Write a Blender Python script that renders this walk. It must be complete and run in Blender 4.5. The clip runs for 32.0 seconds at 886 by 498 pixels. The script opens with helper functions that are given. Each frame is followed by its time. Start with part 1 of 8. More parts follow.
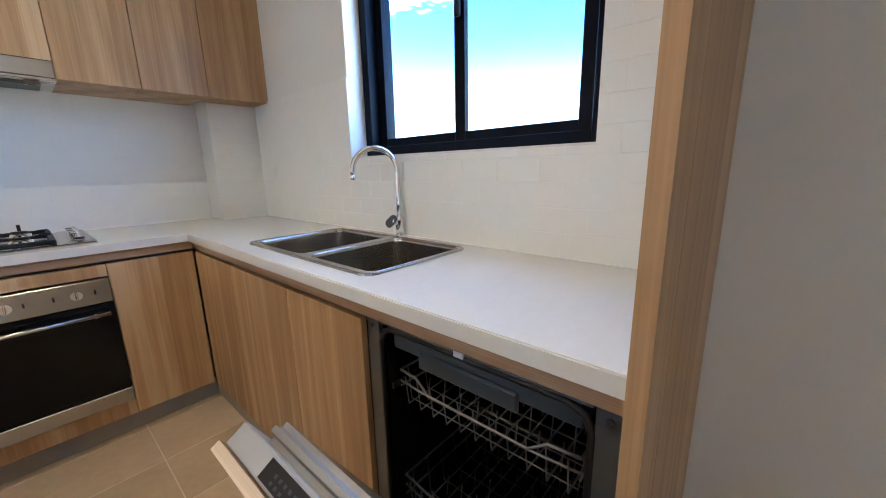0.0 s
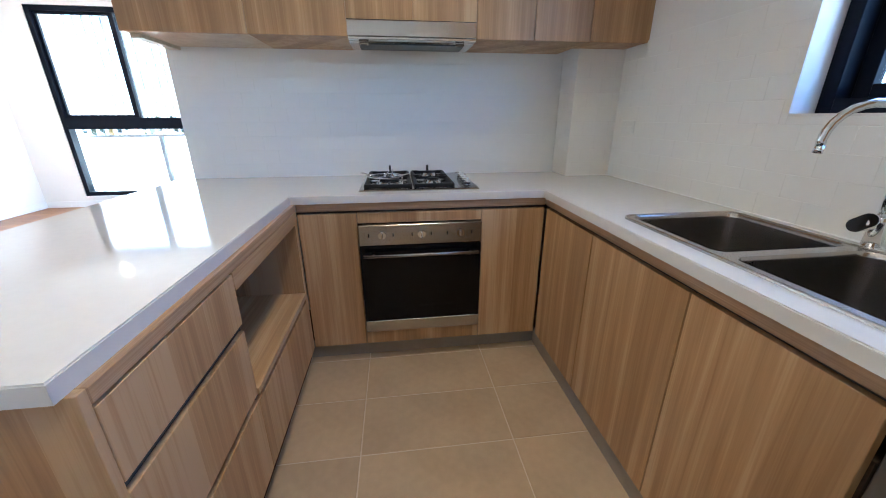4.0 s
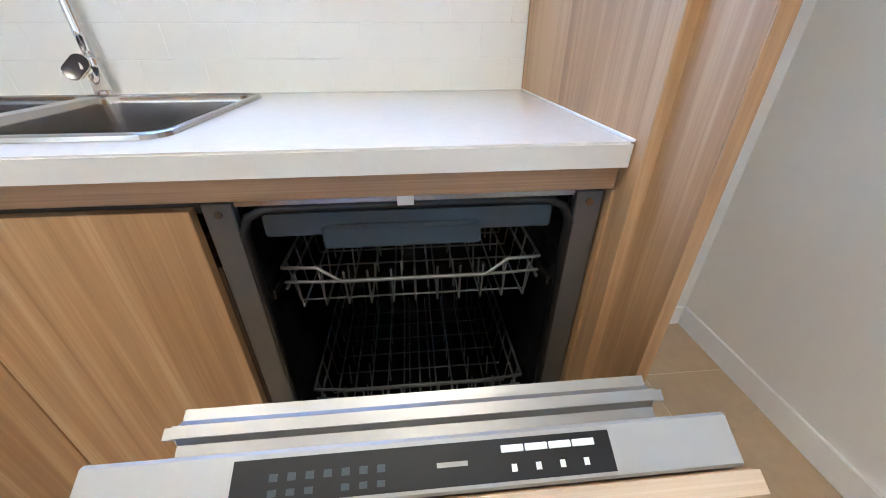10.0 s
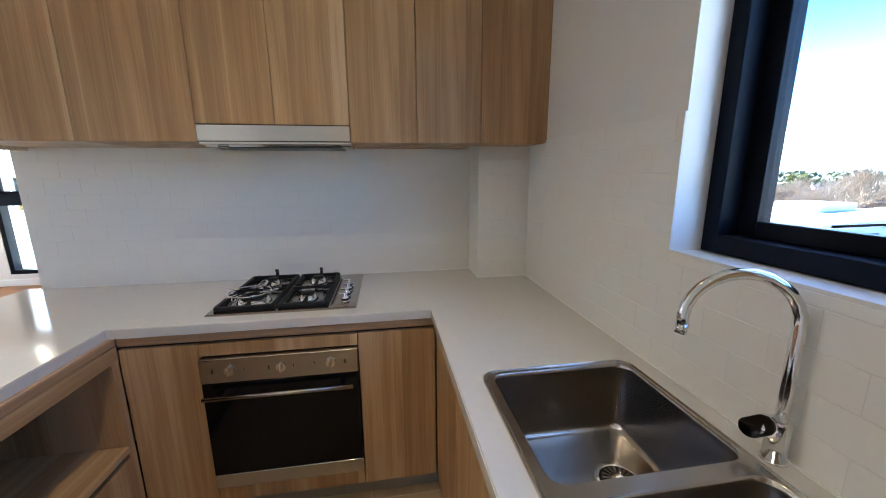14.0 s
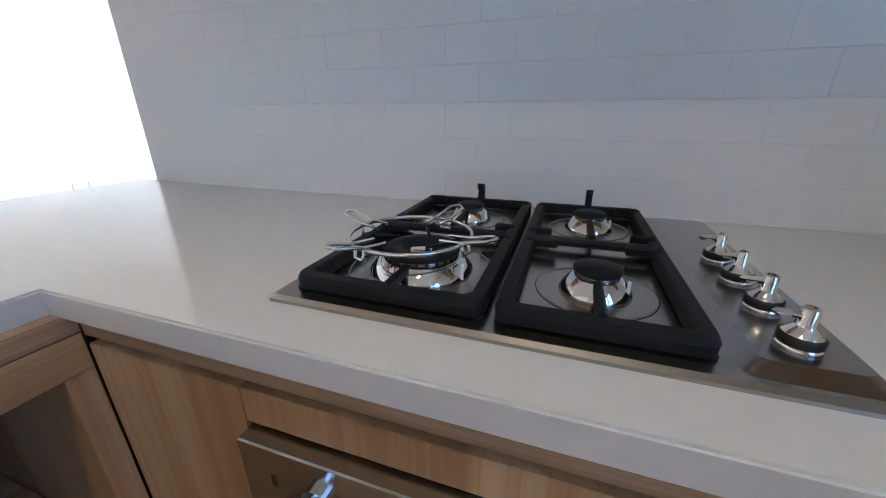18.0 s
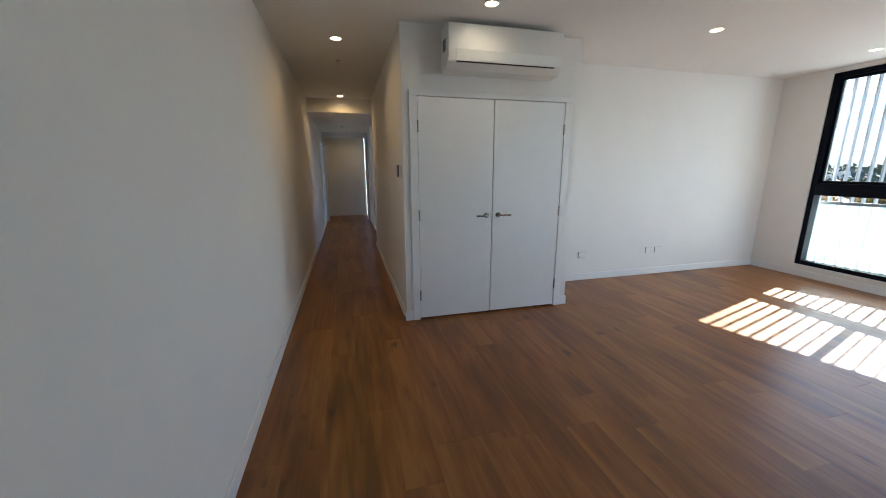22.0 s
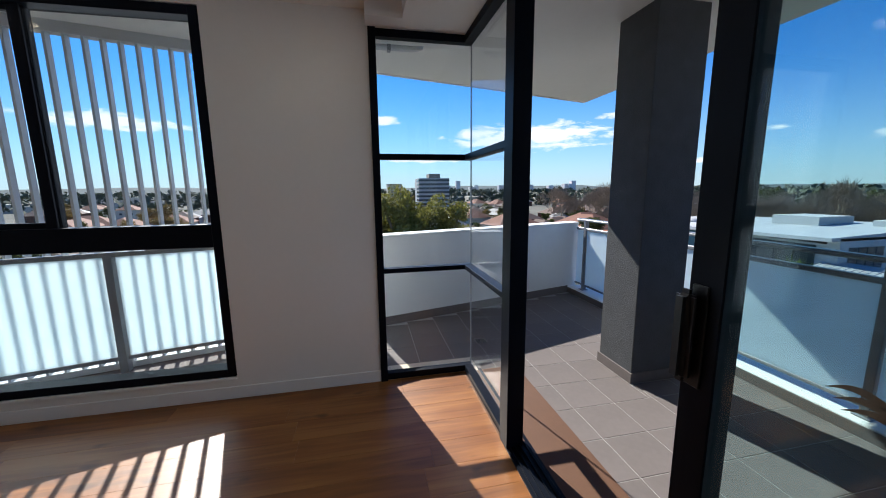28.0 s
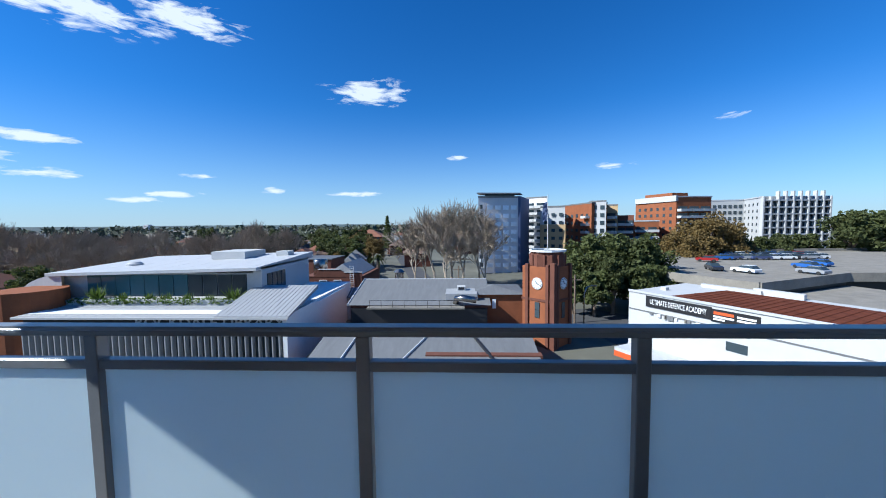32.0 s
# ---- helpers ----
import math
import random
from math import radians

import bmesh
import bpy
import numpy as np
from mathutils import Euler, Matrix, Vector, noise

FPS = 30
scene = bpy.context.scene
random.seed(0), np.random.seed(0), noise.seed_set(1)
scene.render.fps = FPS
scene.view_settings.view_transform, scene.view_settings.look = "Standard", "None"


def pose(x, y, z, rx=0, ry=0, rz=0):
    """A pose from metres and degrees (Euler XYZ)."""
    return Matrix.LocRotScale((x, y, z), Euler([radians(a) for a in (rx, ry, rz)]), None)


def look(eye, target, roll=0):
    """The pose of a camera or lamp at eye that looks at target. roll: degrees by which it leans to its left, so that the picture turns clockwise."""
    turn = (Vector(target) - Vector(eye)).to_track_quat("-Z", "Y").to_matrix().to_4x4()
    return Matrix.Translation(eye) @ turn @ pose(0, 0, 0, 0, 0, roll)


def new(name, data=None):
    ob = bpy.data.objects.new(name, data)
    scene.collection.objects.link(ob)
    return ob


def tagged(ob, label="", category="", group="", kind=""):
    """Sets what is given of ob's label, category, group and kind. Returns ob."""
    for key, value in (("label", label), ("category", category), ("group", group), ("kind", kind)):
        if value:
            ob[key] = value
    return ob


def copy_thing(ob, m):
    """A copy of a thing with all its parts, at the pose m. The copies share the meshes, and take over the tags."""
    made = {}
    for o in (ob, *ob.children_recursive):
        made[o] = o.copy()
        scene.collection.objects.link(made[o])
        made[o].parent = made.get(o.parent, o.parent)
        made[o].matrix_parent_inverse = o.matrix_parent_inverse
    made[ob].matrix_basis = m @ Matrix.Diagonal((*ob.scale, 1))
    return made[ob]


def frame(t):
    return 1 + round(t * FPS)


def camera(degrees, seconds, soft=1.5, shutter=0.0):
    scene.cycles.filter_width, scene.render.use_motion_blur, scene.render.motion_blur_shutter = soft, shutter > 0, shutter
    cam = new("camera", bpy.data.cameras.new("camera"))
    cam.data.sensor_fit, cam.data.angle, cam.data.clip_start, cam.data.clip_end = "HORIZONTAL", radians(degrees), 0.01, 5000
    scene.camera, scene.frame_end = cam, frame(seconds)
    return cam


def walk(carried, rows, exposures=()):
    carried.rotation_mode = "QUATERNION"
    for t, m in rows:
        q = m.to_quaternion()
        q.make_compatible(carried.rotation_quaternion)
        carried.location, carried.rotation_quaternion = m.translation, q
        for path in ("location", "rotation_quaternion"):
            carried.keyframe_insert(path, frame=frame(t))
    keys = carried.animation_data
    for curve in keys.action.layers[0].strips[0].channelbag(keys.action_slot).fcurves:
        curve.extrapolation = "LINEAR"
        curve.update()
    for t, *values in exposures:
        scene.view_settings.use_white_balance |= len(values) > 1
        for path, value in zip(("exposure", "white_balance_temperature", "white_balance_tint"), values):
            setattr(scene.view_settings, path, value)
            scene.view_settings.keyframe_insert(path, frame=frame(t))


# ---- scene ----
cam = camera(101.5, 32.0, 1.0)
PATH = [
    (0, (-1.061, -2.456, 1.174), (0.412, -1.172, 0.745), -1.2),
    (0.5, (-1.019, -2.43, 1.14), (0.244, -0.982, 0.585), -1.3),
    (1, (-1.045, -2.377, 1.124), (0.002, -0.801, 0.477), -0.5),
    (1.5, (-1.105, -2.339, 1.12), (-0.358, -0.608, 0.451), -0.1),
    (2, (-1.168, -2.32, 1.139), (-0.664, -0.506, 0.464), -0.0),
    (2.5, (-1.249, -2.3, 1.129), (-0.941, -0.44, 0.462), 0.4),
    (4.5, (-1.284, -1.978, 1.251), (-1.046, -0.115, 0.565), -0.1),
    (5, (-1.163, -1.892, 1.252), (-0.686, -0.07, 0.578), -0.1),
    (5.5, (-0.991, -1.847, 1.26), (-0.358, -0.072, 0.589), -0.2),
    (6, (-0.827, -1.793, 1.248), (0.0, -0.102, 0.572), -0.4),
    (6.5, (-0.703, -1.769, 1.223), (0.349, -0.206, 0.552), -0.5),
    (7, (-0.622, -1.772, 1.208), (0.652, -0.389, 0.529), -1.2),
    (7.5, (-0.607, -1.823, 1.177), (0.806, -0.584, 0.493), -1.7),
    (8, (-0.687, -1.905, 1.193), (0.885, -0.926, 0.436), -1.2),
    (8.5, (-0.846, -2.01, 1.146), (0.889, -1.373, 0.382), -0.8),
    (9, (-0.927, -2.056, 1.076), (0.853, -1.669, 0.25), -1.0),
    (9.5, (-0.979, -2.074, 1.046), (0.781, -2.02, 0.099), -0.5),
    (10, (-1.054, -2.054, 1.025), (0.664, -2.205, 0.012), -0.1),
    (10.5, (-1.119, -2.02, 1.027), (0.58, -2.186, -0.016), 0.0),
    (11, (-1.124, -1.986, 1.049), (0.572, -2.156, 0.003), 0.0),
    (11.5, (-1.043, -1.958, 1.138), (0.675, -2.046, 0.117), 0.1),
    (12, (-0.909, -1.965, 1.276), (0.782, -1.404, 0.367), -1.5),
    (12.5, (-0.833, -1.906, 1.351), (0.706, -0.864, 0.613), -0.6),
    (13, (-0.779, -1.838, 1.402), (0.521, -0.42, 0.856), -0.8),
    (13.5, (-0.758, -1.793, 1.442), (0.142, -0.066, 0.985), -0.8),
    (14, (-0.745, -1.809, 1.438), (-0.44, 0.127, 1.038), -0.4),
    (14.5, (-0.733, -1.785, 1.417), (-0.626, 0.172, 1.019), -0.4),
    (16.5, (-0.96, -0.896, 1.112), (-1.276, 0.997, 0.549), -0.6),
    (17, (-1.002, -0.705, 1.08), (-1.318, 1.157, 0.422), -0.7),
    (17.5, (-1.069, -0.643, 1.086), (-1.495, 1.183, 0.388), -0.5),
    (18, (-1.14, -0.642, 1.108), (-1.749, 1.128, 0.404), -0.2),
    (18.5, (-1.214, -0.698, 1.15), (-2.059, 0.974, 0.452), -0.1),
    (19, (-1.327, -0.864, 1.227), (-2.38, 0.672, 0.498), 0.6),
    (19.5, (-1.5, -1.183, 1.292), (-2.726, 0.225, 0.576), 1.4),
    (20, (-1.685, -1.395, 1.361), (-3.197, -0.266, 0.697), -0.3),
    (20.5, (-1.901, -1.514, 1.426), (-3.573, -0.564, 0.876), 0.1),
    (21, (-2.054, -1.721, 1.437), (-3.823, -0.921, 0.956), 0.1),
    (21.5, (-2.174, -1.915, 1.456), (-4.022, -1.291, 1.014), -0.2),
    (22, (-2.366, -2.084, 1.443), (-4.254, -1.589, 1.007), -0.2),
    (22.5, (-2.513, -2.098, 1.493), (-4.397, -1.541, 1.121), -0.2),
    (23, (-2.6, -2.108, 1.506), (-4.299, -1.119, 1.139), -0.2),
    (23.5, (-2.619, -2.08, 1.503), (-4.094, -0.776, 1.15), -0.4),
    (24, (-2.637, -2.033, 1.508), (-3.899, -0.52, 1.165), -0.5),
    (24.5, (-2.687, -1.871, 1.485), (-3.703, -0.182, 1.142), -0.6),
    (25, (-2.759, -1.562, 1.49), (-3.46, 0.28, 1.15), -0.6),
    (25.5, (-2.843, -1.175, 1.493), (-3.242, 0.754, 1.149), -0.7),
    (27.5, (-3.027, 0.694, 1.45), (-2.67, 2.634, 1.121), -0.7),
    (28, (-2.949, 1.142, 1.445), (-2.539, 3.073, 1.123), -0.6),
    (28.5, (-2.822, 1.531, 1.45), (-2.071, 3.356, 1.127), -0.8),
    (29, (-2.646, 1.805, 1.44), (-1.659, 3.516, 1.13), -0.4),
    (29.5, (-2.427, 1.989, 1.461), (-1.147, 3.5, 1.176), -0.4),
    (30, (-2.243, 2.166, 1.47), (-0.583, 3.25, 1.208), -0.4),
    (30.5, (-2.076, 2.25, 1.471), (-0.209, 2.926, 1.226), -0.4),
    (31, (-1.853, 2.266, 1.425), (0.076, 2.741, 1.197), -0.6),
    (31.5, (-1.522, 2.246, 1.416), (0.446, 2.575, 1.277), -0.7),
    (32, (-1.256, 2.224, 1.385), (0.736, 2.33, 1.25), -0.7),
]
walk(cam, [(t, look(eye, target, roll)) for t, eye, target, roll in PATH],
     [(0, 4.65, 5950, 5), (1, 4.75, 5850, 5), (2, 4.65, 5800, 5), (5, 4.45, 5650, 4), (6, 4.4, 5800, 5), (8, 4.2, 5850, 5), (9, 4.6, 5850, 5), (10, 5.3, 5550, 3), (11, 5.5, 5550, 3),
      (12, 4.4, 5500, 4), (13, 3.55, 6350, 8), (14, 4.1, 6300, 5), (14.5, 4.1, 6300, 5), (17, 4.5, 5800, 4), (18, 4.1, 5900, 4), (19, 3.65, 6100, 4), (20, 3.2, 6300, 4), (21, 2.6, 6400, 4),
      (23, 2.65, 6500, 4), (25, 2.45, 6500, 4), (26.5, 1.75, 6400, 7), (27.5, 1.05, 6300, 9), (28, 0.95, 6300, 9), (29, 1.12, 6350, 9), (30, 1.05, 6250, 9), (31, 0.95, 6000, 8), (32, 0.7, 5700, 5)])

# ---- light ----
SUN_WAY = Vector((-0.36, 1.235, 1.0)).normalized()
SUN_EL = math.asin(SUN_WAY.z)
SUN_AZ = math.atan2(SUN_WAY.x, SUN_WAY.y)
world = bpy.data.worlds.new("sky")
scene.world = world
world.use_nodes = True
wn, wl = world.node_tree.nodes, world.node_tree.links
wn.clear()
sky = wn.new("ShaderNodeTexSky")
sky.sky_type = "NISHITA"
sky.sun_disc = False
sky.sun_elevation, sky.sun_rotation = SUN_EL, SUN_AZ
sky.altitude, sky.air_density, sky.dust_density, sky.ozone_density = 30.0, 1.0, 0.0, 4.0
# thin fair-weather clouds, stretched along the horizon
wtc = wn.new("ShaderNodeTexCoord")
wsep = wn.new("ShaderNodeSeparateXYZ")
wl.new(wtc.outputs["Generated"], wsep.inputs[0])


def wmath(op, a, b=None, clamp=False):
    n = wn.new("ShaderNodeMath")
    n.operation, n.use_clamp = op, clamp
    for i, v in enumerate((a, b)):
        if v is None:
            continue
        if isinstance(v, (int, float)):
            n.inputs[i].default_value = v
        else:
            wl.new(v, n.inputs[i])
    return n.outputs[0]


wz = wmath("MAXIMUM", wsep.outputs["Z"], 0.02)
# azimuth and height of the view in degrees, for the single clouds
waz = wmath("MULTIPLY", wmath("ARCTAN2", wsep.outputs["Y"], wsep.outputs["X"]), 57.29578)
wel = wmath("MULTIPLY", wmath("ARCSINE", wsep.outputs["Z"]), 57.29578)
wae = wn.new("ShaderNodeCombineXYZ")
wl.new(waz, wae.inputs[0])
wl.new(wel, wae.inputs[1])
wst = wn.new("ShaderNodeVectorMath")
wst.operation = "MULTIPLY"
wst.inputs[1].default_value = (0.16, 0.62, 1.0)
wl.new(wae.outputs[0], wst.inputs[0])
wno = wn.new("ShaderNodeTexNoise")
wno.inputs["Scale"].default_value, wno.inputs["Detail"].default_value, wno.inputs["Roughness"].default_value = 1.5, 9.0, 0.62
wno.inputs["Distortion"].default_value = 0.4
wl.new(wst.outputs[0], wno.inputs["Vector"])
wlow = wmath("SUBTRACT", 1.0, wmath("MULTIPLY", wz, 3.2, True), True)
# single fair-weather clouds: azimuth, height, half width, half height, density
CLOUDS = [(65.3, 7.6, 15.5, 2.7, 1.25), (71.2, 17.2, 7, 1.7, 0.95), (14.0, 19.3, 8, 2.5, 0.95), (0.4, 10.3, 1.8, 0.6, 0.7), (87.1, 10.2, 4, 1.2, 0.9),
          (17.6, 4.8, 6, 0.55, 0.9), (27.7, 5.1, 2.2, 0.7, 0.75), (37.5, 24.6, 9, 2.4, 0.9), (-21.6, 8.0, 4.2, 0.65, 0.8), (36.4, 6.7, 3.4, 0.55, 1.0),
          (39.6, 4.3, 4, 0.6, 1.0), (-35.1, 12.9, 2.5, 1.0, 0.8), (1.6, 10.1, 1.6, 0.5, 0.6), (51.5, 9.6, 6, 0.9, 1.1), (51.1, 6.0, 5, 0.7, 1.0),
          (42.6, 3.4, 4, 0.5, 0.8), (47.5, 22.9, 10, 2.6, 0.95), (100, 13, 9, 2, 0.9), (120, 8, 12, 1.6, 1.0), (80, 4.5, 9, 0.6, 0.9)]
wmask = None
for caz, cel, cw, ch, cd in CLOUDS:
    vs, vm, vl = wn.new("ShaderNodeVectorMath"), wn.new("ShaderNodeVectorMath"), wn.new("ShaderNodeVectorMath")
    vs.operation, vm.operation, vl.operation = "SUBTRACT", "MULTIPLY", "LENGTH"
    vs.inputs[1].default_value, vm.inputs[1].default_value = (caz, cel, 0), (1 / cw, 1 / ch, 0)
    wl.new(wae.outputs[0], vs.inputs[0])
    wl.new(vs.outputs[0], vm.inputs[0])
    wl.new(vm.outputs[0], vl.inputs[0])
    one = wmath("MULTIPLY", wmath("SUBTRACT", 1.0, vl.outputs["Value"], True), cd)
    wmask = one if wmask is None else wmath("MAXIMUM", wmask, one)
wcl = wmath("MULTIPLY", wmath("SUBTRACT", wmath("ADD", wmath("MULTIPLY", wmask, 0.62), wmath("MULTIPLY", wno.outputs["Fac"], 1.5)), 0.93), 4.0, True)
wfac = wmath("MULTIPLY", wmath("MULTIPLY", wcl, wmath("MULTIPLY", wmask, 5.0, True)), 0.9)
wmix = wn.new("ShaderNodeMix")
wmix.data_type = "RGBA"
wl.new(wfac, wmix.inputs[0])
whs = wn.new("ShaderNodeHueSaturation")
whs.inputs["Saturation"].default_value, whs.inputs["Value"].default_value = 1.25, 1.0
wtint = wn.new("ShaderNodeMix")
wtint.data_type, wtint.blend_type = "RGBA", "MULTIPLY"
wtint.inputs[0].default_value = 1.0
wtint.inputs[7].default_value = (0.62, 0.93, 1.22, 1)
wl.new(sky.outputs[0], whs.inputs["Color"])
wl.new(whs.outputs[0], wtint.inputs[6])
whaze = wn.new("ShaderNodeMix")
whaze.data_type = "RGBA"
wl.new(wmath("MULTIPLY", wmath("POWER", wlow, 2.0), 0.78), whaze.inputs[0])
wl.new(wtint.outputs[2], whaze.inputs[6])
whaze.inputs[7].default_value = (4.7, 5.7, 7.0, 1)
wl.new(whaze.outputs[2], wmix.inputs[6])
wmix.inputs[7].default_value = (9.0, 9.2, 9.6, 1)
wbg = wn.new("ShaderNodeBackground")
wbg.inputs["Strength"].default_value = 0.068
wout = wn.new("ShaderNodeOutputWorld")
wl.new(wmix.outputs[2], wbg.inputs["Color"])
wl.new(wbg.outputs[0], wout.inputs[0])

sun = new("sun", bpy.data.lights.new("sun", "SUN"))
sun.data.energy, sun.data.angle, sun.data.color = 5.0, radians(0.5), (1.0, 0.95, 0.87)
sun.matrix_world = look(SUN_WAY * 60, (0, 0, 0))


def window_light(name, eye, target, w, h, watts):
    """The sky's light that comes in through one opening."""
    ob = new(name, bpy.data.lights.new(name, "AREA"))
    ob.data.shape, ob.data.size, ob.data.size_y, ob.data.energy = "RECTANGLE", w, h, watts
    ob.data.color = (0.86, 0.93, 1.0)
    ob.matrix_world = look(eye, target)
    return ob


window_light("sky_living_window", (-4.83, 3.98, 1.4), (-4.83, 0, 1.0), 1.8, 2.3, 4.1)
window_light("sky_kitchen_window", (0.21, -1.53, 1.8), (-3, -1.53, 1.4), 1.05, 1.05, 0.3)
window_light("sky_balcony_door", (-2.1, 1.9, 1.3), (-5, 1.0, 0.9), 3.0, 2.3, 4.4)
DOWNLIGHTS = [(-5.15, -0.98), (-5.15, 1.13), (-5.17, 3.25), (-3.18, 1.1), (-3.2, 3.25), (-6.18, -2.1), (-9.0, -2.1),
              (-1.2, -0.95), (-1.2, -2.1)]

# ---- helpers of the scene ----
BASE = {}


def material(name, colour, rough=0.5, metal=0.0, var=0.08, scale=8.0, bump=0.0, bscale=60.0, stretch=(1, 1, 1), spec=0.5,
             rvar=0.0, rand=0.0, coat=0.0, detail=4.0):
    """A plain procedural surface: two scales of noise in the colour, fine relief, and a shade of its own for each piece."""
    m = bpy.data.materials.new(name)
    m.use_nodes = True
    n, l = m.node_tree.nodes, m.node_tree.links
    b = n["Principled BSDF"]
    b.inputs["Roughness"].default_value, b.inputs["Metallic"].default_value = rough, metal
    b.inputs["Specular IOR Level"].default_value = spec
    b.inputs["Coat Weight"].default_value = coat
    tc = n.new("ShaderNodeTexCoord")
    mp = n.new("ShaderNodeMapping")
    mp.inputs["Scale"].default_value = stretch
    l.new(tc.outputs["Object"], mp.inputs[0])
    big = n.new("ShaderNodeTexNoise")
    big.inputs["Scale"].default_value, big.inputs["Detail"].default_value = scale, detail
    l.new(mp.outputs[0], big.inputs["Vector"])
    fine = n.new("ShaderNodeTexNoise")
    fine.inputs["Scale"].default_value, fine.inputs["Detail"].default_value = scale * 9, 3
    l.new(mp.outputs[0], fine.inputs["Vector"])
    add = n.new("ShaderNodeMath")
    add.operation = "MULTIPLY_ADD"
    l.new(fine.outputs["Fac"], add.inputs[0])
    add.inputs[1].default_value = 0.5
    l.new(big.outputs["Fac"], add.inputs[2])
    src = add.outputs[0]
    if rand:
        info = n.new("ShaderNodeObjectInfo")
        r = n.new("ShaderNodeMath")
        r.operation = "MULTIPLY_ADD"
        l.new(info.outputs["Random"], r.inputs[0])
        r.inputs[1].default_value = rand
        l.new(src, r.inputs[2])
        src = r.outputs[0]
    ramp = n.new("ShaderNodeMapRange")
    ramp.inputs[1].default_value, ramp.inputs[2].default_value = 0.45, 1.05 + rand
    ramp.inputs[3].default_value, ramp.inputs[4].default_value = 1 - var, 1 + var
    l.new(src, ramp.inputs[0])
    mix = n.new("ShaderNodeVectorMath")
    mix.operation = "SCALE"
    mix.inputs[0].default_value = colour
    l.new(ramp.outputs[0], mix.inputs["Scale"])
    l.new(mix.outputs[0], b.inputs["Base Color"])
    if rvar:
        rr = n.new("ShaderNodeMapRange")
        rr.inputs[1].default_value, rr.inputs[2].default_value = 0.3, 0.7
        rr.inputs[3].default_value, rr.inputs[4].default_value = max(0.02, rough - rvar), rough + rvar
        l.new(big.outputs["Fac"], rr.inputs[0])
        l.new(rr.outputs[0], b.inputs["Roughness"])
    if bump:
        bn = n.new("ShaderNodeTexNoise")
        bn.inputs["Scale"].default_value, bn.inputs["Detail"].default_value = bscale, 4
        l.new(mp.outputs[0], bn.inputs["Vector"])
        bp = n.new("ShaderNodeBump")
        bp.inputs["Strength"].default_value, bp.inputs["Distance"].default_value = bump, 0.004
        l.new(bn.outputs["Fac"], bp.inputs["Height"])
        l.new(bp.outputs[0], b.inputs["Normal"])
    return m


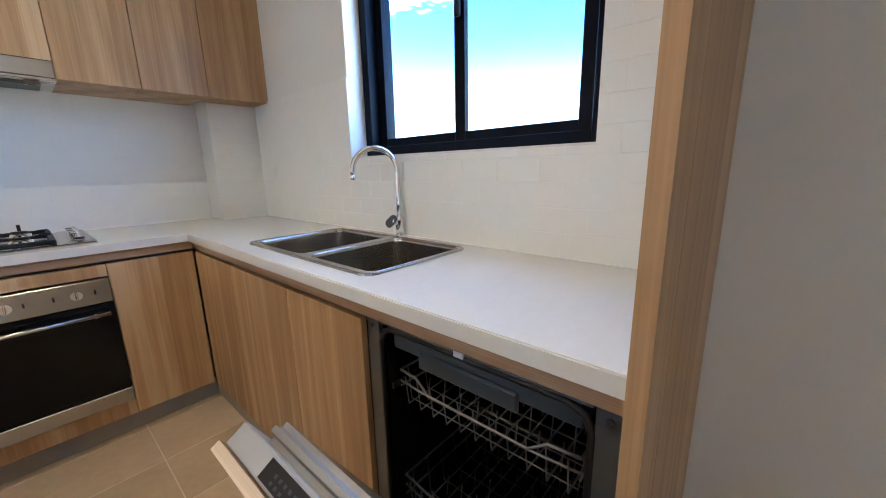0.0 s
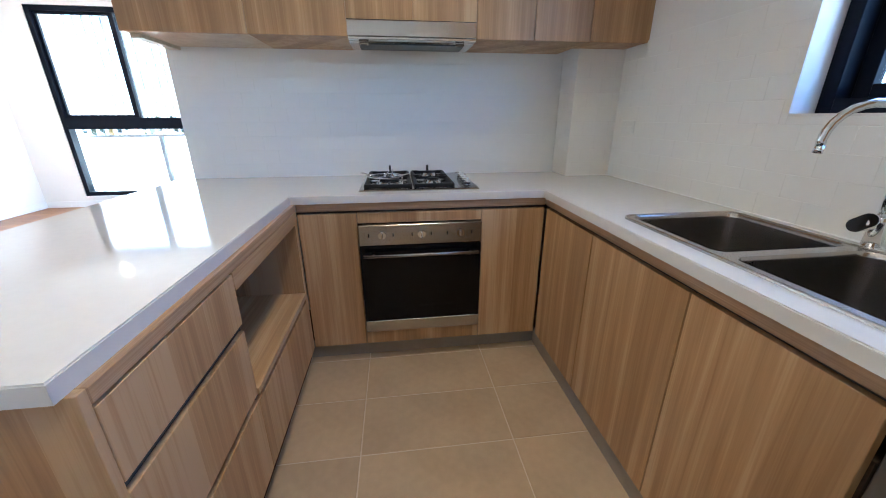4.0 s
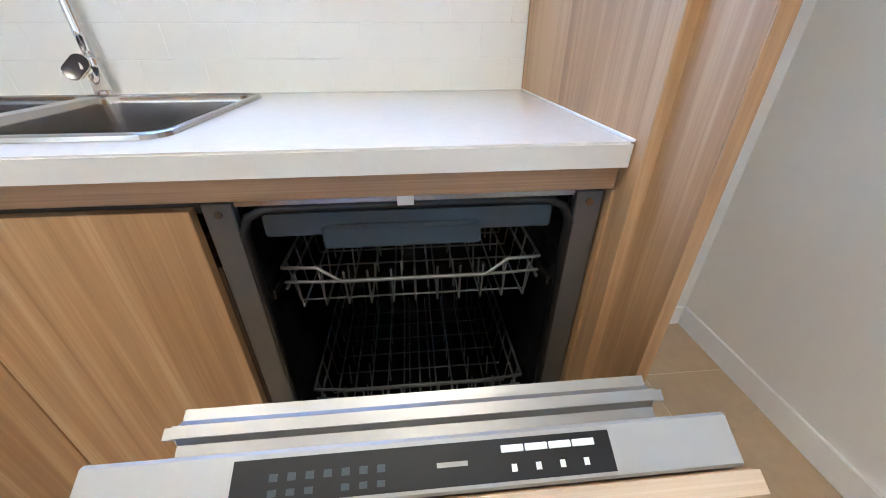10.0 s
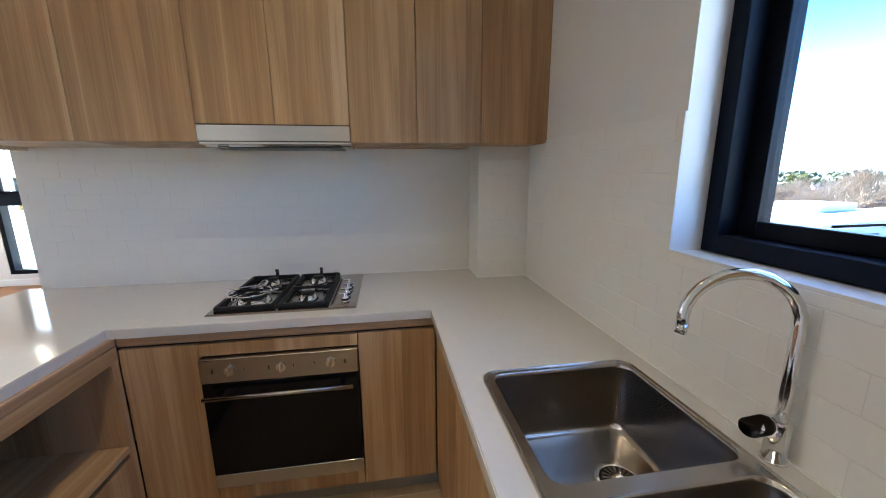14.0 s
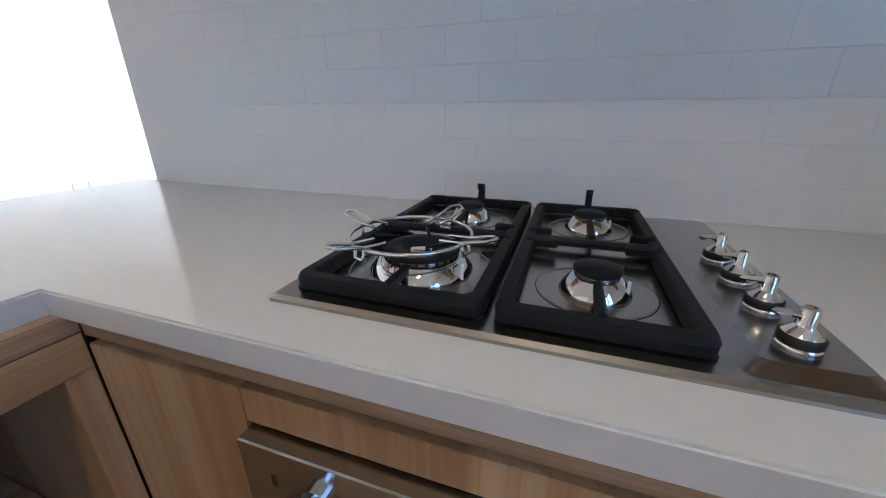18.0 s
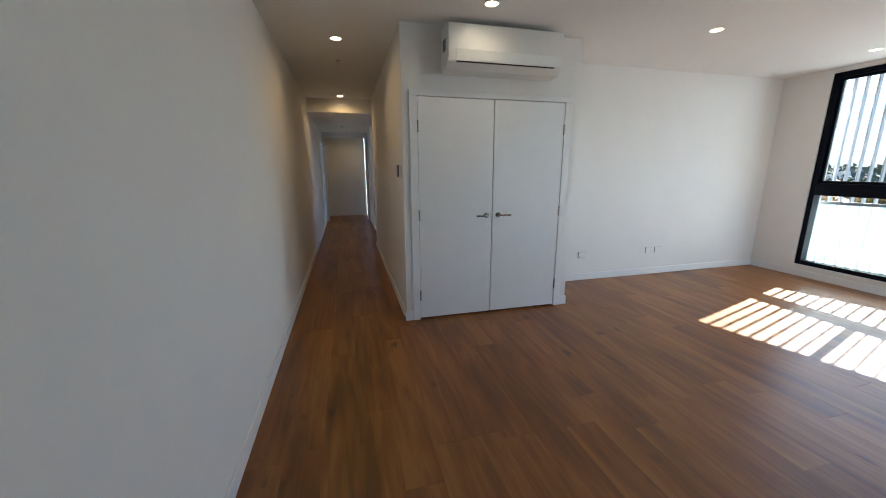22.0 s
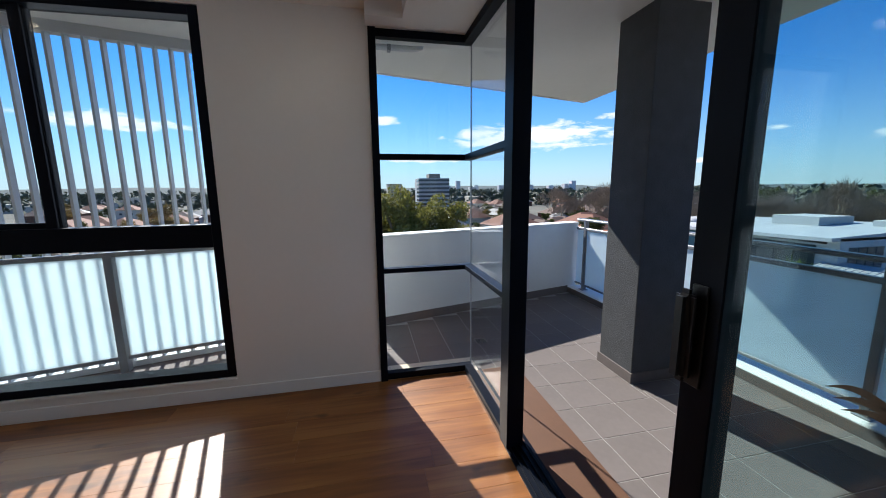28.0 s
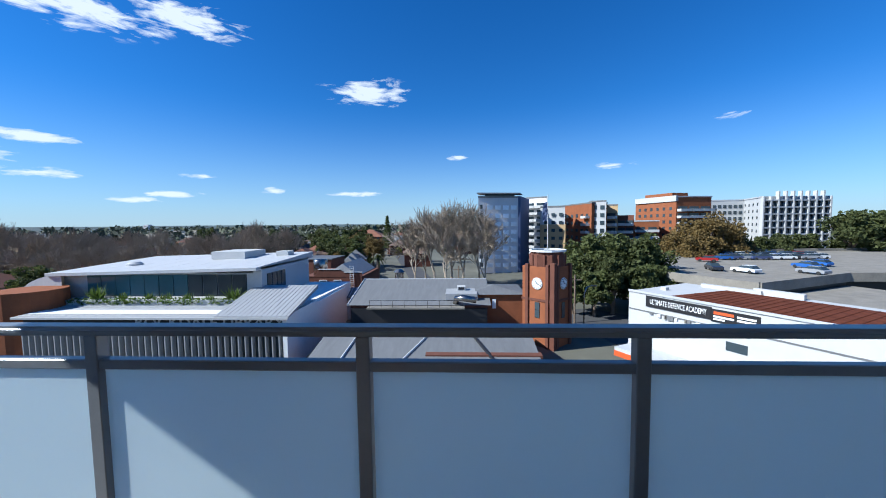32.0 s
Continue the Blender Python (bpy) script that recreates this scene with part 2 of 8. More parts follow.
def wood(name, tones, axis="z", rough=0.45, band=9.0, fine=0.35, rand=0.0, knots=0.0, bump=0.08, length=0.5, planks=0.0):
    """Wood veneer or boards: broad bands and fine pores along one axis. tones: dark, middle, light."""
    m = bpy.data.materials.new(name)
    m.use_nodes = True
    n, l = m.node_tree.nodes, m.node_tree.links
    b = n["Principled BSDF"]
    tc = n.new("ShaderNodeTexCoord")
    vec = tc.outputs["Object"]
    if rand:
        info = n.new("ShaderNodeObjectInfo")
        off = n.new("ShaderNodeVectorMath")
        off.operation = "MULTIPLY_ADD"
        comb = n.new("ShaderNodeCombineXYZ")
        for i in range(3):
            l.new(info.outputs["Random"], comb.inputs[i])
        l.new(comb.outputs[0], off.inputs[0])
        off.inputs[1].default_value = (37.0, 53.0, 29.0)
        l.new(vec, off.inputs[2])
        vec = off.outputs[0]

    def tex(across, along, det, dist=0.0):
        mp = n.new("ShaderNodeMapping")
        mp.inputs["Scale"].default_value = [along if a == axis else across for a in "xyz"]
        l.new(vec, mp.inputs[0])
        t = n.new("ShaderNodeTexNoise")
        t.inputs["Scale"].default_value, t.inputs["Detail"].default_value, t.inputs["Distortion"].default_value = 1.0, det, dist
        l.new(mp.outputs[0], t.inputs["Vector"])
        return t.outputs["Fac"]

    def mth(op, a, c, d=None):
        q = n.new("ShaderNodeMath")
        q.operation = op
        for i, v in enumerate((a, c, d)):
            if v is None:
                continue
            if isinstance(v, (int, float)):
                q.inputs[i].default_value = v
            else:
                l.new(v, q.inputs[i])
        return q.outputs[0]

    broad = tex(band, length, 2.0, 0.6)
    mid = tex(band * 5, length * 2, 3.0, 0.9)
    pore = tex(band * 26, length * 9, 3.0)
    v = mth("MULTIPLY_ADD", mid, 0.55, mth("MULTIPLY", broad, 0.8))
    v = mth("MULTIPLY_ADD", mth("SUBTRACT", pore, 0.5), fine, mth("ADD", v, 0.175))
    if planks:
        # glued-up staves: each strip across the grain has a tone of its own
        sp = n.new("ShaderNodeSeparateXYZ")
        l.new(vec, sp.inputs[0])
        a, c = [q for q in "XYZ" if q != axis.upper()]
        across = mth("MULTIPLY", mth("ADD", sp.outputs[a], sp.outputs[c]), planks)
        wob = tex(2.3, 0.0, 0.0)
        wn1 = n.new("ShaderNodeTexWhiteNoise")
        wn1.noise_dimensions = "1D"
        l.new(mth("FLOOR", mth("MULTIPLY_ADD", wob, 2.6, across), 0), wn1.inputs["W"])
        v = mth("MULTIPLY_ADD", mth("SUBTRACT", wn1.outputs["Value"], 0.5), 0.26, v)
    if rand:
        v = mth("MULTIPLY_ADD", mth("SUBTRACT", info.outputs["Random"], 0.5), rand, v)
    ramp = n.new("ShaderNodeValToRGB")
    e = ramp.color_ramp.elements
    e[0].position, e[0].color = 0.62, (*tones[0], 1)
    e[1].position, e[1].color = 1.12, (*tones[2], 1)
    k = e.new(0.84)
    k.color = (*tones[1], 1)
    l.new(v, ramp.inputs[0])
    col = ramp.outputs[0]
    if knots:
        kn = tex(7.0, 3.2, 2.0)
        kf = n.new("ShaderNodeMapRange")
        kf.inputs[1].default_value, kf.inputs[2].default_value = 0.67, 0.78
        kf.inputs[3].default_value, kf.inputs[4].default_value = 0.0, knots
        l.new(kn, kf.inputs[0])
        mx = n.new("ShaderNodeMix")
        mx.data_type = "RGBA"
        l.new(kf.outputs[0], mx.inputs[0])
        l.new(col, mx.inputs[6])
        mx.inputs[7].default_value = (*[c * 0.28 for c in tones[0]], 1)
        col = mx.outputs[2]
    l.new(col, b.inputs["Base Color"])
    b.inputs["Roughness"].default_value = rough
    rr = n.new("ShaderNodeMapRange")
    rr.inputs[3].default_value, rr.inputs[4].default_value = rough - 0.06, rough + 0.1
    l.new(pore, rr.inputs[0])
    l.new(rr.outputs[0], b.inputs["Roughness"])
    bp = n.new("ShaderNodeBump")
    bp.inputs["Strength"].default_value, bp.inputs["Distance"].default_value = bump, 0.002
    l.new(pore, bp.inputs["Height"])
    l.new(bp.outputs[0], b.inputs["Normal"])
    return m


def sheen(m, least, most):
    """How strongly a pane mirrors: weak face on, stronger at a slant."""
    n, l = m.node_tree.nodes, m.node_tree.links
    lw, pw, mr = n.new("ShaderNodeLayerWeight"), n.new("ShaderNodeMath"), n.new("ShaderNodeMapRange")
    lw.inputs["Blend"].default_value = 0.5
    pw.operation = "POWER"
    l.new(lw.outputs["Facing"], pw.inputs[0])
    pw.inputs[1].default_value = 4.0
    l.new(pw.outputs[0], mr.inputs[0])
    mr.inputs[3].default_value, mr.inputs[4].default_value = least, most
    return mr.outputs[0]


def glass(name, tint=(1, 1, 1), rough=0.0, frosted=False):
    m = bpy.data.materials.new(name)
    m.use_nodes = True
    n, l = m.node_tree.nodes, m.node_tree.links
    b = n["Principled BSDF"]
    b.inputs["Base Color"].default_value = (*tint, 1)
    b.inputs["Roughness"].default_value = rough
    b.inputs["IOR"].default_value = 1.45
    b.inputs["Transmission Weight"].default_value = 1.0
    if not frosted:
        # a thin pane: straight view and a mirror on top of it
        out = n["Material Output"]
        tr, gl, mx = n.new("ShaderNodeBsdfTransparent"), n.new("ShaderNodeBsdfGlossy"), n.new("ShaderNodeMixShader")
        tr.inputs["Color"].default_value = (*tint, 1)
        gl.inputs["Roughness"].default_value = rough
        l.new(sheen(m, 0.022, 0.5), mx.inputs[0])
        l.new(tr.outputs[0], mx.inputs[1])
        l.new(gl.outputs[0], mx.inputs[2])
        l.new(mx.outputs[0], out.inputs[0])
        n.remove(b)
    return m


def glow(name, colour, strength):
    m = bpy.data.materials.new(name)
    m.use_nodes = True
    b = m.node_tree.nodes["Principled BSDF"]
    b.inputs["Base Color"].default_value = (*colour, 1)
    b.inputs["Emission Color"].default_value = (*colour, 1)
    b.inputs["Emission Strength"].default_value = strength
    return m


# ---- materials ----
WALL = material("wall_paint", (0.80, 0.79, 0.76), 0.6, var=0.02, scale=3, bump=0.05, bscale=220)
CEIL = material("ceiling_paint", (0.82, 0.81, 0.78), 0.7, var=0.015, scale=2)
TRIM = material("white_gloss_trim", (0.82, 0.82, 0.81), 0.35, var=0.02)
SPLASH = material("white_wall_tile", (0.82, 0.81, 0.78), 0.3, var=0.012, scale=3, bump=0.012, bscale=10)
GROUT = material("white_grout", (0.75, 0.74, 0.71), 0.6, var=0.03)
STONE = material("white_stone_benchtop", (0.66, 0.64, 0.605), 0.075, var=0.025, scale=40, detail=8)
OAK = wood("light_oak_veneer", ((0.33, 0.184, 0.083), (0.443, 0.264, 0.126), (0.54, 0.357, 0.198)), "z", 0.42, planks=8.5)
OAK_Y = wood("light_oak_veneer_along_y", ((0.33, 0.184, 0.083), (0.443, 0.264, 0.126), (0.54, 0.357, 0.198)), "y", 0.42)
OAK_EDGE = wood("oak_finger_rail", ((0.31, 0.18, 0.095), (0.42, 0.26, 0.145), (0.51, 0.345, 0.21)), "x", 0.45, band=30)
OAK_EDGE_Y = wood("oak_finger_rail_along_y", ((0.31, 0.18, 0.095), (0.42, 0.26, 0.145), (0.51, 0.345, 0.21)), "y", 0.45, band=30)
PALE_Y = wood("pale_oak_edge", ((0.50, 0.37, 0.25), (0.58, 0.45, 0.32), (0.65, 0.53, 0.40)), "y", 0.5, band=30)
PALE = wood("pale_cabinet_side", ((0.55, 0.44, 0.32), (0.62, 0.51, 0.39), (0.68, 0.58, 0.46)), "z", 0.5)
TIMBER = wood("spotted_timber_boards", ((0.125, 0.041, 0.0065), (0.225, 0.08, 0.014), (0.31, 0.125, 0.027)), "x", 0.36, band=4.5, fine=0.12, rand=0.09,
              knots=0.75, bump=0.1, length=0.8)
TILE = material("beige_floor_tile", (0.46, 0.34, 0.22), 0.42, var=0.2, scale=3.2, rand=0.25, bump=0.05, bscale=40, rvar=0.06)
TILE_GROUT = material("beige_grout", (0.62, 0.52, 0.41), 0.85, var=0.06)
STEEL = material("brushed_steel", (0.31, 0.285, 0.258), 0.25, 1.0, var=0.05, scale=6)
# Chrome with a dark reflection put into its colour, for the tap paddle.
DARK_REFLECTION = material("chrome_dark_reflection", (0.045, 0.045, 0.05), 0.06, 1.0, var=0.02)
BOWL_STEEL = material("satin_bowl_steel", (0.40, 0.37, 0.34), 0.2, 1.0, var=0.05, scale=6)
STEEL_X = material("brushed_steel_along_x", (0.44, 0.415, 0.385), 0.24, 1.0, var=0.02, scale=3, stretch=(1, 60, 60))
STEEL_V = material("brushed_steel_along_y", (0.46, 0.435, 0.405), 0.25, 1.0, var=0.02, scale=3, stretch=(60, 1, 60))
CHROME = material("chrome", (0.78, 0.78, 0.78), 0.06, 1.0, var=0.02)
BLACK_IRON = material("black_cast_iron", (0.009, 0.009, 0.011), 0.55, var=0.2, scale=40, bump=0.2, bscale=300, spec=0.22)
BLACK_GLASS = material("black_oven_glass", (0.003, 0.003, 0.004), 0.06, var=0.05, spec=0.22)
HOOD_STEEL = material("bright_brushed_steel", (0.70, 0.68, 0.65), 0.18, 1.0, var=0.02, scale=3, stretch=(1, 60, 60))
DARK_FRAME = material("black_powder_coat", (0.003, 0.005, 0.011), 0.4, var=0.1, scale=10, spec=0.1)
BLACK_PLASTIC = material("black_plastic", (0.008, 0.008, 0.009), 0.35, var=0.1)
GREY_PLASTIC = material("blue_grey_plastic", (0.05, 0.065, 0.075), 0.4, var=0.06)
WHITE_PLASTIC = material("white_plastic", (0.80, 0.80, 0.78), 0.3, var=0.02)
GLASS = glass("window_glass", (0.97, 0.99, 1.0))
DOOR_GLASS = glass("green_tinted_door_glass", (0.875, 0.945, 0.95))
LAMP = glow("downlight_face", (1.0, 0.78, 0.50), 2.2)


def thing(name, base, label="", category="", group="", kind=""):
    ob = new(name)
    ob.location = base
    BASE[ob] = Vector(base)
    return tagged(ob, label, category, group, kind)


def part(name, bm, mat, parent=None, label="", smooth=False):
    """Links a bmesh, built in the place's own metres, as one mesh object under a thing or a part."""
    me = bpy.data.meshes.new(name)
    if parent is not None:
        bmesh.ops.translate(bm, vec=-BASE[parent], verts=bm.verts)
    bm.to_mesh(me)
    bm.free()
    me.materials.append(mat)
    if smooth:
        for p in me.polygons:
            p.use_smooth = True
    ob = new(name, me)
    if parent is not None:
        ob.parent = parent
        BASE[ob] = BASE[parent]
    else:
        BASE[ob] = Vector((0, 0, 0))
    if label:
        ob["label"] = label
    return ob


def box(x0, x1, y0, y1, z0, z1, bevel=0.0, bm=None, seg=1):
    own = bmesh.new()
    v = [own.verts.new((x, y, z)) for z in (z0, z1) for y in (y0, y1) for x in (x0, x1)]
    for f in ((0, 2, 3, 1), (4, 5, 7, 6), (0, 1, 5, 4), (2, 6, 7, 3), (0, 4, 6, 2), (1, 3, 7, 5)):
        own.faces.new([v[i] for i in f])
    if bevel:
        bmesh.ops.bevel(own, geom=own.edges[:], offset=bevel, segments=seg, affect="EDGES")
    return join(bm, own)


def join(bm, own):
    if bm is None:
        return own
    me = bpy.data.meshes.new("join")
    own.to_mesh(me)
    own.free()
    bm.from_mesh(me)
    bpy.data.meshes.remove(me)
    return bm


def prism(points, z0, z1, bm=None, bevel=0.0):
    """An upright solid over a plan of (x, y) points, counter-clockwise."""
    own = bmesh.new()
    lo = [own.verts.new((x, y, z0)) for x, y in points]
    hi = [own.verts.new((x, y, z1)) for x, y in points]
    own.faces.new(lo[::-1])
    own.faces.new(hi)
    k = len(points)
    for i in range(k):
        own.faces.new((lo[i], lo[(i + 1) % k], hi[(i + 1) % k], hi[i]))
    if bevel:
        bmesh.ops.bevel(own, geom=own.edges[:], offset=bevel, segments=1, affect="EDGES")
    return join(bm, own)


def cyl(a, b, r, r2=None, n=16, bm=None, caps=True):
    """A round bar or cone from a to b."""
    a, b = Vector(a), Vector(b)
    own = bmesh.new()
    bmesh.ops.create_cone(own, cap_ends=caps, segments=n, radius1=r, radius2=r if r2 is None else r2, depth=(b - a).length)
    m = Matrix.Translation((a + b) / 2) @ (b - a).to_track_quat("Z", "Y").to_matrix().to_4x4()
    bmesh.ops.transform(own, matrix=m, verts=own.verts)
    return join(bm, own)


def lathe(profile, centre, n=24, bm=None):
    """A turned solid from (radius, height) pairs about an upright axis at centre."""
    own = bmesh.new()
    rings = []
    for r, h in profile:
        rings.append([own.verts.new((centre[0] + r * math.cos(2 * math.pi * i / n), centre[1] + r * math.sin(2 * math.pi * i / n),
                                     centre[2] + h)) for i in range(n)])
    for p, q in zip(rings, rings[1:]):
        for i in range(n):
            own.faces.new((p[i], p[(i + 1) % n], q[(i + 1) % n], q[i]))
    if profile[0][0] > 1e-4:
        own.faces.new(rings[0][::-1])
    if profile[-1][0] > 1e-4:
        own.faces.new(rings[-1])
    bmesh.ops.remove_doubles(own, verts=own.verts, dist=1e-5)
    return join(bm, own)


def wire(points, r, n=8, bm=None, closed=False):
    """A bent round wire through the points."""
    own = bmesh.new()
    pts = [Vector(p) for p in points]
    k = len(pts)
    rings = []
    last = None
    for i, p in enumerate(pts):
        if closed:
            d = pts[(i + 1) % k] - pts[i - 1]
        else:
            d = pts[min(i + 1, k - 1)] - pts[max(i - 1, 0)]
        d.normalize()
        side = d.orthogonal().normalized() if last is None else (last - d * last.dot(d)).normalized()
        last = side
        up = d.cross(side)
        rings.append([own.verts.new(p + (side * math.cos(2 * math.pi * j / n) + up * math.sin(2 * math.pi * j / n)) * r) for j in range(n)])
    span = range(k) if closed else range(k - 1)
    for i in span:
        p, q = rings[i], rings[(i + 1) % k]
        for j in range(n):
            own.faces.new((p[j], p[(j + 1) % n], q[(j + 1) % n], q[j]))
    if not closed:
        own.faces.new(rings[0][::-1])
        own.faces.new(rings[-1])
    bmesh.ops.recalc_face_normals(own, faces=own.faces)
    return join(bm, own)


def structure(name, bm, mat, label, category):
    return tagged(part(name, bm, mat), label, category, kind="structure")


def writing(name, text, size, mat, m, parent=None, depth=0.002, label=""):
    """Raised letters in the built-in font, as a mesh."""
    cu = bpy.data.curves.new(name, "FONT")
    cu.body, cu.size, cu.extrude, cu.align_x, cu.align_y, cu.resolution_u = text, size, depth, "CENTER", "CENTER", 2
    tmp = bpy.data.objects.new(name + "_curve", cu)
    scene.collection.objects.link(tmp)
    me = bpy.data.meshes.new_from_object(tmp)
    bpy.data.objects.remove(tmp)
    me.transform(m)
    if parent is not None:
        me.transform(Matrix.Translation(-BASE[parent]))
    me.materials.clear()
    me.materials.append(mat)
    ob = new(name, me)
    if parent is not None:
        ob.parent = parent
        BASE[ob] = BASE[parent]
    if label:
        ob["label"] = label
    return ob

# ---- the flat: walls, floors, ceilings ----
WX, OY = 0.0, 0.205          # inner faces of the kitchen's window wall and oven wall
LX, LY, HY = -6.33, 3.775, -2.66   # far living wall, living window wall, long side wall
CEIL_Z, LOW_Z = 2.615, 2.515
DX = -2.2                    # plane of the balcony door
KW = (-2.10, -0.974, 1.232, 2.35)    # kitchen window opening: y0, y1, z0, z1
LW = (-5.785, -3.885, 0.15, 2.56)   # living window opening: x0, x1, z0, z1
NW = (-2.885, -2.186, 0.0, 2.51)    # narrow corner window


def wall_x(x0, x1, y0, y1, z0, z1, holes=()):
    """A wall that runs along y between x0 and x1, with openings (y0, y1, z0, z1)."""
    bm = bmesh.new()
    at = y0
    for a, b, c, d in sorted(holes):
        box(x0, x1, at, a, z0, z1, bm=bm)
        if c > z0:
            box(x0, x1, a, b, z0, c, bm=bm)
        if d < z1:
            box(x0, x1, a, b, d, z1, bm=bm)
        at = b
    if at < y1:
        box(x0, x1, at, y1, z0, z1, bm=bm)
    return bm


def wall_y(y0, y1, x0, x1, z0, z1, holes=()):
    bm = wall_x(y0, y1, x0, x1, z0, z1, holes)
    for v in bm.verts:
        v.co.x, v.co.y = v.co.y, v.co.x
    bmesh.ops.reverse_faces(bm, faces=bm.faces)
    return bm


structure("wall_kitchen_window", wall_x(0.0, 0.26, -3.13, 0.42, -0.2, 2.9, [KW]), WALL, "white painted wall round the kitchen window", "wall")
wall_oven = structure("wall_oven", wall_y(OY, 0.42, -2.44, 0.0, -0.2, 2.9), WALL, "white painted wall behind the cooktop", "wall")
structure("wall_nib", box(-0.27, 0.0, 0.012, OY, 0.0, LOW_Z), WALL, "white boxed corner column beside the cooktop bench", "wall")
structure("wall_fridge_side", wall_y(-3.28, -3.13, -2.0, 0.26, -0.2, 2.9), WALL, "white wall beside the empty fridge space", "wall")
structure("wall_step", box(-2.15, -2.0, -3.28, -2.66, -0.2, 2.9), WALL, "white wall return", "wall")
structure("wall_hall_side", wall_y(-2.83, -2.66, -14.3, -2.15, -0.2, 2.9, [(-12.75, -11.9, -0.2, 2.05)]), WALL,
          "long white wall that runs into the hallway", "wall")
structure("wall_hall_end", box(-14.3, -14.15, -2.66, -1.5, -0.2, 2.9), WALL, "white wall at the hallway's end", "wall")
structure("wall_cupboard_side", box(-9.2, -5.73, -1.59, -1.49, -0.2, 2.9), WALL, "white hallway wall beside the cupboard", "wall")
structure("wall_hall_far_side", box(-14.15, -11.15, -1.48, -1.38, -0.2, 2.9), WALL, "white hallway wall beyond the side passage", "wall")
structure("wall_side_passage", box(-9.2, -9.1, -1.49, 0.4, -0.2, 2.9), WALL, "white wall of the side passage", "wall")
structure("wall_side_passage_far", box(-11.25, -11.15, -1.38, 0.4, -0.2, 2.9), WALL, "white wall of the side passage", "wall")
structure("wall_cupboard_front", wall_x(-5.73, -5.63, -1.59, 0.13, -0.2, 2.9, [(-1.47, -0.005, -0.2, 2.06)]), WALL,
          "white wall round the double cupboard doors", "wall")
structure("wall_cupboard_return", wall_y(0.03, 0.13, -6.33, -5.73, -0.2, 2.9), WALL, "white return wall of the cupboard", "wall")
structure("wall_living_far", box(-6.48, -6.33, -1.49, 4.05, -0.2, 2.9), WALL, "long white living room wall", "wall")
structure("wall_living_window", wall_y(LY, LY + 0.26, LX, NW[0], -0.2, 2.9, [LW]), WALL, "white wall round the tall living window", "wall")
structure("wall_over_glass", box(NW[0], DX + 0.08, LY - 0.02, LY + 0.26, 2.512, 2.9), WALL, "white wall over the corner glazing", "wall")
structure("wall_over_door", box(DX - 0.02, DX + 0.12, 0.42, LY - 0.02, 2.512, 2.9), WALL, "white wall over the balcony door", "wall")
for nm, (x0, x1, y0, y1) in {"room_hall_south": (-14.3, -10.0, -5.0, -4.9), "room_hall_north": (-14.3, -10.0, 0.4, 0.5)}.items():
    structure(nm, box(x0, x1, y0, y1, -0.2, 2.9), WALL, "plain white wall of a side room", "wall")
structure("ceiling", prism([(-9.25, -2.66), (-2.67, -2.66), (-2.67, 3.62), (-2.9, 3.62), (-2.9, LY), (LX, LY), (LX, 0.03), (-5.73, 0.03),
                            (-5.73, -1.49), (-9.25, -1.49)], CEIL_Z, CEIL_Z + 0.1), CEIL, "flat white plaster ceiling", "ceiling")
structure("ceiling_bulkhead", prism([(-2.67, -3.13), (0.0, -3.13), (0.0, OY), (-2.18, OY), (-2.18, LY), (-2.9, LY), (-2.9, 3.62), (-2.67, 3.62)],
                                    LOW_Z, CEIL_Z + 0.1), CEIL, "lowered white plaster ceiling over the kitchen and balcony door", "ceiling")
structure("ceiling_hall", box(-14.3, -9.25, -5.0, 0.5, 2.39, 2.72), CEIL, "lowered white hallway ceiling", "ceiling")
for ya, yb in ((-2.66, -2.585), (-1.52, -1.48)):
    structure("trim", box(-13.05, -12.9, ya, yb, 0.0, 2.255, 0.003), TRIM, "white jamb of the hallway's end opening", "door frame")
structure("trim", box(-13.05, -12.9, -2.66, -1.48, 2.255, 2.389), TRIM, "white head over the hallway's end opening", "door frame")
structure("subfloor", prism([(-14.3, -5.0), (0.26, -5.0), (0.26, 0.42), (-2.1, 0.42), (-2.1, 4.03), (-14.3, 4.03)], -0.3, -0.0145), TILE_GROUT, "floor slab under the boards", "floor")
roof = structure("roof_slab", box(-14.4, 0.3, -5.1, 4.05, 2.9, 3.15), WALL, "concrete slab over the flat", "ceiling")


def baseboard(x0, x1, y0, y1):
    structure("baseboard", box(x0, x1, y0, y1, 0.0, 0.09, 0.003), TRIM, "white painted skirting board", "skirting")


baseboard(-14.15, -2.15, -2.66, -2.648)
baseboard(-9.2, -5.73, -1.602, -1.59)
baseboard(-13.0, -11.15, -1.492, -1.48)
baseboard(-5.642, -5.618, -1.602, -1.53)
baseboard(-5.642, -5.618, 0.055, 0.142)
baseboard(-6.33, -5.64, 0.13, 0.142)
baseboard(LX, LX + 0.012, 0.142, LY)
baseboard(LX + 0.012, NW[0], LY - 0.012, LY)
baseboard(-2.452, -2.44, OY + 0.02, 0.42)
baseboard(-2.0, 0.0, -3.13, -3.118)
baseboard(-0.012, 0.0, -3.118, -2.43)

# ---- kitchen: windows, bench, cabinets ----
FX, FY, PX = -0.557, -0.402, -1.742      # cabinet fronts: window side, oven side, peninsula
KICK = material("grey_kickboard", (0.30, 0.27, 0.24), 0.35, var=0.08)
# Shade of recesses and finger channels, painted as a dark colour.
SHADE = material("recess_channel_shade", (0.05, 0.043, 0.038), 0.5, var=0.1)
# Niche lining coloured near black for the shade inside.
NICHE_SHADE = material("niche_lining_shade", (0.018, 0.017, 0.017), 0.45, var=0.1)
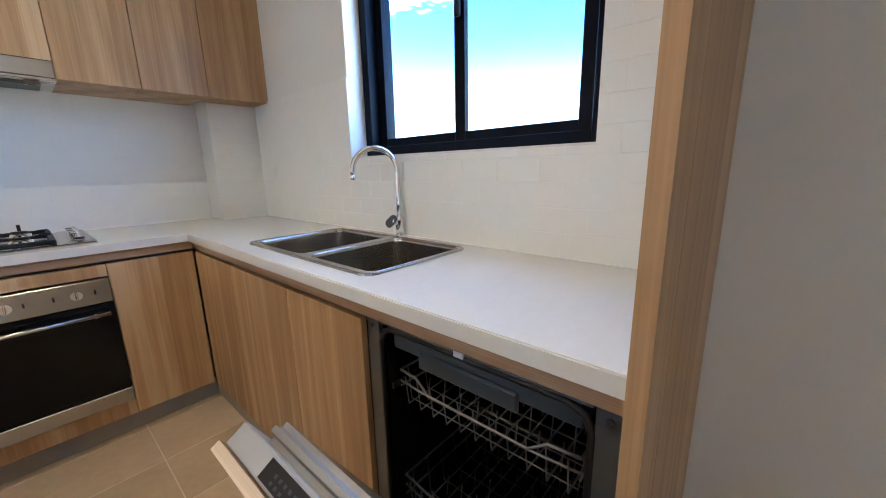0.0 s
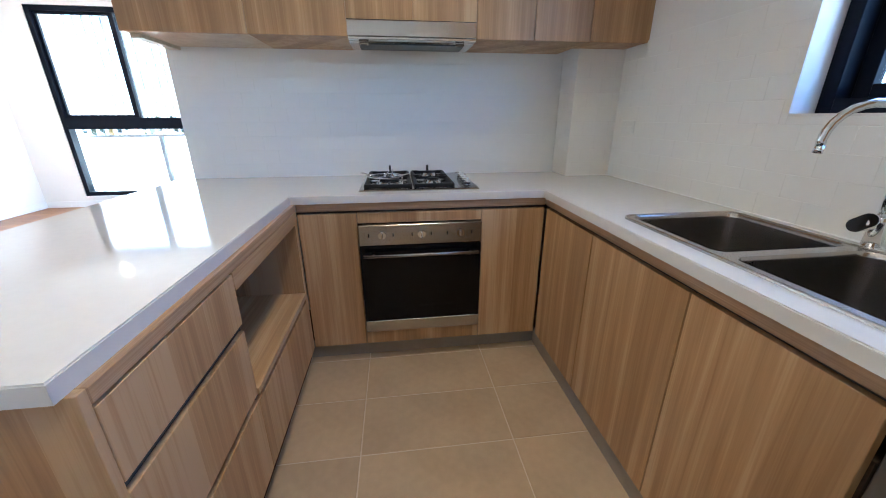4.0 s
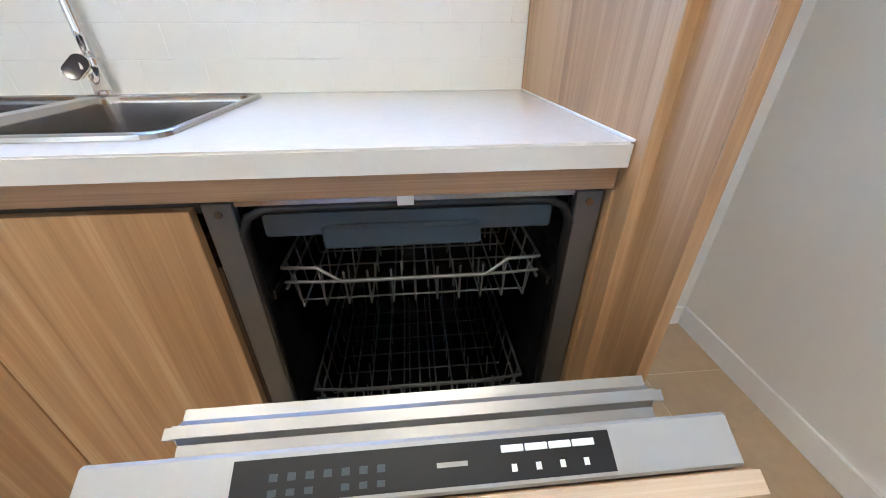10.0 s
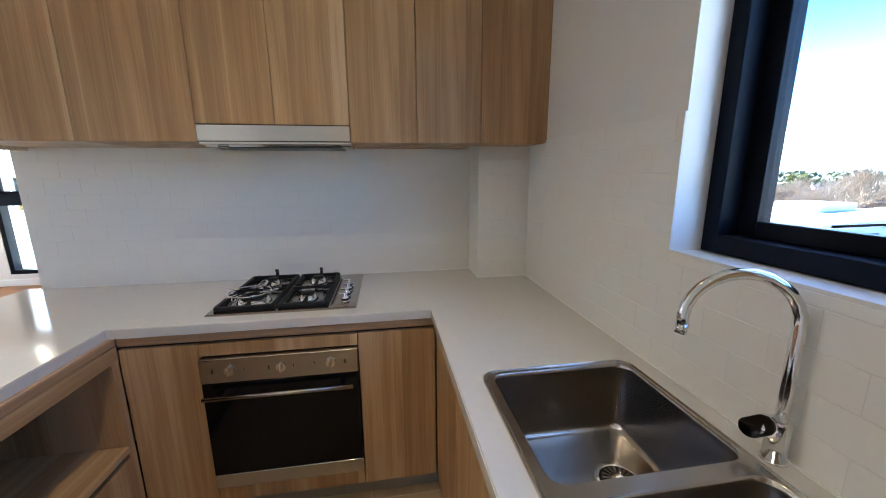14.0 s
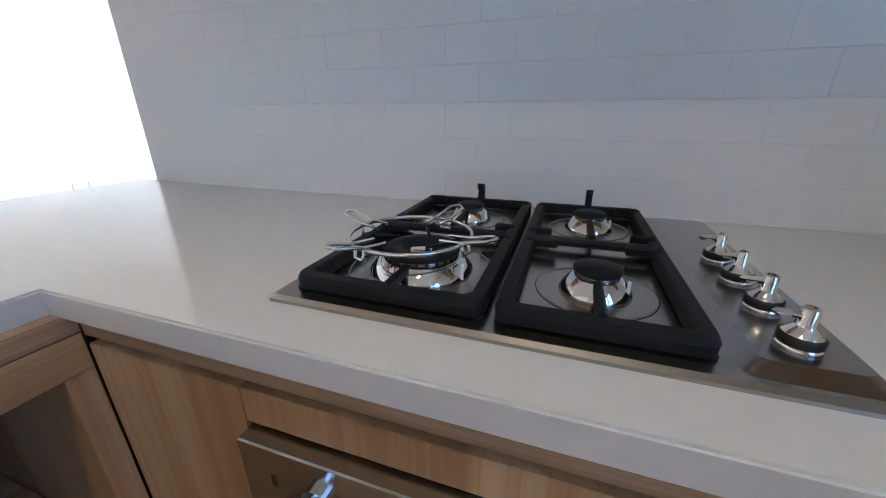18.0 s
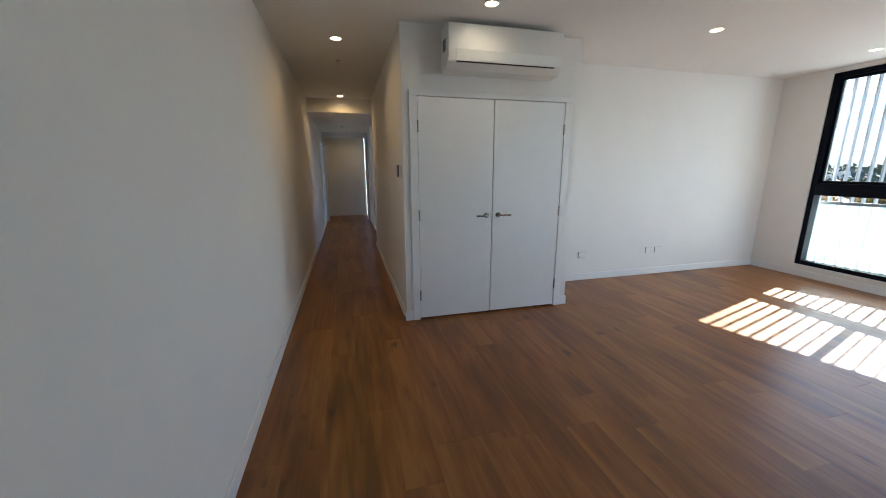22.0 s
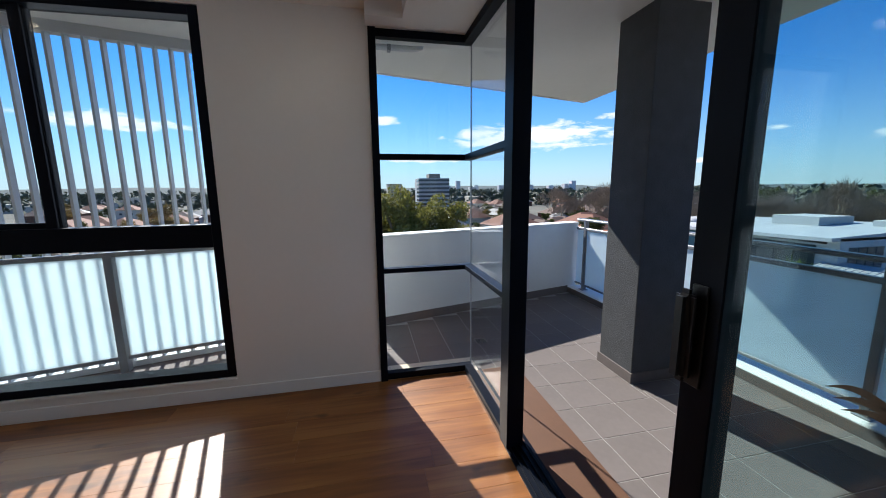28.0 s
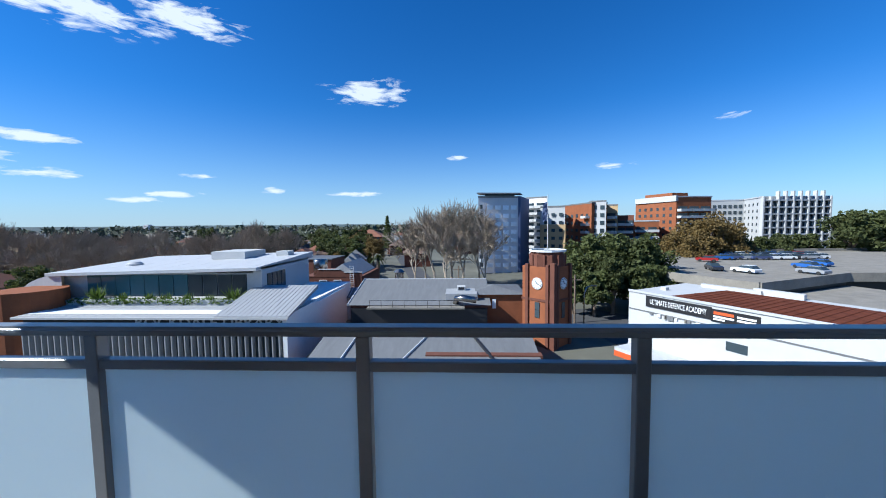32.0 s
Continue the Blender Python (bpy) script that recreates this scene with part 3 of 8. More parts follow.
# Oak of the cabinet bodies, darkened to put shade into the door gaps.
GAP_SHADE = wood("gap_shade_oak", ((0.07, 0.04, 0.024), (0.10, 0.06, 0.036), (0.13, 0.08, 0.05)), "z", 0.5)


def plate(xs, ys, inside, z0, z1, bevel=0.003):
    """A flat slab over those cells of a grid that are inside, with its upper edges eased."""
    bm = bmesh.new()
    vs = {}
    for i in range(len(xs) - 1):
        for j in range(len(ys) - 1):
            if inside((xs[i] + xs[i + 1]) / 2, (ys[j] + ys[j + 1]) / 2):
                for p in ((i, j), (i + 1, j), (i + 1, j + 1), (i, j + 1)):
                    if p not in vs:
                        vs[p] = bm.verts.new((xs[p[0]], ys[p[1]], z1))
                bm.faces.new([vs[p] for p in ((i, j), (i + 1, j), (i + 1, j + 1), (i, j + 1))])
    rim = [e for e in bm.edges if e.is_boundary]
    got = bmesh.ops.extrude_face_region(bm, geom=bm.faces[:])
    low = [g for g in got["geom"] if isinstance(g, bmesh.types.BMVert)]
    for v in low:
        v.co.z = z0
    bmesh.ops.recalc_face_normals(bm, faces=bm.faces)
    if bevel:
        edges = [e for e in bm.edges if all(abs(v.co.z - z1) < 1e-6 for v in e.verts) and e.calc_face_angle(0) > 1]
        bmesh.ops.bevel(bm, geom=edges, offset=bevel, segments=2, affect="EDGES")
    return bm


SINK = (-0.506, -0.066, -1.708, -0.926)
HOLE = (-0.480, -0.078, -1.692, -0.940)
xs = [-2.512, -1.757, -0.577, HOLE[0], HOLE[1], 0.0]
ys = [-2.36, HOLE[2], -1.626, HOLE[3], -0.42, 0.01, OY]


def on_bench(x, y):
    if HOLE[0] < x < HOLE[1] and HOLE[2] < y < HOLE[3]:
        return False
    if x < -1.757:
        return y > -1.626
    if x < -0.577:
        return y > -0.42
    return True


ys = sorted(ys)
bench = part("benchtop", plate(xs, ys, on_bench, 0.864, 0.9), STONE)
tagged(bench, "white stone benchtop in a U shape round the kitchen", "benchtop")

# beads of sealant along the benchtop
for b in ((-0.0125, -0.0065, -2.36, 0.0055), (-0.577, -0.0125, -2.3618, -2.357)):
    rail_bead = part("sealant_bead", box(*b, 0.8995, 0.9035, 0.0012), WHITE_PLASTIC)
    tagged(rail_bead, "thin white bead of sealant along the benchtop", "sealant")
for b in ((-2.44, -0.2765, OY - 0.0125, OY - 0.0065), (-0.2765, -0.0125, -0.0005, 0.0055)):
    rail_bead = part("sealant_bead", box(*b, 0.8995, 0.9035, 0.0012), WHITE_PLASTIC)
    tagged(rail_bead, "thin white bead of sealant along the benchtop", "sealant")

# sink
sink = thing("kitchen_sink", (-0.29, -1.32, 0.9), "double-bowl stainless steel sink set in the white benchtop", "sink")


def ring(x0, x1, y0, y1, r, z, k=6):
    pts = []
    for cx, cy, a in ((x1 - r, y1 - r, 0), (x0 + r, y1 - r, 90), (x0 + r, y0 + r, 180), (x1 - r, y0 + r, 270)):
        pts += [(cx + r * math.cos(radians(a + 90 * i / k)), cy + r * math.sin(radians(a + 90 * i / k)), z) for i in range(k + 1)]
    return pts


def loft(bm, rings, close_last=True):
    rows = [[bm.verts.new(p) for p in r] for r in rings]
    k = len(rows[0])
    for p, q in zip(rows, rows[1:]):
        for i in range(k):
            bm.faces.new((p[i], p[(i + 1) % k], q[(i + 1) % k], q[i]))
    if close_last:
        bm.faces.new(rows[-1])
    return rows


BOWLS = [(-0.478, -0.080, -1.312, -0.944), (-0.476, -0.081, -1.689, -1.346)]
bm = bmesh.new()
x0, x1, y0, y1 = SINK
rows = loft(bm, [ring(x0, x1, y0, y1, 0.042, 0.9005), ring(x0 + 0.001, x1 - 0.001, y0 + 0.001, y1 - 0.001, 0.042, 0.907),
                 ring(x0 + 0.004, x1 - 0.004, y0 + 0.004, y1 - 0.004, 0.04, 0.9085), ring(x0 + 0.008, x1 - 0.008, y0 + 0.008, y1 - 0.008, 0.038, 0.9055)], False)
loops = list(rows[-1])
edges = [bm.edges.get((loops[i], loops[(i + 1) % len(loops)])) for i in range(len(loops))]
for b in BOWLS:
    vs = [bm.verts.new(p) for p in ring(*b, 0.034, 0.9055)]
    edges += [bm.edges.new((vs[i], vs[(i + 1) % len(vs)])) for i in range(len(vs))]
bmesh.ops.triangle_fill(bm, use_beauty=True, use_dissolve=False, edges=edges, normal=(0, 0, 1))
bmesh.ops.recalc_face_normals(bm, faces=bm.faces)
part("rim", bm, STEEL_V, sink, "raised brushed steel rim")
for b, dr in zip(BOWLS, ((-0.207, -1.135), (-0.207, -1.511))):
    bm = bmesh.new()
    x0, x1, y0, y1 = b
    steps = [(0, 0.9055), (0.003, 0.9025), (0.004, 0.89), (0.009, 0.728), (0.012, 0.717), (0.02, 0.710), (0.03, 0.7075), (0.06, 0.7065)]
    loft(bm, [ring(x0 + i, x1 - i, y0 + i, y1 - i, max(0.018, 0.034 - i * 0.2), z) for i, z in steps])
    bmesh.ops.reverse_faces(bm, faces=bm.faces)
    bowl = part("bowl", bm, BOWL_STEEL, sink, "deep brushed steel bowl", smooth=True)
    part("drain_flange", lathe([(0.047, 0.0), (0.056, 0.0035), (0.058, 0.001), (0.058, 0.0)], (*dr, 0.707), 32), CHROME, bowl, "round steel drain flange", True)
    part("drain_cup", lathe([(0.046, 0.0), (0.042, -0.0), (0.04, 0.0012)], (*dr, 0.7072), 32), BLACK_IRON, bowl, "dark drain opening")
    bm = bmesh.new()
    for i in range(18):
        a = 2 * math.pi * i / 18
        c, s = math.cos(a), math.sin(a)
        q = [(dr[0] + r * c + w * s, dr[1] + r * s - w * c) for r, w in ((0.02, -0.0018), (0.041, -0.0034), (0.041, 0.0034), (0.02, 0.0018))]
        prism(q[::-1], 0.7087, 0.7113, bm)
    part("strainer_basket", bm, STEEL, bowl, "slotted steel strainer basket")
    part("strainer_knob", lathe([(0.02, 0.0), (0.019, 0.004), (0.012, 0.006), (0.008, 0.014), (0.0, 0.015)], (*dr, 0.709), 24), CHROME, bowl, "", True)

# tap
tap = thing("kitchen_tap", (-0.03, -1.316, 0.9005), "chrome gooseneck mixer tap with a side paddle handle", "tap")
TB = Vector((-0.03, -1.316, 0.9005))
way = Vector((-0.92, 0.39, 0)).normalized()
part("base_ring", lathe([(0.0225, 0.0), (0.0225, 0.003), (0.02, 0.005), (0.0, 0.005)], TB, 28), CHROME, tap, "", True)
part("body", lathe([(0.0195, 0.004), (0.0195, 0.080), (0.0185, 0.084), (0.0125, 0.0845), (0.0, 0.0845)], TB, 28), CHROME, tap, "chrome tap body", True)
pts = [TB + Vector((0, 0, z)) for z in (0.08, 0.14, 0.2, 0.262)]
R = 0.092
for i in range(1, 15):
    a = math.pi * i / 14 * 1.06
    pts.append(TB + Vector((0, 0, 0.27)) + way * (R - R * math.cos(a)) + Vector((0, 0, R * math.sin(a))))
part("spout", wire(pts, 0.0108, 14), CHROME, tap, "curved chrome gooseneck spout", True)
end = pts[-1]
part("aerator", cyl(end + Vector((0.001, 0, 0.008)), end - Vector((0.004 * -way.x, 0, 0.012)), 0.0112, n=18), CHROME, tap, "", True)
hub = TB + Vector((0, 0, 0.058))
pad = Vector((-0.062, -1.302, 0.966))
pn = Vector((-0.93, -0.3, 0.2)).normalized()
pu = (Vector((-0.1, 0.72, -0.69)) - pn * Vector((-0.1, 0.72, -0.69)).dot(pn)).normalized()
pv = pn.cross(pu)


def capsule(r, ext, d0, d1, ease=0.0):
    """A stadium-shaped plate in the plane of the paddle, from d0 to d1 along its normal."""
    out = []
    for k in range(24):
        a = 2 * math.pi * k / 24
        out.append((r * math.cos(a) + (ext if math.cos(a) > 0 else -ext), r * math.sin(a)))
    bm = bmesh.new()
    loft(bm, [[pad + pu * (p * f) + pv * (q * f) + pn * d for p, q in out] for f, d in ((0.6, d0), (1.0, d0 + 0.004), (1.0, d1 - ease), (0.94, d1))])
    bmesh.ops.recalc_face_normals(bm, faces=bm.faces)
    return bm


part("handle_hub", cyl(hub, pad - pn * 0.004, 0.0155, n=24), CHROME, tap, "", True)
paddle = part("paddle_handle", capsule(0.0195, 0.0125, -0.012, 0.003, 0.002), CHROME, tap, "rounded chrome paddle")
part("paddle_face", capsule(0.0185, 0.0125, -0.003, 0.0042, 0.0008), DARK_REFLECTION, paddle, "chrome paddle face with its dark reflection put into the colour")

# rails under the bench; dark strips are painted for the shade in the recesses
def rail(name, bm, mat, label):
    return tagged(part(name, bm, mat), label, "trim")


rail("finger_rail", box(FX, FX + 0.06, -2.36, FY, 0.824, 0.8635, 0.002), OAK_EDGE_Y, "oak finger-pull rail under the sink bench")
rail("finger_rail", box(PX, FX, FY, FY + 0.06, 0.824, 0.8635, 0.002), OAK_EDGE, "oak finger-pull rail under the cooktop bench")
rail("finger_rail", box(PX - 0.06, PX, -1.592, FY, 0.832, 0.8635, 0.002), OAK_EDGE_Y, "oak finger-pull rail under the peninsula bench")
rail("recess_channel", box(FX + 0.02, FX + 0.03, -1.742, FY + 0.02, 0.80, 0.8235), SHADE, "strip painted dark for the shade behind the door tops")
rail("recess_channel", box(PX - 0.02, FX + 0.02, FY + 0.02, FY + 0.03, 0.80, 0.8235), SHADE, "strip painted dark for the shade over the oven housing")
rail("kickboard", box(-0.537, -0.525, -1.742, -0.345, 0.0, 0.1), KICK, "grey-brown kickboard under the sink cabinets")
rail("kickboard", box(-1.80, -0.537, -0.345, -0.333, 0.0, 0.1), KICK, "grey-brown kickboard under the oven")
rail("kickboard", box(-1.80, -1.788, -1.592, -0.345, 0.0, 0.1), KICK, "grey-brown kickboard under the drawers")


def door_panel(name, bm, parent, mat=OAK, label=""):
    return part(name, bm, mat, parent, label)


# base cabinets along the window
for k, (a, b) in enumerate(((-1.738, -1.343), (-1.341, -0.861), (-0.859, -0.42))):
    cab = thing("base_cabinet", (-0.29, (a + b) / 2, 0.1), "light oak base cabinet below the sink bench", "cabinet", "kitchen base cabinets")
    part("body", box(-0.53, -0.02, a + 0.001, b - 0.001, 0.1, 0.70), GAP_SHADE, cab)
    door_panel("door", box(FX, FX + 0.018, a + 0.0015, b - 0.0015, 0.103, 0.812, 0.0012), cab, OAK, "flat oak door")

# oven housing
hous = thing("oven_cabinet", (-1.17, -0.2, 0.1), "light oak cabinet that houses the oven", "cabinet", "kitchen base cabinets")
door_panel("side_door", box(PX + 0.002, -1.476, FY, FY + 0.018, 0.103, 0.812, 0.0012), hous, OAK, "flat oak panel")
door_panel("side_door", box(-0.876, FX - 0.004, FY, FY + 0.018, 0.103, 0.812, 0.0012), hous, OAK, "flat oak panel")
door_panel("top_filler", box(-1.473, -0.879, FY, FY + 0.018, 0.762, 0.812, 0.0012), hous, OAK, "oak strip over the oven")
door_panel("bottom_filler", box(-1.473, -0.879, FY, FY + 0.018, 0.103, 0.175, 0.0012), hous, OAK, "oak strip under the oven")
part("carcass", box(-1.72, -0.56, 0.10, 0.19, 0.1, 0.80), GAP_SHADE, hous)

# oven
oven = thing("built_in_oven", (-1.175, -0.2, 0.18), "stainless steel built-in oven with a black glass door", "oven")
part("body", box(-1.455, -0.895, FY + 0.004, 0.08, 0.19, 0.75), BLACK_PLASTIC, oven)
fascia = part("control_panel", box(-1.471, -0.880, FY - 0.020, FY + 0.006, 0.655, 0.756, 0.002), STEEL_X, oven, "brushed steel control panel")
part("door_glass", box(-1.470, -0.881, FY - 0.018, FY + 0.004, 0.245, 0.651, 0.002), BLACK_GLASS, oven, "black glass oven door")
part("door_trim", box(-1.470, -0.881, FY - 0.019, FY + 0.004, 0.181, 0.244, 0.002), STEEL_X, oven, "steel trim along the door's foot")
bar = part("handle", cyl((-1.452, FY - 0.062, 0.615), (-0.9, FY - 0.062, 0.615), 0.0085, n=16), STEEL_X, oven, "long round steel handle", True)
for hx in (-1.405, -0.945):
    part("handle_bracket", cyl((hx, FY - 0.062, 0.615), (hx, FY - 0.016, 0.615), 0.0105, n=14), CHROME, bar)
for kx in (-1.362, -1.174, -0.986):
    knob = part("knob", cyl((kx, FY - 0.02, 0.706), (kx, FY - 0.028, 0.706), 0.0185, n=24), CHROME, fascia, "chrome oven knob")
    kb = box(kx - 0.004, kx + 0.004, FY - 0.046, FY - 0.027, 0.692, 0.722, 0.003)
    part("knob_grip", kb, CHROME, fascia)
for lx in (-1.425, -1.31, -1.22, -1.128, -1.05, -0.93):
    part("marking", box(lx - 0.003, lx + 0.003, FY - 0.0206, FY - 0.0198, 0.697, 0.715), BLACK_PLASTIC, fascia)

# peninsula: drawers, niche, end and back panels
dr = thing("drawer_cabinet", (-2.1, -1.39, 0.1), "oak drawer cabinet with shade-painted finger channels at the peninsula's end", "cabinet", "kitchen base cabinets")
part("body", box(-2.40, PX - 0.03, -1.59, -1.105, 0.1, 0.82), GAP_SHADE, dr)
part("end_panel", box(-2.472, PX, -1.611, -1.593, 0.0, 0.8635, 0.001), OAK, dr, "oak end panel")
for z0, z1 in ((0.672, 0.826), (0.42, 0.648), (0.105, 0.397)):
    door_panel("drawer_front", box(PX - 0.018, PX, -1.591, -1.1025, z0, z1, 0.0012), dr, OAK, "flat oak drawer front")
# The shade in the finger channels is painted dark.
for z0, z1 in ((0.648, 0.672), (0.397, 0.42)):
    part("finger_channel", box(PX - 0.04, PX - 0.014, -1.59, -1.103, z0, z1), SHADE, dr, "finger channel painted dark for its shade")
ni = thing("niche_cabinet", (-2.1, -0.77, 0.1), "oak cabinet with an open appliance niche over a drawer", "cabinet", "kitchen base cabinets")
part("side_panel", box(-2.30, PX - 0.019, -1.099, -1.083, 0.40, 0.826), NICHE_SHADE, ni)
part("side_panel", box(-2.30, PX - 0.003, -0.438, -0.4035, 0.10, 0.774), OAK, ni)
part("back_panel", box(-2.30, -2.285, -1.083, -0.438, 0.40, 0.826), NICHE_SHADE, ni)
part("top_rail", box(PX - 0.018, PX, -1.099, -0.4035, 0.775, 0.83, 0.001), OAK_Y, ni, "oak rail over the niche")
part("niche_top", box(-2.285, PX - 0.018, -1.083, -0.438, 0.80, 0.82), NICHE_SHADE, ni)
part("niche_shelf", box(-2.285, PX + 0.004, -1.099, -0.439, 0.413, 0.437, 0.001), OAK_Y, ni, "oak shelf of the niche")
part("finger_channel", box(PX - 0.04, PX - 0.014, -1.0995, -0.41, 0.392, 0.412), SHADE, ni, "finger channel painted dark for its shade")
door_panel("drawer_front", box(PX - 0.018, PX, -1.0995, -0.4395, 0.105, 0.39, 0.0012), ni, OAK, "flat oak drawer front")
back = part("back_panel", box(-2.474, -2.456, -1.592, OY - 0.001, 0.0, 0.8635, 0.001), OAK)
back.name = "peninsula_back_panel"
tagged(back, "oak panel on the living room side of the peninsula", "panel")

# fridge-side gable
gable = thing("tall_gable_panel", (-0.35, -2.38, 0.0), "tall oak gable panel between bench and fridge space", "panel")
part("panel", box(-0.602, -0.001, -2.400, -2.362, 0.0, LOW_Z - 0.001, 0.0015), OAK, gable)
part("front_panel", box(-0.70, -0.6025, -2.400, -2.380, 0.0, LOW_Z - 0.001, 0.0012), OAK, gable, "oak front panel with a seam behind it")
part("edge_strip", box(-0.7022, -0.7, -2.4, -2.38, 0.0, LOW_Z - 0.001), OAK, gable, "oak edge strip")
part("filler_strip", box(-0.557, -0.54, -2.3615, -2.3565, 0.0, 0.822), OAK, gable, "narrow oak filler beside the dishwasher")

# upper cabinets
UF = -0.18
for a, b, z0, two in ((-2.41, -1.90, 1.575, 0), (-1.90, -1.473, 1.575, 0), (-1.473, -0.880, 1.645, 1), (-0.880, -0.598, 1.575, 0),
                      (-0.598, -0.315, 1.575, 0), (-0.315, -0.02, 1.575, 0)):
    up = thing("wall_cabinet", ((a + b) / 2, 0.0, z0), "light oak wall cabinet over the cooktop bench", "cabinet", "kitchen wall cabinets")
    part("body", box(a + 0.0005, b - 0.0005, UF + 0.02, (0.011 if a > -0.4 else OY - 0.001), z0 + 0.002, LOW_Z - 0.002), PALE if a < -2.3 else OAK, up)
    cuts = (a, (a + b) / 2, b) if two else (a, b)
    for p, q in zip(cuts, cuts[1:]):
        door_panel("door", box(p + 0.0015, q - 0.0015, UF, UF + 0.018, z0, LOW_Z - 0.004, 0.0012), up, OAK, "flat oak door")
scribe = part("filler_strip", box(-0.02, -0.001, UF + 0.005, 0.0, 1.58, LOW_Z - 0.002), OAK)
tagged(scribe, "narrow oak filler beside the wall cabinets", "trim")
under = part("under_rail", box(-2.405, -2.36, UF + 0.06, OY - 0.01, 1.56, 1.576), PALE)
tagged(under, "pale rail under the end wall cabinet", "trim")

# range hood
hood = thing("range_hood", (-1.177, -0.05, 1.56), "slim stainless steel slide-out range hood under the cabinets", "range hood")
bm = bmesh.new()
prof = [(UF + 0.0, 1.642), (UF + 0.0, 1.592), (UF + 0.02, 1.582), (UF + 0.05, 1.560), (0.06, 1.560), (0.06, 1.642)]
l_, r_ = [], []
for y, z in prof:
    l_.append(bm.verts.new((-1.4715, y + 0.012, z)))
    r_.append(bm.verts.new((-0.8825, y + 0.012, z)))
bm.faces.new(l_)
bm.faces.new(r_[::-1])
for i in range(len(prof)):
    j = (i + 1) % len(prof)
    bm.faces.new((l_[i], r_[i], r_[j], l_[j]))
bmesh.ops.recalc_face_normals(bm, faces=bm.faces)
part("body", bm, HOOD_STEEL, hood, "brushed steel body")
part("front_strip", box(-1.4725, -0.8815, UF - 0.004, UF + 0.012, 1.578, 1.641, 0.002), HOOD_STEEL, hood, "polished steel front strip")
# The shadow line over the front strip is painted as a black strip.
part("shadow_gap", box(-1.472, -0.882, UF, UF + 0.012, 1.641, 1.6445), BLACK_PLASTIC, hood, "black strip painted for the shadow over the front strip")
part("lip", box(-1.472, -0.878, UF + 0.006, UF + 0.06, 1.566, 1.5775, 0.002), HOOD_STEEL, hood, "thin steel lip")
part("filter", box(-1.43, -0.924, -0.105, 0.055, 1.5565, 1.56), GREY_PLASTIC, hood, "grey aluminium grease filter")
for lx in (-1.405, -0.948):
    lamp = part("hood_lamp", box(lx - 0.022, lx + 0.022, -0.122, -0.094, 1.553, 1.559, 0.002), STEEL_X, hood, "small hood lamp housing")
    part("lens", box(lx - 0.014, lx + 0.014, -0.118, -0.098, 1.5515, 1.5535), BLACK_PLASTIC, lamp)

# cooktop
hob = thing("gas_cooktop", (-1.175, -0.09, 0.9), "four-burner stainless steel gas cooktop with black iron trivets", "cooktop")
HB = (-1.462, -0.880, -0.35, 0.165)
bm = bmesh.new()
x0, x1, y0, y1 = HB
loft(bm, [ring(x0, x1, y0, y1, 0.008, 0.9005), ring(x0, x1, y0, y1, 0.008, 0.9045), ring(x0 + 0.006, x1 - 0.006, y0 + 0.006, y1 - 0.006, 0.008, 0.908)])
part("plate", bm, STEEL_X, hob, "brushed steel top plate")
bm = bmesh.new()
loft(bm, [ring(-0.988, -0.884, -0.338, 0.155, 0.014, 0.908), ring(-0.972, -0.889, -0.315, 0.147, 0.012, 0.9128)])
part("knob_panel", bm, STEEL_X, hob, "raised steel strip under the knobs")
BURN = {(-1.318, -0.215): 0.05, (-1.095, -0.215): 0.026, (-1.318, 0.045): 0.026, (-1.095, 0.045): 0.026}
for (bx, by), br in BURN.items():
    big = br >= 0.05
    b = part("burner", lathe([(br * (1.42 if big else 1.6), 0.0), (br * (1.4 if big else 1.58), 0.003), (br * 1.12, 0.0195), (br * 1.02, 0.021), (0, 0.021)],
                             (bx, by, 0.908), 36), CHROME, hob, "polished burner base", True)
    part("burner_ring", lathe([(br * 1.0, 0.0205), (br * 1.0, 0.0255), (br * (0.55 if big else 0.0), 0.0255)] +
                              ([(br * 0.5, 0.018)] if big else []), (bx, by, 0.908), 36), STEEL, b, "slotted burner head", True)
    part("burner_cap", lathe([(br * 1.05, 0.0255), (br * 1.07, 0.0285), (br * 1.0, 0.0315), (br * (0.55 if big else 0.0), 0.0325)] +
                             ([(br * 0.52, 0.022)] if big else []), (bx, by, 0.908), 36), BLACK_IRON, b, "black enamelled cap", True)
    part("pressed_circle", lathe([(br * 1.3 + 0.032, 0.0), (br * 1.3 + 0.0325, 0.0012), (br * 1.3 + 0.035, 0.0012), (br * 1.3 + 0.0355, 0.0)], (bx, by, 0.9078), 48), STEEL_X, b, "", True)
    if big:
        part("inner_burner", lathe([(0.017, 0.017), (0.017, 0.026), (0.014, 0.029), (0, 0.029)], (bx, by, 0.908), 24), CHROME, b, "", True)
    for i in range(24 if big else 0):
        a = 2 * math.pi * i / 24
        q = Vector((math.cos(a), math.sin(a), 0)) * br * 1.0
        part("flame_slot", box(bx + q.x - 0.0015, bx + q.x + 0.0015, by + q.y - 0.0015, by + q.y + 0.0015, 0.9290, 0.9333), BLACK_IRON, b)
    part("spark_plug", cyl((bx + br * 1.3, by - br * 0.5, 0.91), (bx + br * 1.3, by - br * 0.5, 0.93), 0.002, n=8), WHITE_PLASTIC, b)
GZ = 0.930
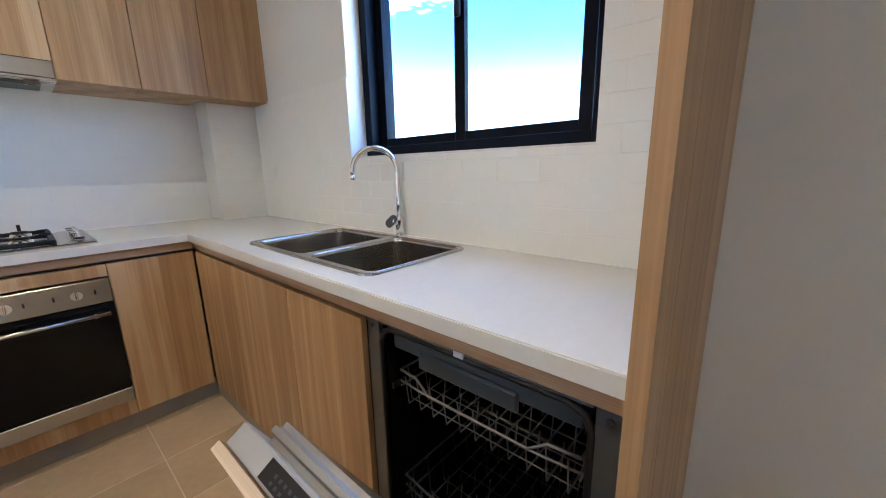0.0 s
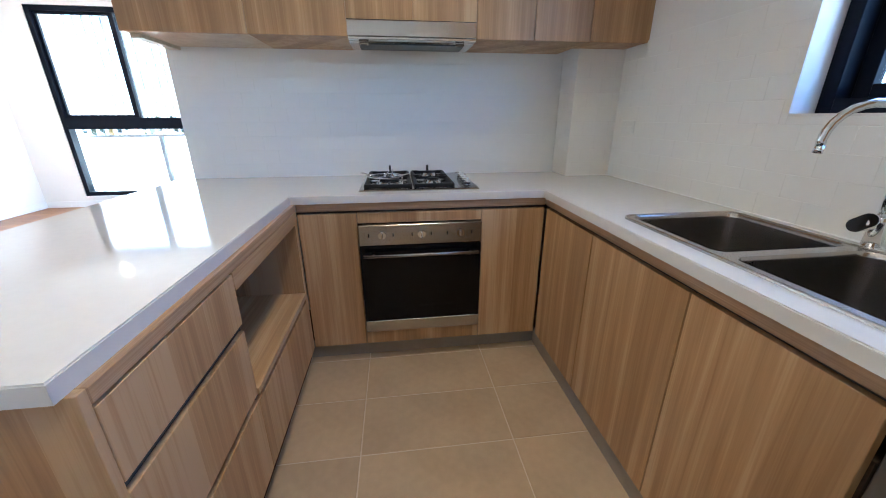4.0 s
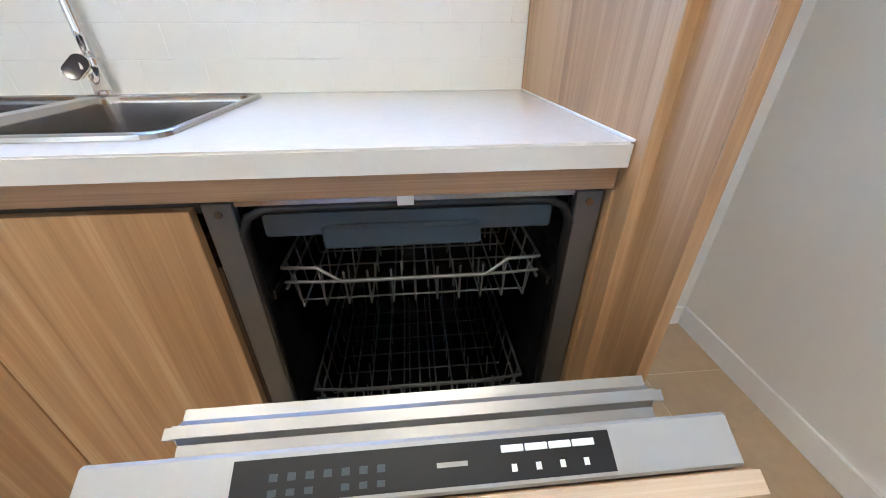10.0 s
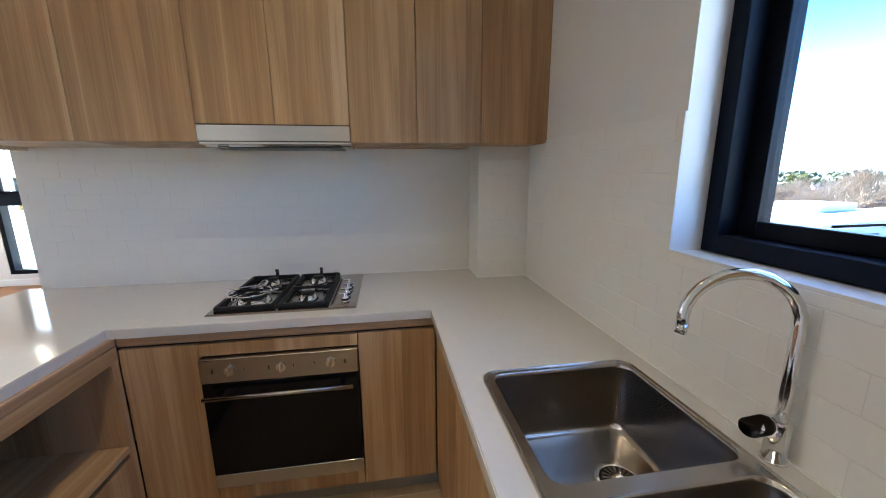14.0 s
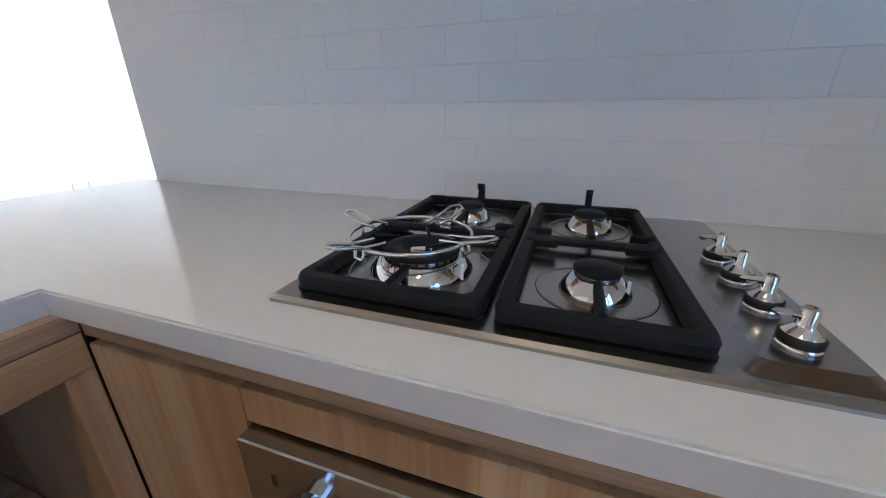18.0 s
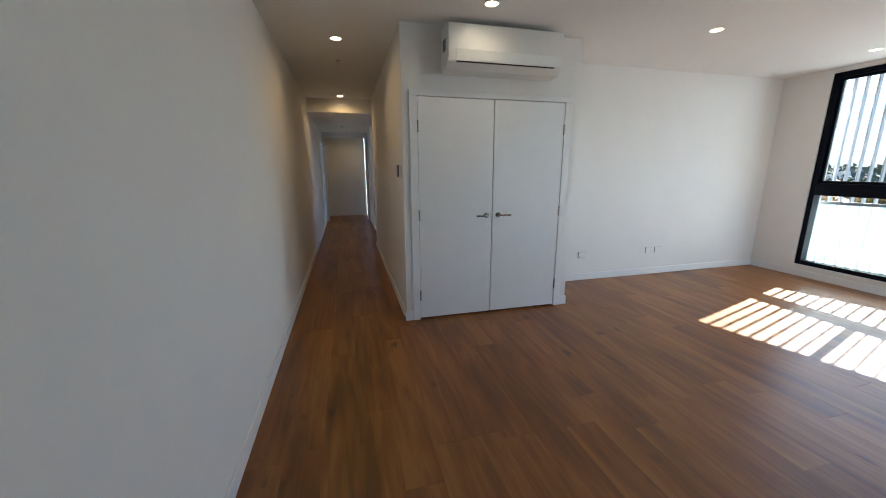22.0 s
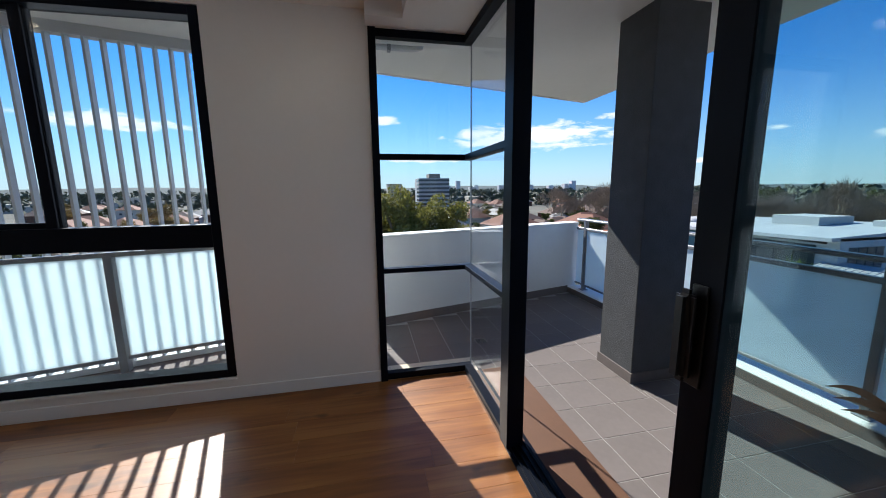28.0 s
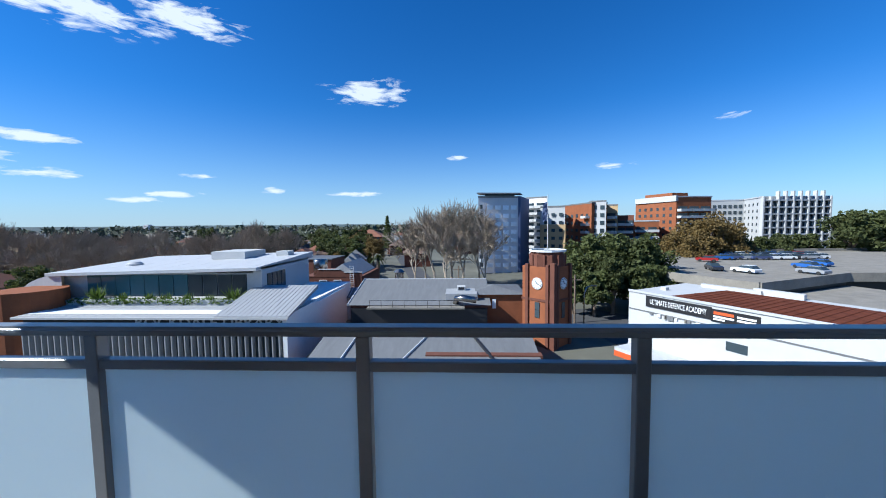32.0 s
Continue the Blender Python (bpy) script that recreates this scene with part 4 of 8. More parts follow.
for gx0, gx1, cx in ((-1.440, -1.206, -1.318), (-1.197, -0.998, -1.095)):
    bm = bmesh.new()
    rings = [[bm.verts.new(p) for p in ring(gx0 + i, gx1 - i, -0.328 + i, 0.150 - i, max(0.006, 0.016 - i * 0.5), z)]
             for i, z in ((0.001, 0.9105), (0.0, 0.922), (0.003, 0.928), (0.016, 0.9285), (0.0185, 0.926), (0.019, 0.9105))]
    for lo, hi in zip(rings, rings[1:] + rings[:1]):
        for i in range(len(lo)):
            j = (i + 1) % len(lo)
            bm.faces.new((lo[i], lo[j], hi[j], hi[i]))
    bmesh.ops.recalc_face_normals(bm, faces=bm.faces)
    tr = part("trivet", bm, BLACK_IRON, hob, "black cast-iron trivet")
    part("cross_bar", box(gx0 + 0.01, gx1 - 0.01, -0.087, -0.071, GZ - 0.016, GZ - 0.003, 0.004), BLACK_IRON, tr)
    for px, py, dx, dy, ln in ((cx, -0.312, 0, 1, 0.088), (cx, -0.073, 0, 1, 0.105), (gx0 + 0.012, -0.108, 1, 0, 0.042), (gx1 - 0.012, -0.108, -1, 0, 0.042),
                               (gx0 + 0.012, 0.122, 1, 0, 0.034), (gx1 - 0.012, 0.122, -1, 0, 0.034), (gx0 + 0.012, -0.055, 1, 0, 0.03), (gx1 - 0.012, -0.055, -1, 0, 0.03)):
        part("finger", box(min(px - 0.005, px + dx * ln - 0.005 * abs(dy)), max(px + 0.005, px + dx * ln + 0.005 * abs(dy)),
                           min(py - 0.005, py + dy * ln - 0.005 * abs(dx)), max(py + 0.005, py + dy * ln + 0.005 * abs(dx)), GZ - 0.012, GZ + 0.003, 0.003),
             BLACK_IRON, tr)
    for fx in (gx0 + 0.008, gx1 - 0.008):
        for fy in (-0.318, 0.139):
            part("foot", cyl((fx, fy, 0.9082), (fx, fy, 0.911), 0.007, n=10), BLACK_IRON, tr)
    hook = [(cx - 0.006, 0.118, GZ - 0.01), (cx - 0.006, 0.15, GZ - 0.01), (cx - 0.006, 0.15, GZ + 0.028), (cx - 0.006, 0.128, GZ + 0.034),
            (cx - 0.006, 0.124, GZ + 0.026), (cx - 0.006, 0.138, GZ + 0.016)]
    bm = bmesh.new()
    a = [bm.verts.new(p) for p in hook]
    c = [bm.verts.new((p[0] + 0.012, p[1], p[2])) for p in hook]
    bm.faces.new(a)
    bm.faces.new(c[::-1])
    for i in range(len(hook)):
        j = (i + 1) % len(hook)
        bm.faces.new((a[i], c[i], c[j], a[j]))
    bmesh.ops.recalc_face_normals(bm, faces=bm.faces)
    part("pan_stop", bm, BLACK_IRON, tr)
for ky in (-0.283, -0.212, -0.141, -0.070):
    k = part("knob", lathe([(0.0175, 0.0), (0.0175, 0.003), (0.0155, 0.004), (0.0155, 0.0135), (0.0145, 0.0145), (0.0085, 0.0205), (0.0075, 0.022), (0.0068, 0.0375), (0.0055, 0.0385), (0.005, 0.037), (0.0, 0.0365)],
                           (-0.930, ky, 0.9128), 24), CHROME, hob, "chrome cooktop knob", True)
    part("knob_skirt", lathe([(0.0165, 0.004), (0.0172, 0.005), (0.0172, 0.0125), (0.0155, 0.0138)], (-0.930, ky, 0.9128), 24), BLACK_PLASTIC, k, "black rubber skirt", True)
    part("lever", box(-0.957, -0.932, ky - 0.0035, ky + 0.0035, 0.9405, 0.9475, 0.0028), CHROME, k, "short chrome lever")
wok = thing("wok_ring", (-1.337, -0.205, 0.955), "chrome wire wok ring resting on the trivet", "wok ring")
WR, WZ = 0.084, 0.952
part("hoop", wire([(-1.337 + WR * math.cos(2 * math.pi * i / 40), -0.205 + WR * math.sin(2 * math.pi * i / 40), WZ) for i in range(40)], 0.0028, 8, closed=True),
     CHROME, wok, "", True)
for i, a0 in enumerate((165, 245, 348, 75)):
    a = radians(a0)
    c, s = math.cos(a), math.sin(a)

    def at(r, t, z):
        return (-1.337 + r * c - t * s, -0.205 + r * s + t * c, z)

    part("clip", wire([at(WR - 0.03, -0.012, WZ + 0.002), at(WR, -0.012, WZ + 0.004), at(WR + 0.035, -0.011, WZ + 0.012), at(WR + 0.044, 0.0, WZ + 0.014),
                       at(WR + 0.035, 0.011, WZ + 0.012), at(WR, 0.012, WZ + 0.004), at(WR - 0.03, 0.012, WZ + 0.002)], 0.0024, 8), CHROME, wok, "", True)
    part("leg", wire([at(WR, -0.009, WZ), at(WR + 0.002, -0.009, 0.938), at(WR + 0.002, 0.009, 0.938), at(WR, 0.009, WZ)], 0.0024, 8), CHROME, wok, "", True)
    part("spoke", wire([at(WR - 0.02, 0.004, WZ - 0.002), at(0.055, 0.012, WZ - 0.009), at(0.03, -0.01, WZ - 0.012)], 0.0026, 8), BLACK_IRON, wok, "", True)

# dishwasher with its door let down half way
dw = thing("dishwasher", (-0.28, -2.04, 0.1), "integrated dishwasher with its oak-faced door half open", "dishwasher")
DY0, DY1 = -2.355, -1.745
# Tub steel coloured near black for the shade inside the dishwasher.
TUB = material("shaded_tub_steel", (0.035, 0.035, 0.038), 0.22, 0.8, var=0.1)
SIDE = material("grey_metal_flange", (0.16, 0.155, 0.15), 0.38, 0.7, var=0.08)
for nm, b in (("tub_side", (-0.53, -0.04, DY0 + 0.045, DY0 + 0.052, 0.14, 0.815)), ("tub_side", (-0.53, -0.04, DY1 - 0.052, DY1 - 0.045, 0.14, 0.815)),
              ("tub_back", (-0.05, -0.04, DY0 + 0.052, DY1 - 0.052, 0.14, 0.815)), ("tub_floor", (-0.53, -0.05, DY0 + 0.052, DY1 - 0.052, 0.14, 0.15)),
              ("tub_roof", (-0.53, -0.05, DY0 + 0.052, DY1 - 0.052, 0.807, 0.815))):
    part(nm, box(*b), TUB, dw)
for a, b in ((DY0 + 0.002, DY0 + 0.046), (DY1 - 0.046, DY1 - 0.002)):
    fl = part("side_flange", box(-0.545, -0.5, a, b, 0.11, 0.818, 0.002), SIDE, dw, "grey metal side flange")
    part("bolt", cyl((-0.547, (a + b) / 2, 0.80), (-0.543, (a + b) / 2, 0.80), 0.006, n=12), STEEL, fl)
seal = []
for y, z in ((DY0 + 0.05, 0.2), (DY0 + 0.05, 0.765), (DY0 + 0.062, 0.792), (DY0 + 0.09, 0.805), (DY1 - 0.09, 0.805), (DY1 - 0.062, 0.792), (DY1 - 0.05, 0.765), (DY1 - 0.05, 0.2)):
    seal.append((-0.54, y, z))
part("door_seal", wire(seal, 0.008, 8), BLACK_PLASTIC, dw, "black rubber seal", True)
part("top_strip", box(-0.545, -0.50, DY0 + 0.05, DY1 - 0.05, 0.812, 0.82), STEEL_V, dw, "steel strip")
part("latch", box(-0.549, -0.53, -2.055, -2.03, 0.806, 0.822, 0.001), WHITE_PLASTIC, dw, "small white latch")
part("cutlery_tray", prism([(-0.52, DY0 + 0.07), (-0.07, DY0 + 0.07), (-0.07, DY1 - 0.07), (-0.52, DY1 - 0.07)], 0.745, 0.79, bevel=0.004), GREY_PLASTIC, dw, "blue-grey cutlery tray")
part("tray_front", prism([(-0.528, -2.165), (-0.515, -2.165), (-0.515, -1.905), (-0.528, -1.905)], 0.722, 0.765, bevel=0.005), GREY_PLASTIC, dw, "blue-grey tray grip")
WIRE = material("grey_coated_wire", (0.19, 0.18, 0.175), 0.4, 0.5, var=0.05)
# Basket wire again, darkened by colour for the shade low in the tub.
DWIRE = material("shaded_coated_wire", (0.045, 0.045, 0.048), 0.35, var=0.05)


def rack(z, h, drop, mat, label):
    a, b = DY0 + 0.075, DY1 - 0.075
    rk = part("rack", wire([(-0.09, a, z), (-0.085, (a + b) / 2, z), (-0.09, b, z)], 0.003, 6), mat, dw, label)
    m0, m1 = a + 0.12, b - 0.12
    for zz, r in ((z, 0.0033), (z - 0.03, 0.0028)):
        low = drop if zz == z else 0
        part("front_wire", wire([(-0.505, a, zz), (-0.51, a + 0.06, zz), (-0.512, m0 - 0.02, zz - low), (-0.512, m1 + 0.02, zz - low), (-0.51, b - 0.06, zz),
                                 (-0.505, b, zz)], r, 8), mat, rk, "", True)
    for yy in (a, b):
        for zz in (z, z - h * 0.5):
            part("side_wire", wire([(-0.505, yy, zz), (-0.09, yy, zz)], 0.0028, 6), mat, rk)
    for i in range(11):
        yy = a + (b - a) * (i + 0.5) / 11
        part("floor_wire", wire([(-0.51, yy, z - 0.01), (-0.50, yy, z - h), (-0.1, yy, z - h), (-0.09, yy, z)], 0.002, 6), mat, rk)
    for i in range(7):
        xx = -0.48 + 0.06 * i
        part("floor_wire", wire([(xx, a, z), (xx, a + 0.01, z - h), (xx, b - 0.01, z - h), (xx, b, z)], 0.002, 6), mat, rk)
    for i in range(6):
        for j in range(8):
            xx, yy = -0.46 + 0.065 * i, a + (b - a) * (j + 1) / 9
            part("tine", wire([(xx, yy, z - h), (xx + 0.008, yy, z - h + 0.06)], 0.0018, 5), mat, rk)
    return rk


rack(0.678, 0.09, 0.03, WIRE, "grey wire upper basket")
rack(0.36, 0.12, 0.0, DWIRE, "wire lower basket coloured dark for the shade round it")
part("spray_arm", box(-0.33, -0.27, DY0 + 0.12, DY1 - 0.12, 0.51, 0.525, 0.005), STEEL, dw, "steel spray arm")
for yy in (DY0 + 0.055, DY1 - 0.055):
    part("runner", box(-0.52, -0.08, yy - 0.004, yy + 0.004, 0.62, 0.64, 0.002), STEEL, dw, "basket runner")
LINER = material("pale_pressed_steel", (0.40, 0.39, 0.38), 0.36, 0.85, var=0.03)
SILVER = material("silver_grey_paint", (0.40, 0.395, 0.385), 0.4, 0.3, var=0.03)
HINGE = Vector((-0.55, 0.0, 0.115))
TURN = Matrix.Translation(HINGE) @ Matrix.Rotation(radians(-31), 4, "Y") @ Matrix.Translation(-HINGE)


def leaf(name, bm, mat, parent, label="", smooth=False):
    bmesh.ops.transform(bm, matrix=TURN, verts=bm.verts)
    return part(name, bm, mat, parent, label, smooth)


dd = leaf("door", box(-0.552, -0.505, DY0 + 0.002, DY1 - 0.008, 0.13, 0.775, 0.003), SILVER, dw, "silver-white dishwasher door")
oak_front = leaf("oak_front", box(-0.574, -0.554, DY0 - 0.003, DY1 + 0.003, 0.115, 0.779, 0.0015), OAK, dd, "oak front panel")
leaf("edge_band", box(-0.5735, -0.5545, DY0 - 0.0035, DY1 + 0.0035, 0.779, 0.781), PALE_Y, oak_front, "pale oak edge band")
leaf("inner_liner", box(-0.505, -0.462, DY0 + 0.042, DY1 - 0.055, 0.15, 0.762, 0.016, seg=3), LINER, dd, "pressed steel inner liner")
leaf("control_strip", box(-0.546, -0.512, -2.228, -1.886, 0.7742, 0.7765), BLACK_PLASTIC, dd, "glossy black control strip")
for i in range(4):
    leaf("button", box(-0.5235, -0.5175, -2.212 + i * 0.0225, -2.191 + i * 0.0225, 0.7762, 0.7782, 0.0006), WHITE_PLASTIC, dd, "white push button")
for i in range(7):
    leaf("marking", box(-0.530, -0.524, -1.925 - i * 0.0155, -1.918 - i * 0.0155, 0.7764, 0.7769), GREY_PLASTIC, dd)
    if i != 3:
        leaf("marking", box(-0.541, -0.536, -1.925 - i * 0.0155, -1.918 - i * 0.0155, 0.7764, 0.7769), GREY_PLASTIC, dd)
leaf("badge", box(-0.531, -0.527, -2.092, -2.064, 0.7764, 0.7769), LINER, dd, "small pale badge")
for i in range(4):
    leaf("marking", box(-0.539, -0.533, -2.204 + i * 0.0225, -2.199 + i * 0.0225, 0.7764, 0.7769), WHITE_PLASTIC, dd)
part("plinth", box(-0.52, -0.51, DY0, DY1, 0.0, 0.105), STEEL_V, dw, "grey plinth under the dishwasher")

# power point by the corner
gp = thing("power_point", (-0.006, -0.13, 1.18), "white double power point on the tiled wall", "power point", "power points")
part("plate", box(-0.012, -0.0045, -0.187, -0.073, 1.145, 1.215, 0.002), WHITE_PLASTIC, gp)
for yy in (-0.16, -0.10):
    part("socket", box(-0.0135, -0.0115, yy - 0.016, yy + 0.016, 1.155, 1.183, 0.001), WHITE_PLASTIC, gp)
    part("rocker", box(-0.0145, -0.0115, yy - 0.007, yy + 0.007, 1.192, 1.206, 0.001), WHITE_PLASTIC, gp)


# windows
def frame_y(parent, name, x0, x1, y0, y1, z0, z1, w, mat=DARK_FRAME, low=None):
    """Four bars round an opening in a wall that runs along y."""
    lo = low or w
    for b in ((x0, x1, y0, y0 + w, z0, z1), (x0, x1, y1 - w, y1, z0, z1), (x0, x1, y0 + w, y1 - w, z0, z0 + lo), (x0, x1, y0 + w, y1 - w, z1 - w, z1)):
        part(name, box(*b, bevel=0.002), mat, parent)


kw = thing("window_1", (0.17, -1.535, 1.245), "dark blue-black aluminium sliding window over the sink", "window", kind="structure")
y0, y1, z0, z1 = KW
frame_y(kw, "frame_bar", 0.085, 0.24, y0 + 0.002, y1 - 0.002, z0 + 0.006, z1 - 0.01, 0.045)
frame_y(kw, "sash_bar", 0.142, 0.168, -1.53, y1 - 0.047, z0 + 0.051, z1 - 0.055, 0.045, low=0.04)
frame_y(kw, "sash_bar", 0.108, 0.134, y0 + 0.05, -1.515, z0 + 0.051, z1 - 0.055, 0.047, low=0.035)
for a, b, x in ((-1.485, y1 - 0.092, 0.155), (y0 + 0.097, -1.562, 0.121)):
    g = part("pane", box(x - 0.003, x + 0.003, a, b, z0 + 0.086, z1 - 0.10), GLASS, kw)
    g.visible_shadow = False
part("latch", box(0.09, 0.108, -1.55, -1.525, 1.72, 1.86, 0.004), BLACK_PLASTIC, kw, "black window latch")
part("reveal", box(0.004, 0.085, y0, y1, z0 - 0.006, z0 + 0.004), TRIM, kw, "white painted sill lining")

# ---- living room ----
door = thing("door_1", (-5.62, -0.74, 0.0), "pair of flat white cupboard doors with steel lever handles", "door", kind="structure")
CY0, CYM, CY1 = -1.455, -0.742, -0.02
part("casing", box(-5.638, -5.612, CY0 - 0.075, CY0 - 0.004, 0.0, 2.05, 0.003), TRIM, door)
part("casing", box(-5.638, -5.612, CY1 + 0.004, CY1 + 0.075, 0.0, 2.05, 0.003), TRIM, door)
part("head_casing", box(-5.638, -5.612, CY0 - 0.075, CY1 + 0.075, 2.05, 2.10, 0.003), TRIM, door)
part("jamb", box(-5.72, -5.638, CY0 - 0.015, CY0 - 0.003, 0.0, 2.058), TRIM, door)
part("jamb", box(-5.72, -5.638, CY1 + 0.003, CY1 + 0.015, 0.0, 2.058), TRIM, door)
for a, b, hy, s in ((CY0, CYM - 0.0045, CYM - 0.058, -1), (CYM + 0.0045, CY1, CYM + 0.062, 1)):
    lf = part("leaf", box(-5.652, -5.616, a, b, 0.018, 2.045, 0.002), TRIM, door, "flat white painted leaf")
    part("rose", cyl((-5.616, hy, 1.0), (-5.607, hy, 1.0), 0.026, n=24), STEEL, lf, "round steel rose")
    part("lever", wire([(-5.608, hy, 1.0), (-5.572, hy, 1.0), (-5.566, hy + s * 0.012, 1.0), (-5.566, hy + s * 0.115, 1.0)], 0.0085, 10), STEEL, lf, "brushed steel lever", True)
    for hz in (0.25, 1.02, 1.8):
        yy = a if s < 0 else b
        part("hinge", cyl((-5.611, yy, hz - 0.05), (-5.611, yy, hz + 0.05), 0.006, n=10), STEEL, lf, "steel butt hinge")

# split air conditioner
ac = thing("air_conditioner", (-5.63, -0.71, 2.22), "white split-system air conditioner high on the wall", "air conditioner")
AY0, AY1 = -1.24, -0.205
prof = [(-5.629, 2.23), (-5.629, 2.575), (-5.425, 2.575), (-5.405, 2.56), (-5.402, 2.36), (-5.42, 2.29), (-5.47, 2.235)]
bm = bmesh.new()
a = [bm.verts.new((x, AY0, z)) for x, z in prof]
c = [bm.verts.new((x, AY1, z)) for x, z in prof]
bm.faces.new(a)
bm.faces.new(c[::-1])
for i in range(len(prof)):
    j = (i + 1) % len(prof)
    bm.faces.new((a[i], a[j], c[j], c[i]))
bmesh.ops.recalc_face_normals(bm, faces=bm.faces)
bmesh.ops.bevel(bm, geom=bm.edges[:], offset=0.006, segments=2, affect="EDGES")
part("body", bm, WHITE_PLASTIC, ac, "white plastic body")
flap = box(-5.4205, -5.4145, AY0 + 0.07, AY1 - 0.07, -0.004, 0.085, 0.002)
bmesh.ops.transform(flap, matrix=Matrix.Translation((0.0, 0, 2.297)) @ Matrix.Translation((-5.4175, 0, 0)) @ Matrix.Rotation(radians(12), 4, "Y") @ Matrix.Translation((5.4175, 0, 0)), verts=flap.verts)
part("louvre", flap, WHITE_PLASTIC, ac, "closed white louvre")
part("air_slot", box(-5.424, -5.4135, AY0 + 0.075, AY1 - 0.075, 2.283, 2.291), BLACK_PLASTIC, ac, "dark air slot")
part("side_vent", box(-5.56, -5.48, AY0 - 0.0015, AY0 + 0.002, 2.38, 2.47), GREY_PLASTIC, ac, "grey vent in the side")

# downlights
for k, (x, y) in enumerate(DOWNLIGHTS):
    z = CEIL_Z if x < -2.67 else LOW_Z
    dl = thing("downlight", (x, y, z), "round white recessed LED downlight, switched on", "downlight", "ceiling downlights")
    part("trim_ring", lathe([(0.047, -0.001), (0.056, -0.004), (0.058, -0.001), (0.058, 0.0)], (x, y, z), 28), WHITE_PLASTIC, dl, "", True)
    part("lamp", lathe([(0.0, -0.0015), (0.047, -0.0015), (0.047, -0.0005)], (x, y, z), 28), LAMP, dl, "glowing lamp face")
    lamp = new("downlight_lamp", bpy.data.lights.new("downlight_lamp", "SPOT"))
    lamp.data.energy, lamp.data.spot_size, lamp.data.spot_blend, lamp.data.color = (2.2 if x < -6 else 1.15 if x < -2.67 else 2.1), radians(118 if x > -2.67 else 164), 1.0, ((1.0, 0.62, 0.28) if x < -6 else (1.0, 0.84, 0.64))
    lamp.data.shadow_soft_size = 0.04
    lamp.matrix_world = look((x, y, z - 0.012), (x, y, 0))
dl = thing("downlight", (-13.55, -2.08, 2.39), "round white recessed LED downlight, switched on", "downlight", "ceiling downlights")
part("trim_ring", lathe([(0.047, -0.001), (0.056, -0.004), (0.058, -0.001), (0.058, 0.0)], (-13.55, -2.08, 2.39), 28), WHITE_PLASTIC, dl, "", True)
part("lamp", lathe([(0.0, -0.0015), (0.047, -0.0015), (0.047, -0.0005)], (-13.55, -2.08, 2.39), 28), LAMP, dl, "glowing lamp face")
lamp = new("downlight_lamp", bpy.data.lights.new("downlight_lamp", "SPOT"))
lamp.data.energy, lamp.data.spot_size, lamp.data.spot_blend, lamp.data.color = 0.7, radians(150), 0.8, (1.0, 0.62, 0.28)
lamp.matrix_world = look((-13.55, -2.08, 2.37), (-13.55, -2.08, 0))

spr = thing("sprinkler", (-4.07, 1.1, CEIL_Z), "small chrome fire sprinkler head on the ceiling", "sprinkler")
part("cover", lathe([(0.03, 0.0), (0.028, -0.006), (0.012, -0.008), (0.0, -0.008)], (-4.07, 1.1, CEIL_Z), 24), CHROME, spr, "", True)
part("stem", cyl((-4.07, 1.1, CEIL_Z - 0.008), (-4.07, 1.1, CEIL_Z - 0.035), 0.006, n=10), CHROME, spr)
part("deflector", cyl((-4.07, 1.1, CEIL_Z - 0.035), (-4.07, 1.1, CEIL_Z - 0.038), 0.016, n=12), CHROME, spr)
copy_thing(spr, pose(-6.9, -2.1, CEIL_Z))
smoke = thing("smoke_alarm", (-11.3, -2.08, 2.39), "round smoke alarm on the hallway ceiling", "smoke alarm")
part("body", lathe([(0.06, 0.0), (0.06, -0.02), (0.045, -0.045), (0.0, -0.05)], (-11.3, -2.08, 2.39), 24), WHITE_PLASTIC, smoke, "", True)
part("vent_band", lathe([(0.061, -0.012), (0.061, -0.02)], (-11.3, -2.08, 2.39), 24), GREY_PLASTIC, smoke)

for yy, n in ((0.82, 1), (1.87, 1), (2.02, 1)):
    g = thing("power_point", (LX + 0.006, yy, 0.34), "white power point low on the living room wall", "power point", "power points")
    part("plate", box(LX + 0.002, LX + 0.012, yy - 0.056, yy + 0.056, 0.303, 0.377, 0.002), WHITE_PLASTIC, g)
    # A grey rim paints the shadow round the plate.
    part("shadow_gap", box(LX + 0.0005, LX + 0.004, yy - 0.0595, yy + 0.058, 0.3015, 0.3785), GREY_PLASTIC, g, "grey rim painted for the shadow behind the plate")
    for q in (-0.028, 0.028):
        part("socket", box(LX + 0.012, LX + 0.014, yy + q - 0.014, yy + q + 0.014, 0.312, 0.342, 0.001), WHITE_PLASTIC, g)
        part("rocker", box(LX + 0.012, LX + 0.015, yy + q - 0.006, yy + q + 0.006, 0.352, 0.366, 0.001), WHITE_PLASTIC, g)
sw = thing("light_switch", (-5.87, -1.594, 1.42), "white light switch plate with a dark intercom beside it", "light switch")
part("plate", box(-5.84, -5.77, -1.599, -1.5905, 1.36, 1.475, 0.002), WHITE_PLASTIC, sw)
part("rocker", box(-5.815, -5.795, -1.602, -1.598, 1.395, 1.44, 0.001), WHITE_PLASTIC, sw)
part("thermostat", box(-5.97, -5.89, -1.604, -1.5905, 1.36, 1.475, 0.003), GREY_PLASTIC, sw, "dark wall controller")
ds = thing("door_stop", (LX + 0.0, 0.3, 0.17), "small steel door stop on the skirting wall", "door stop")
part("stem", cyl((LX + 0.001, 0.3, 0.17), (LX + 0.07, 0.3, 0.17), 0.007, n=12), STEEL, ds)
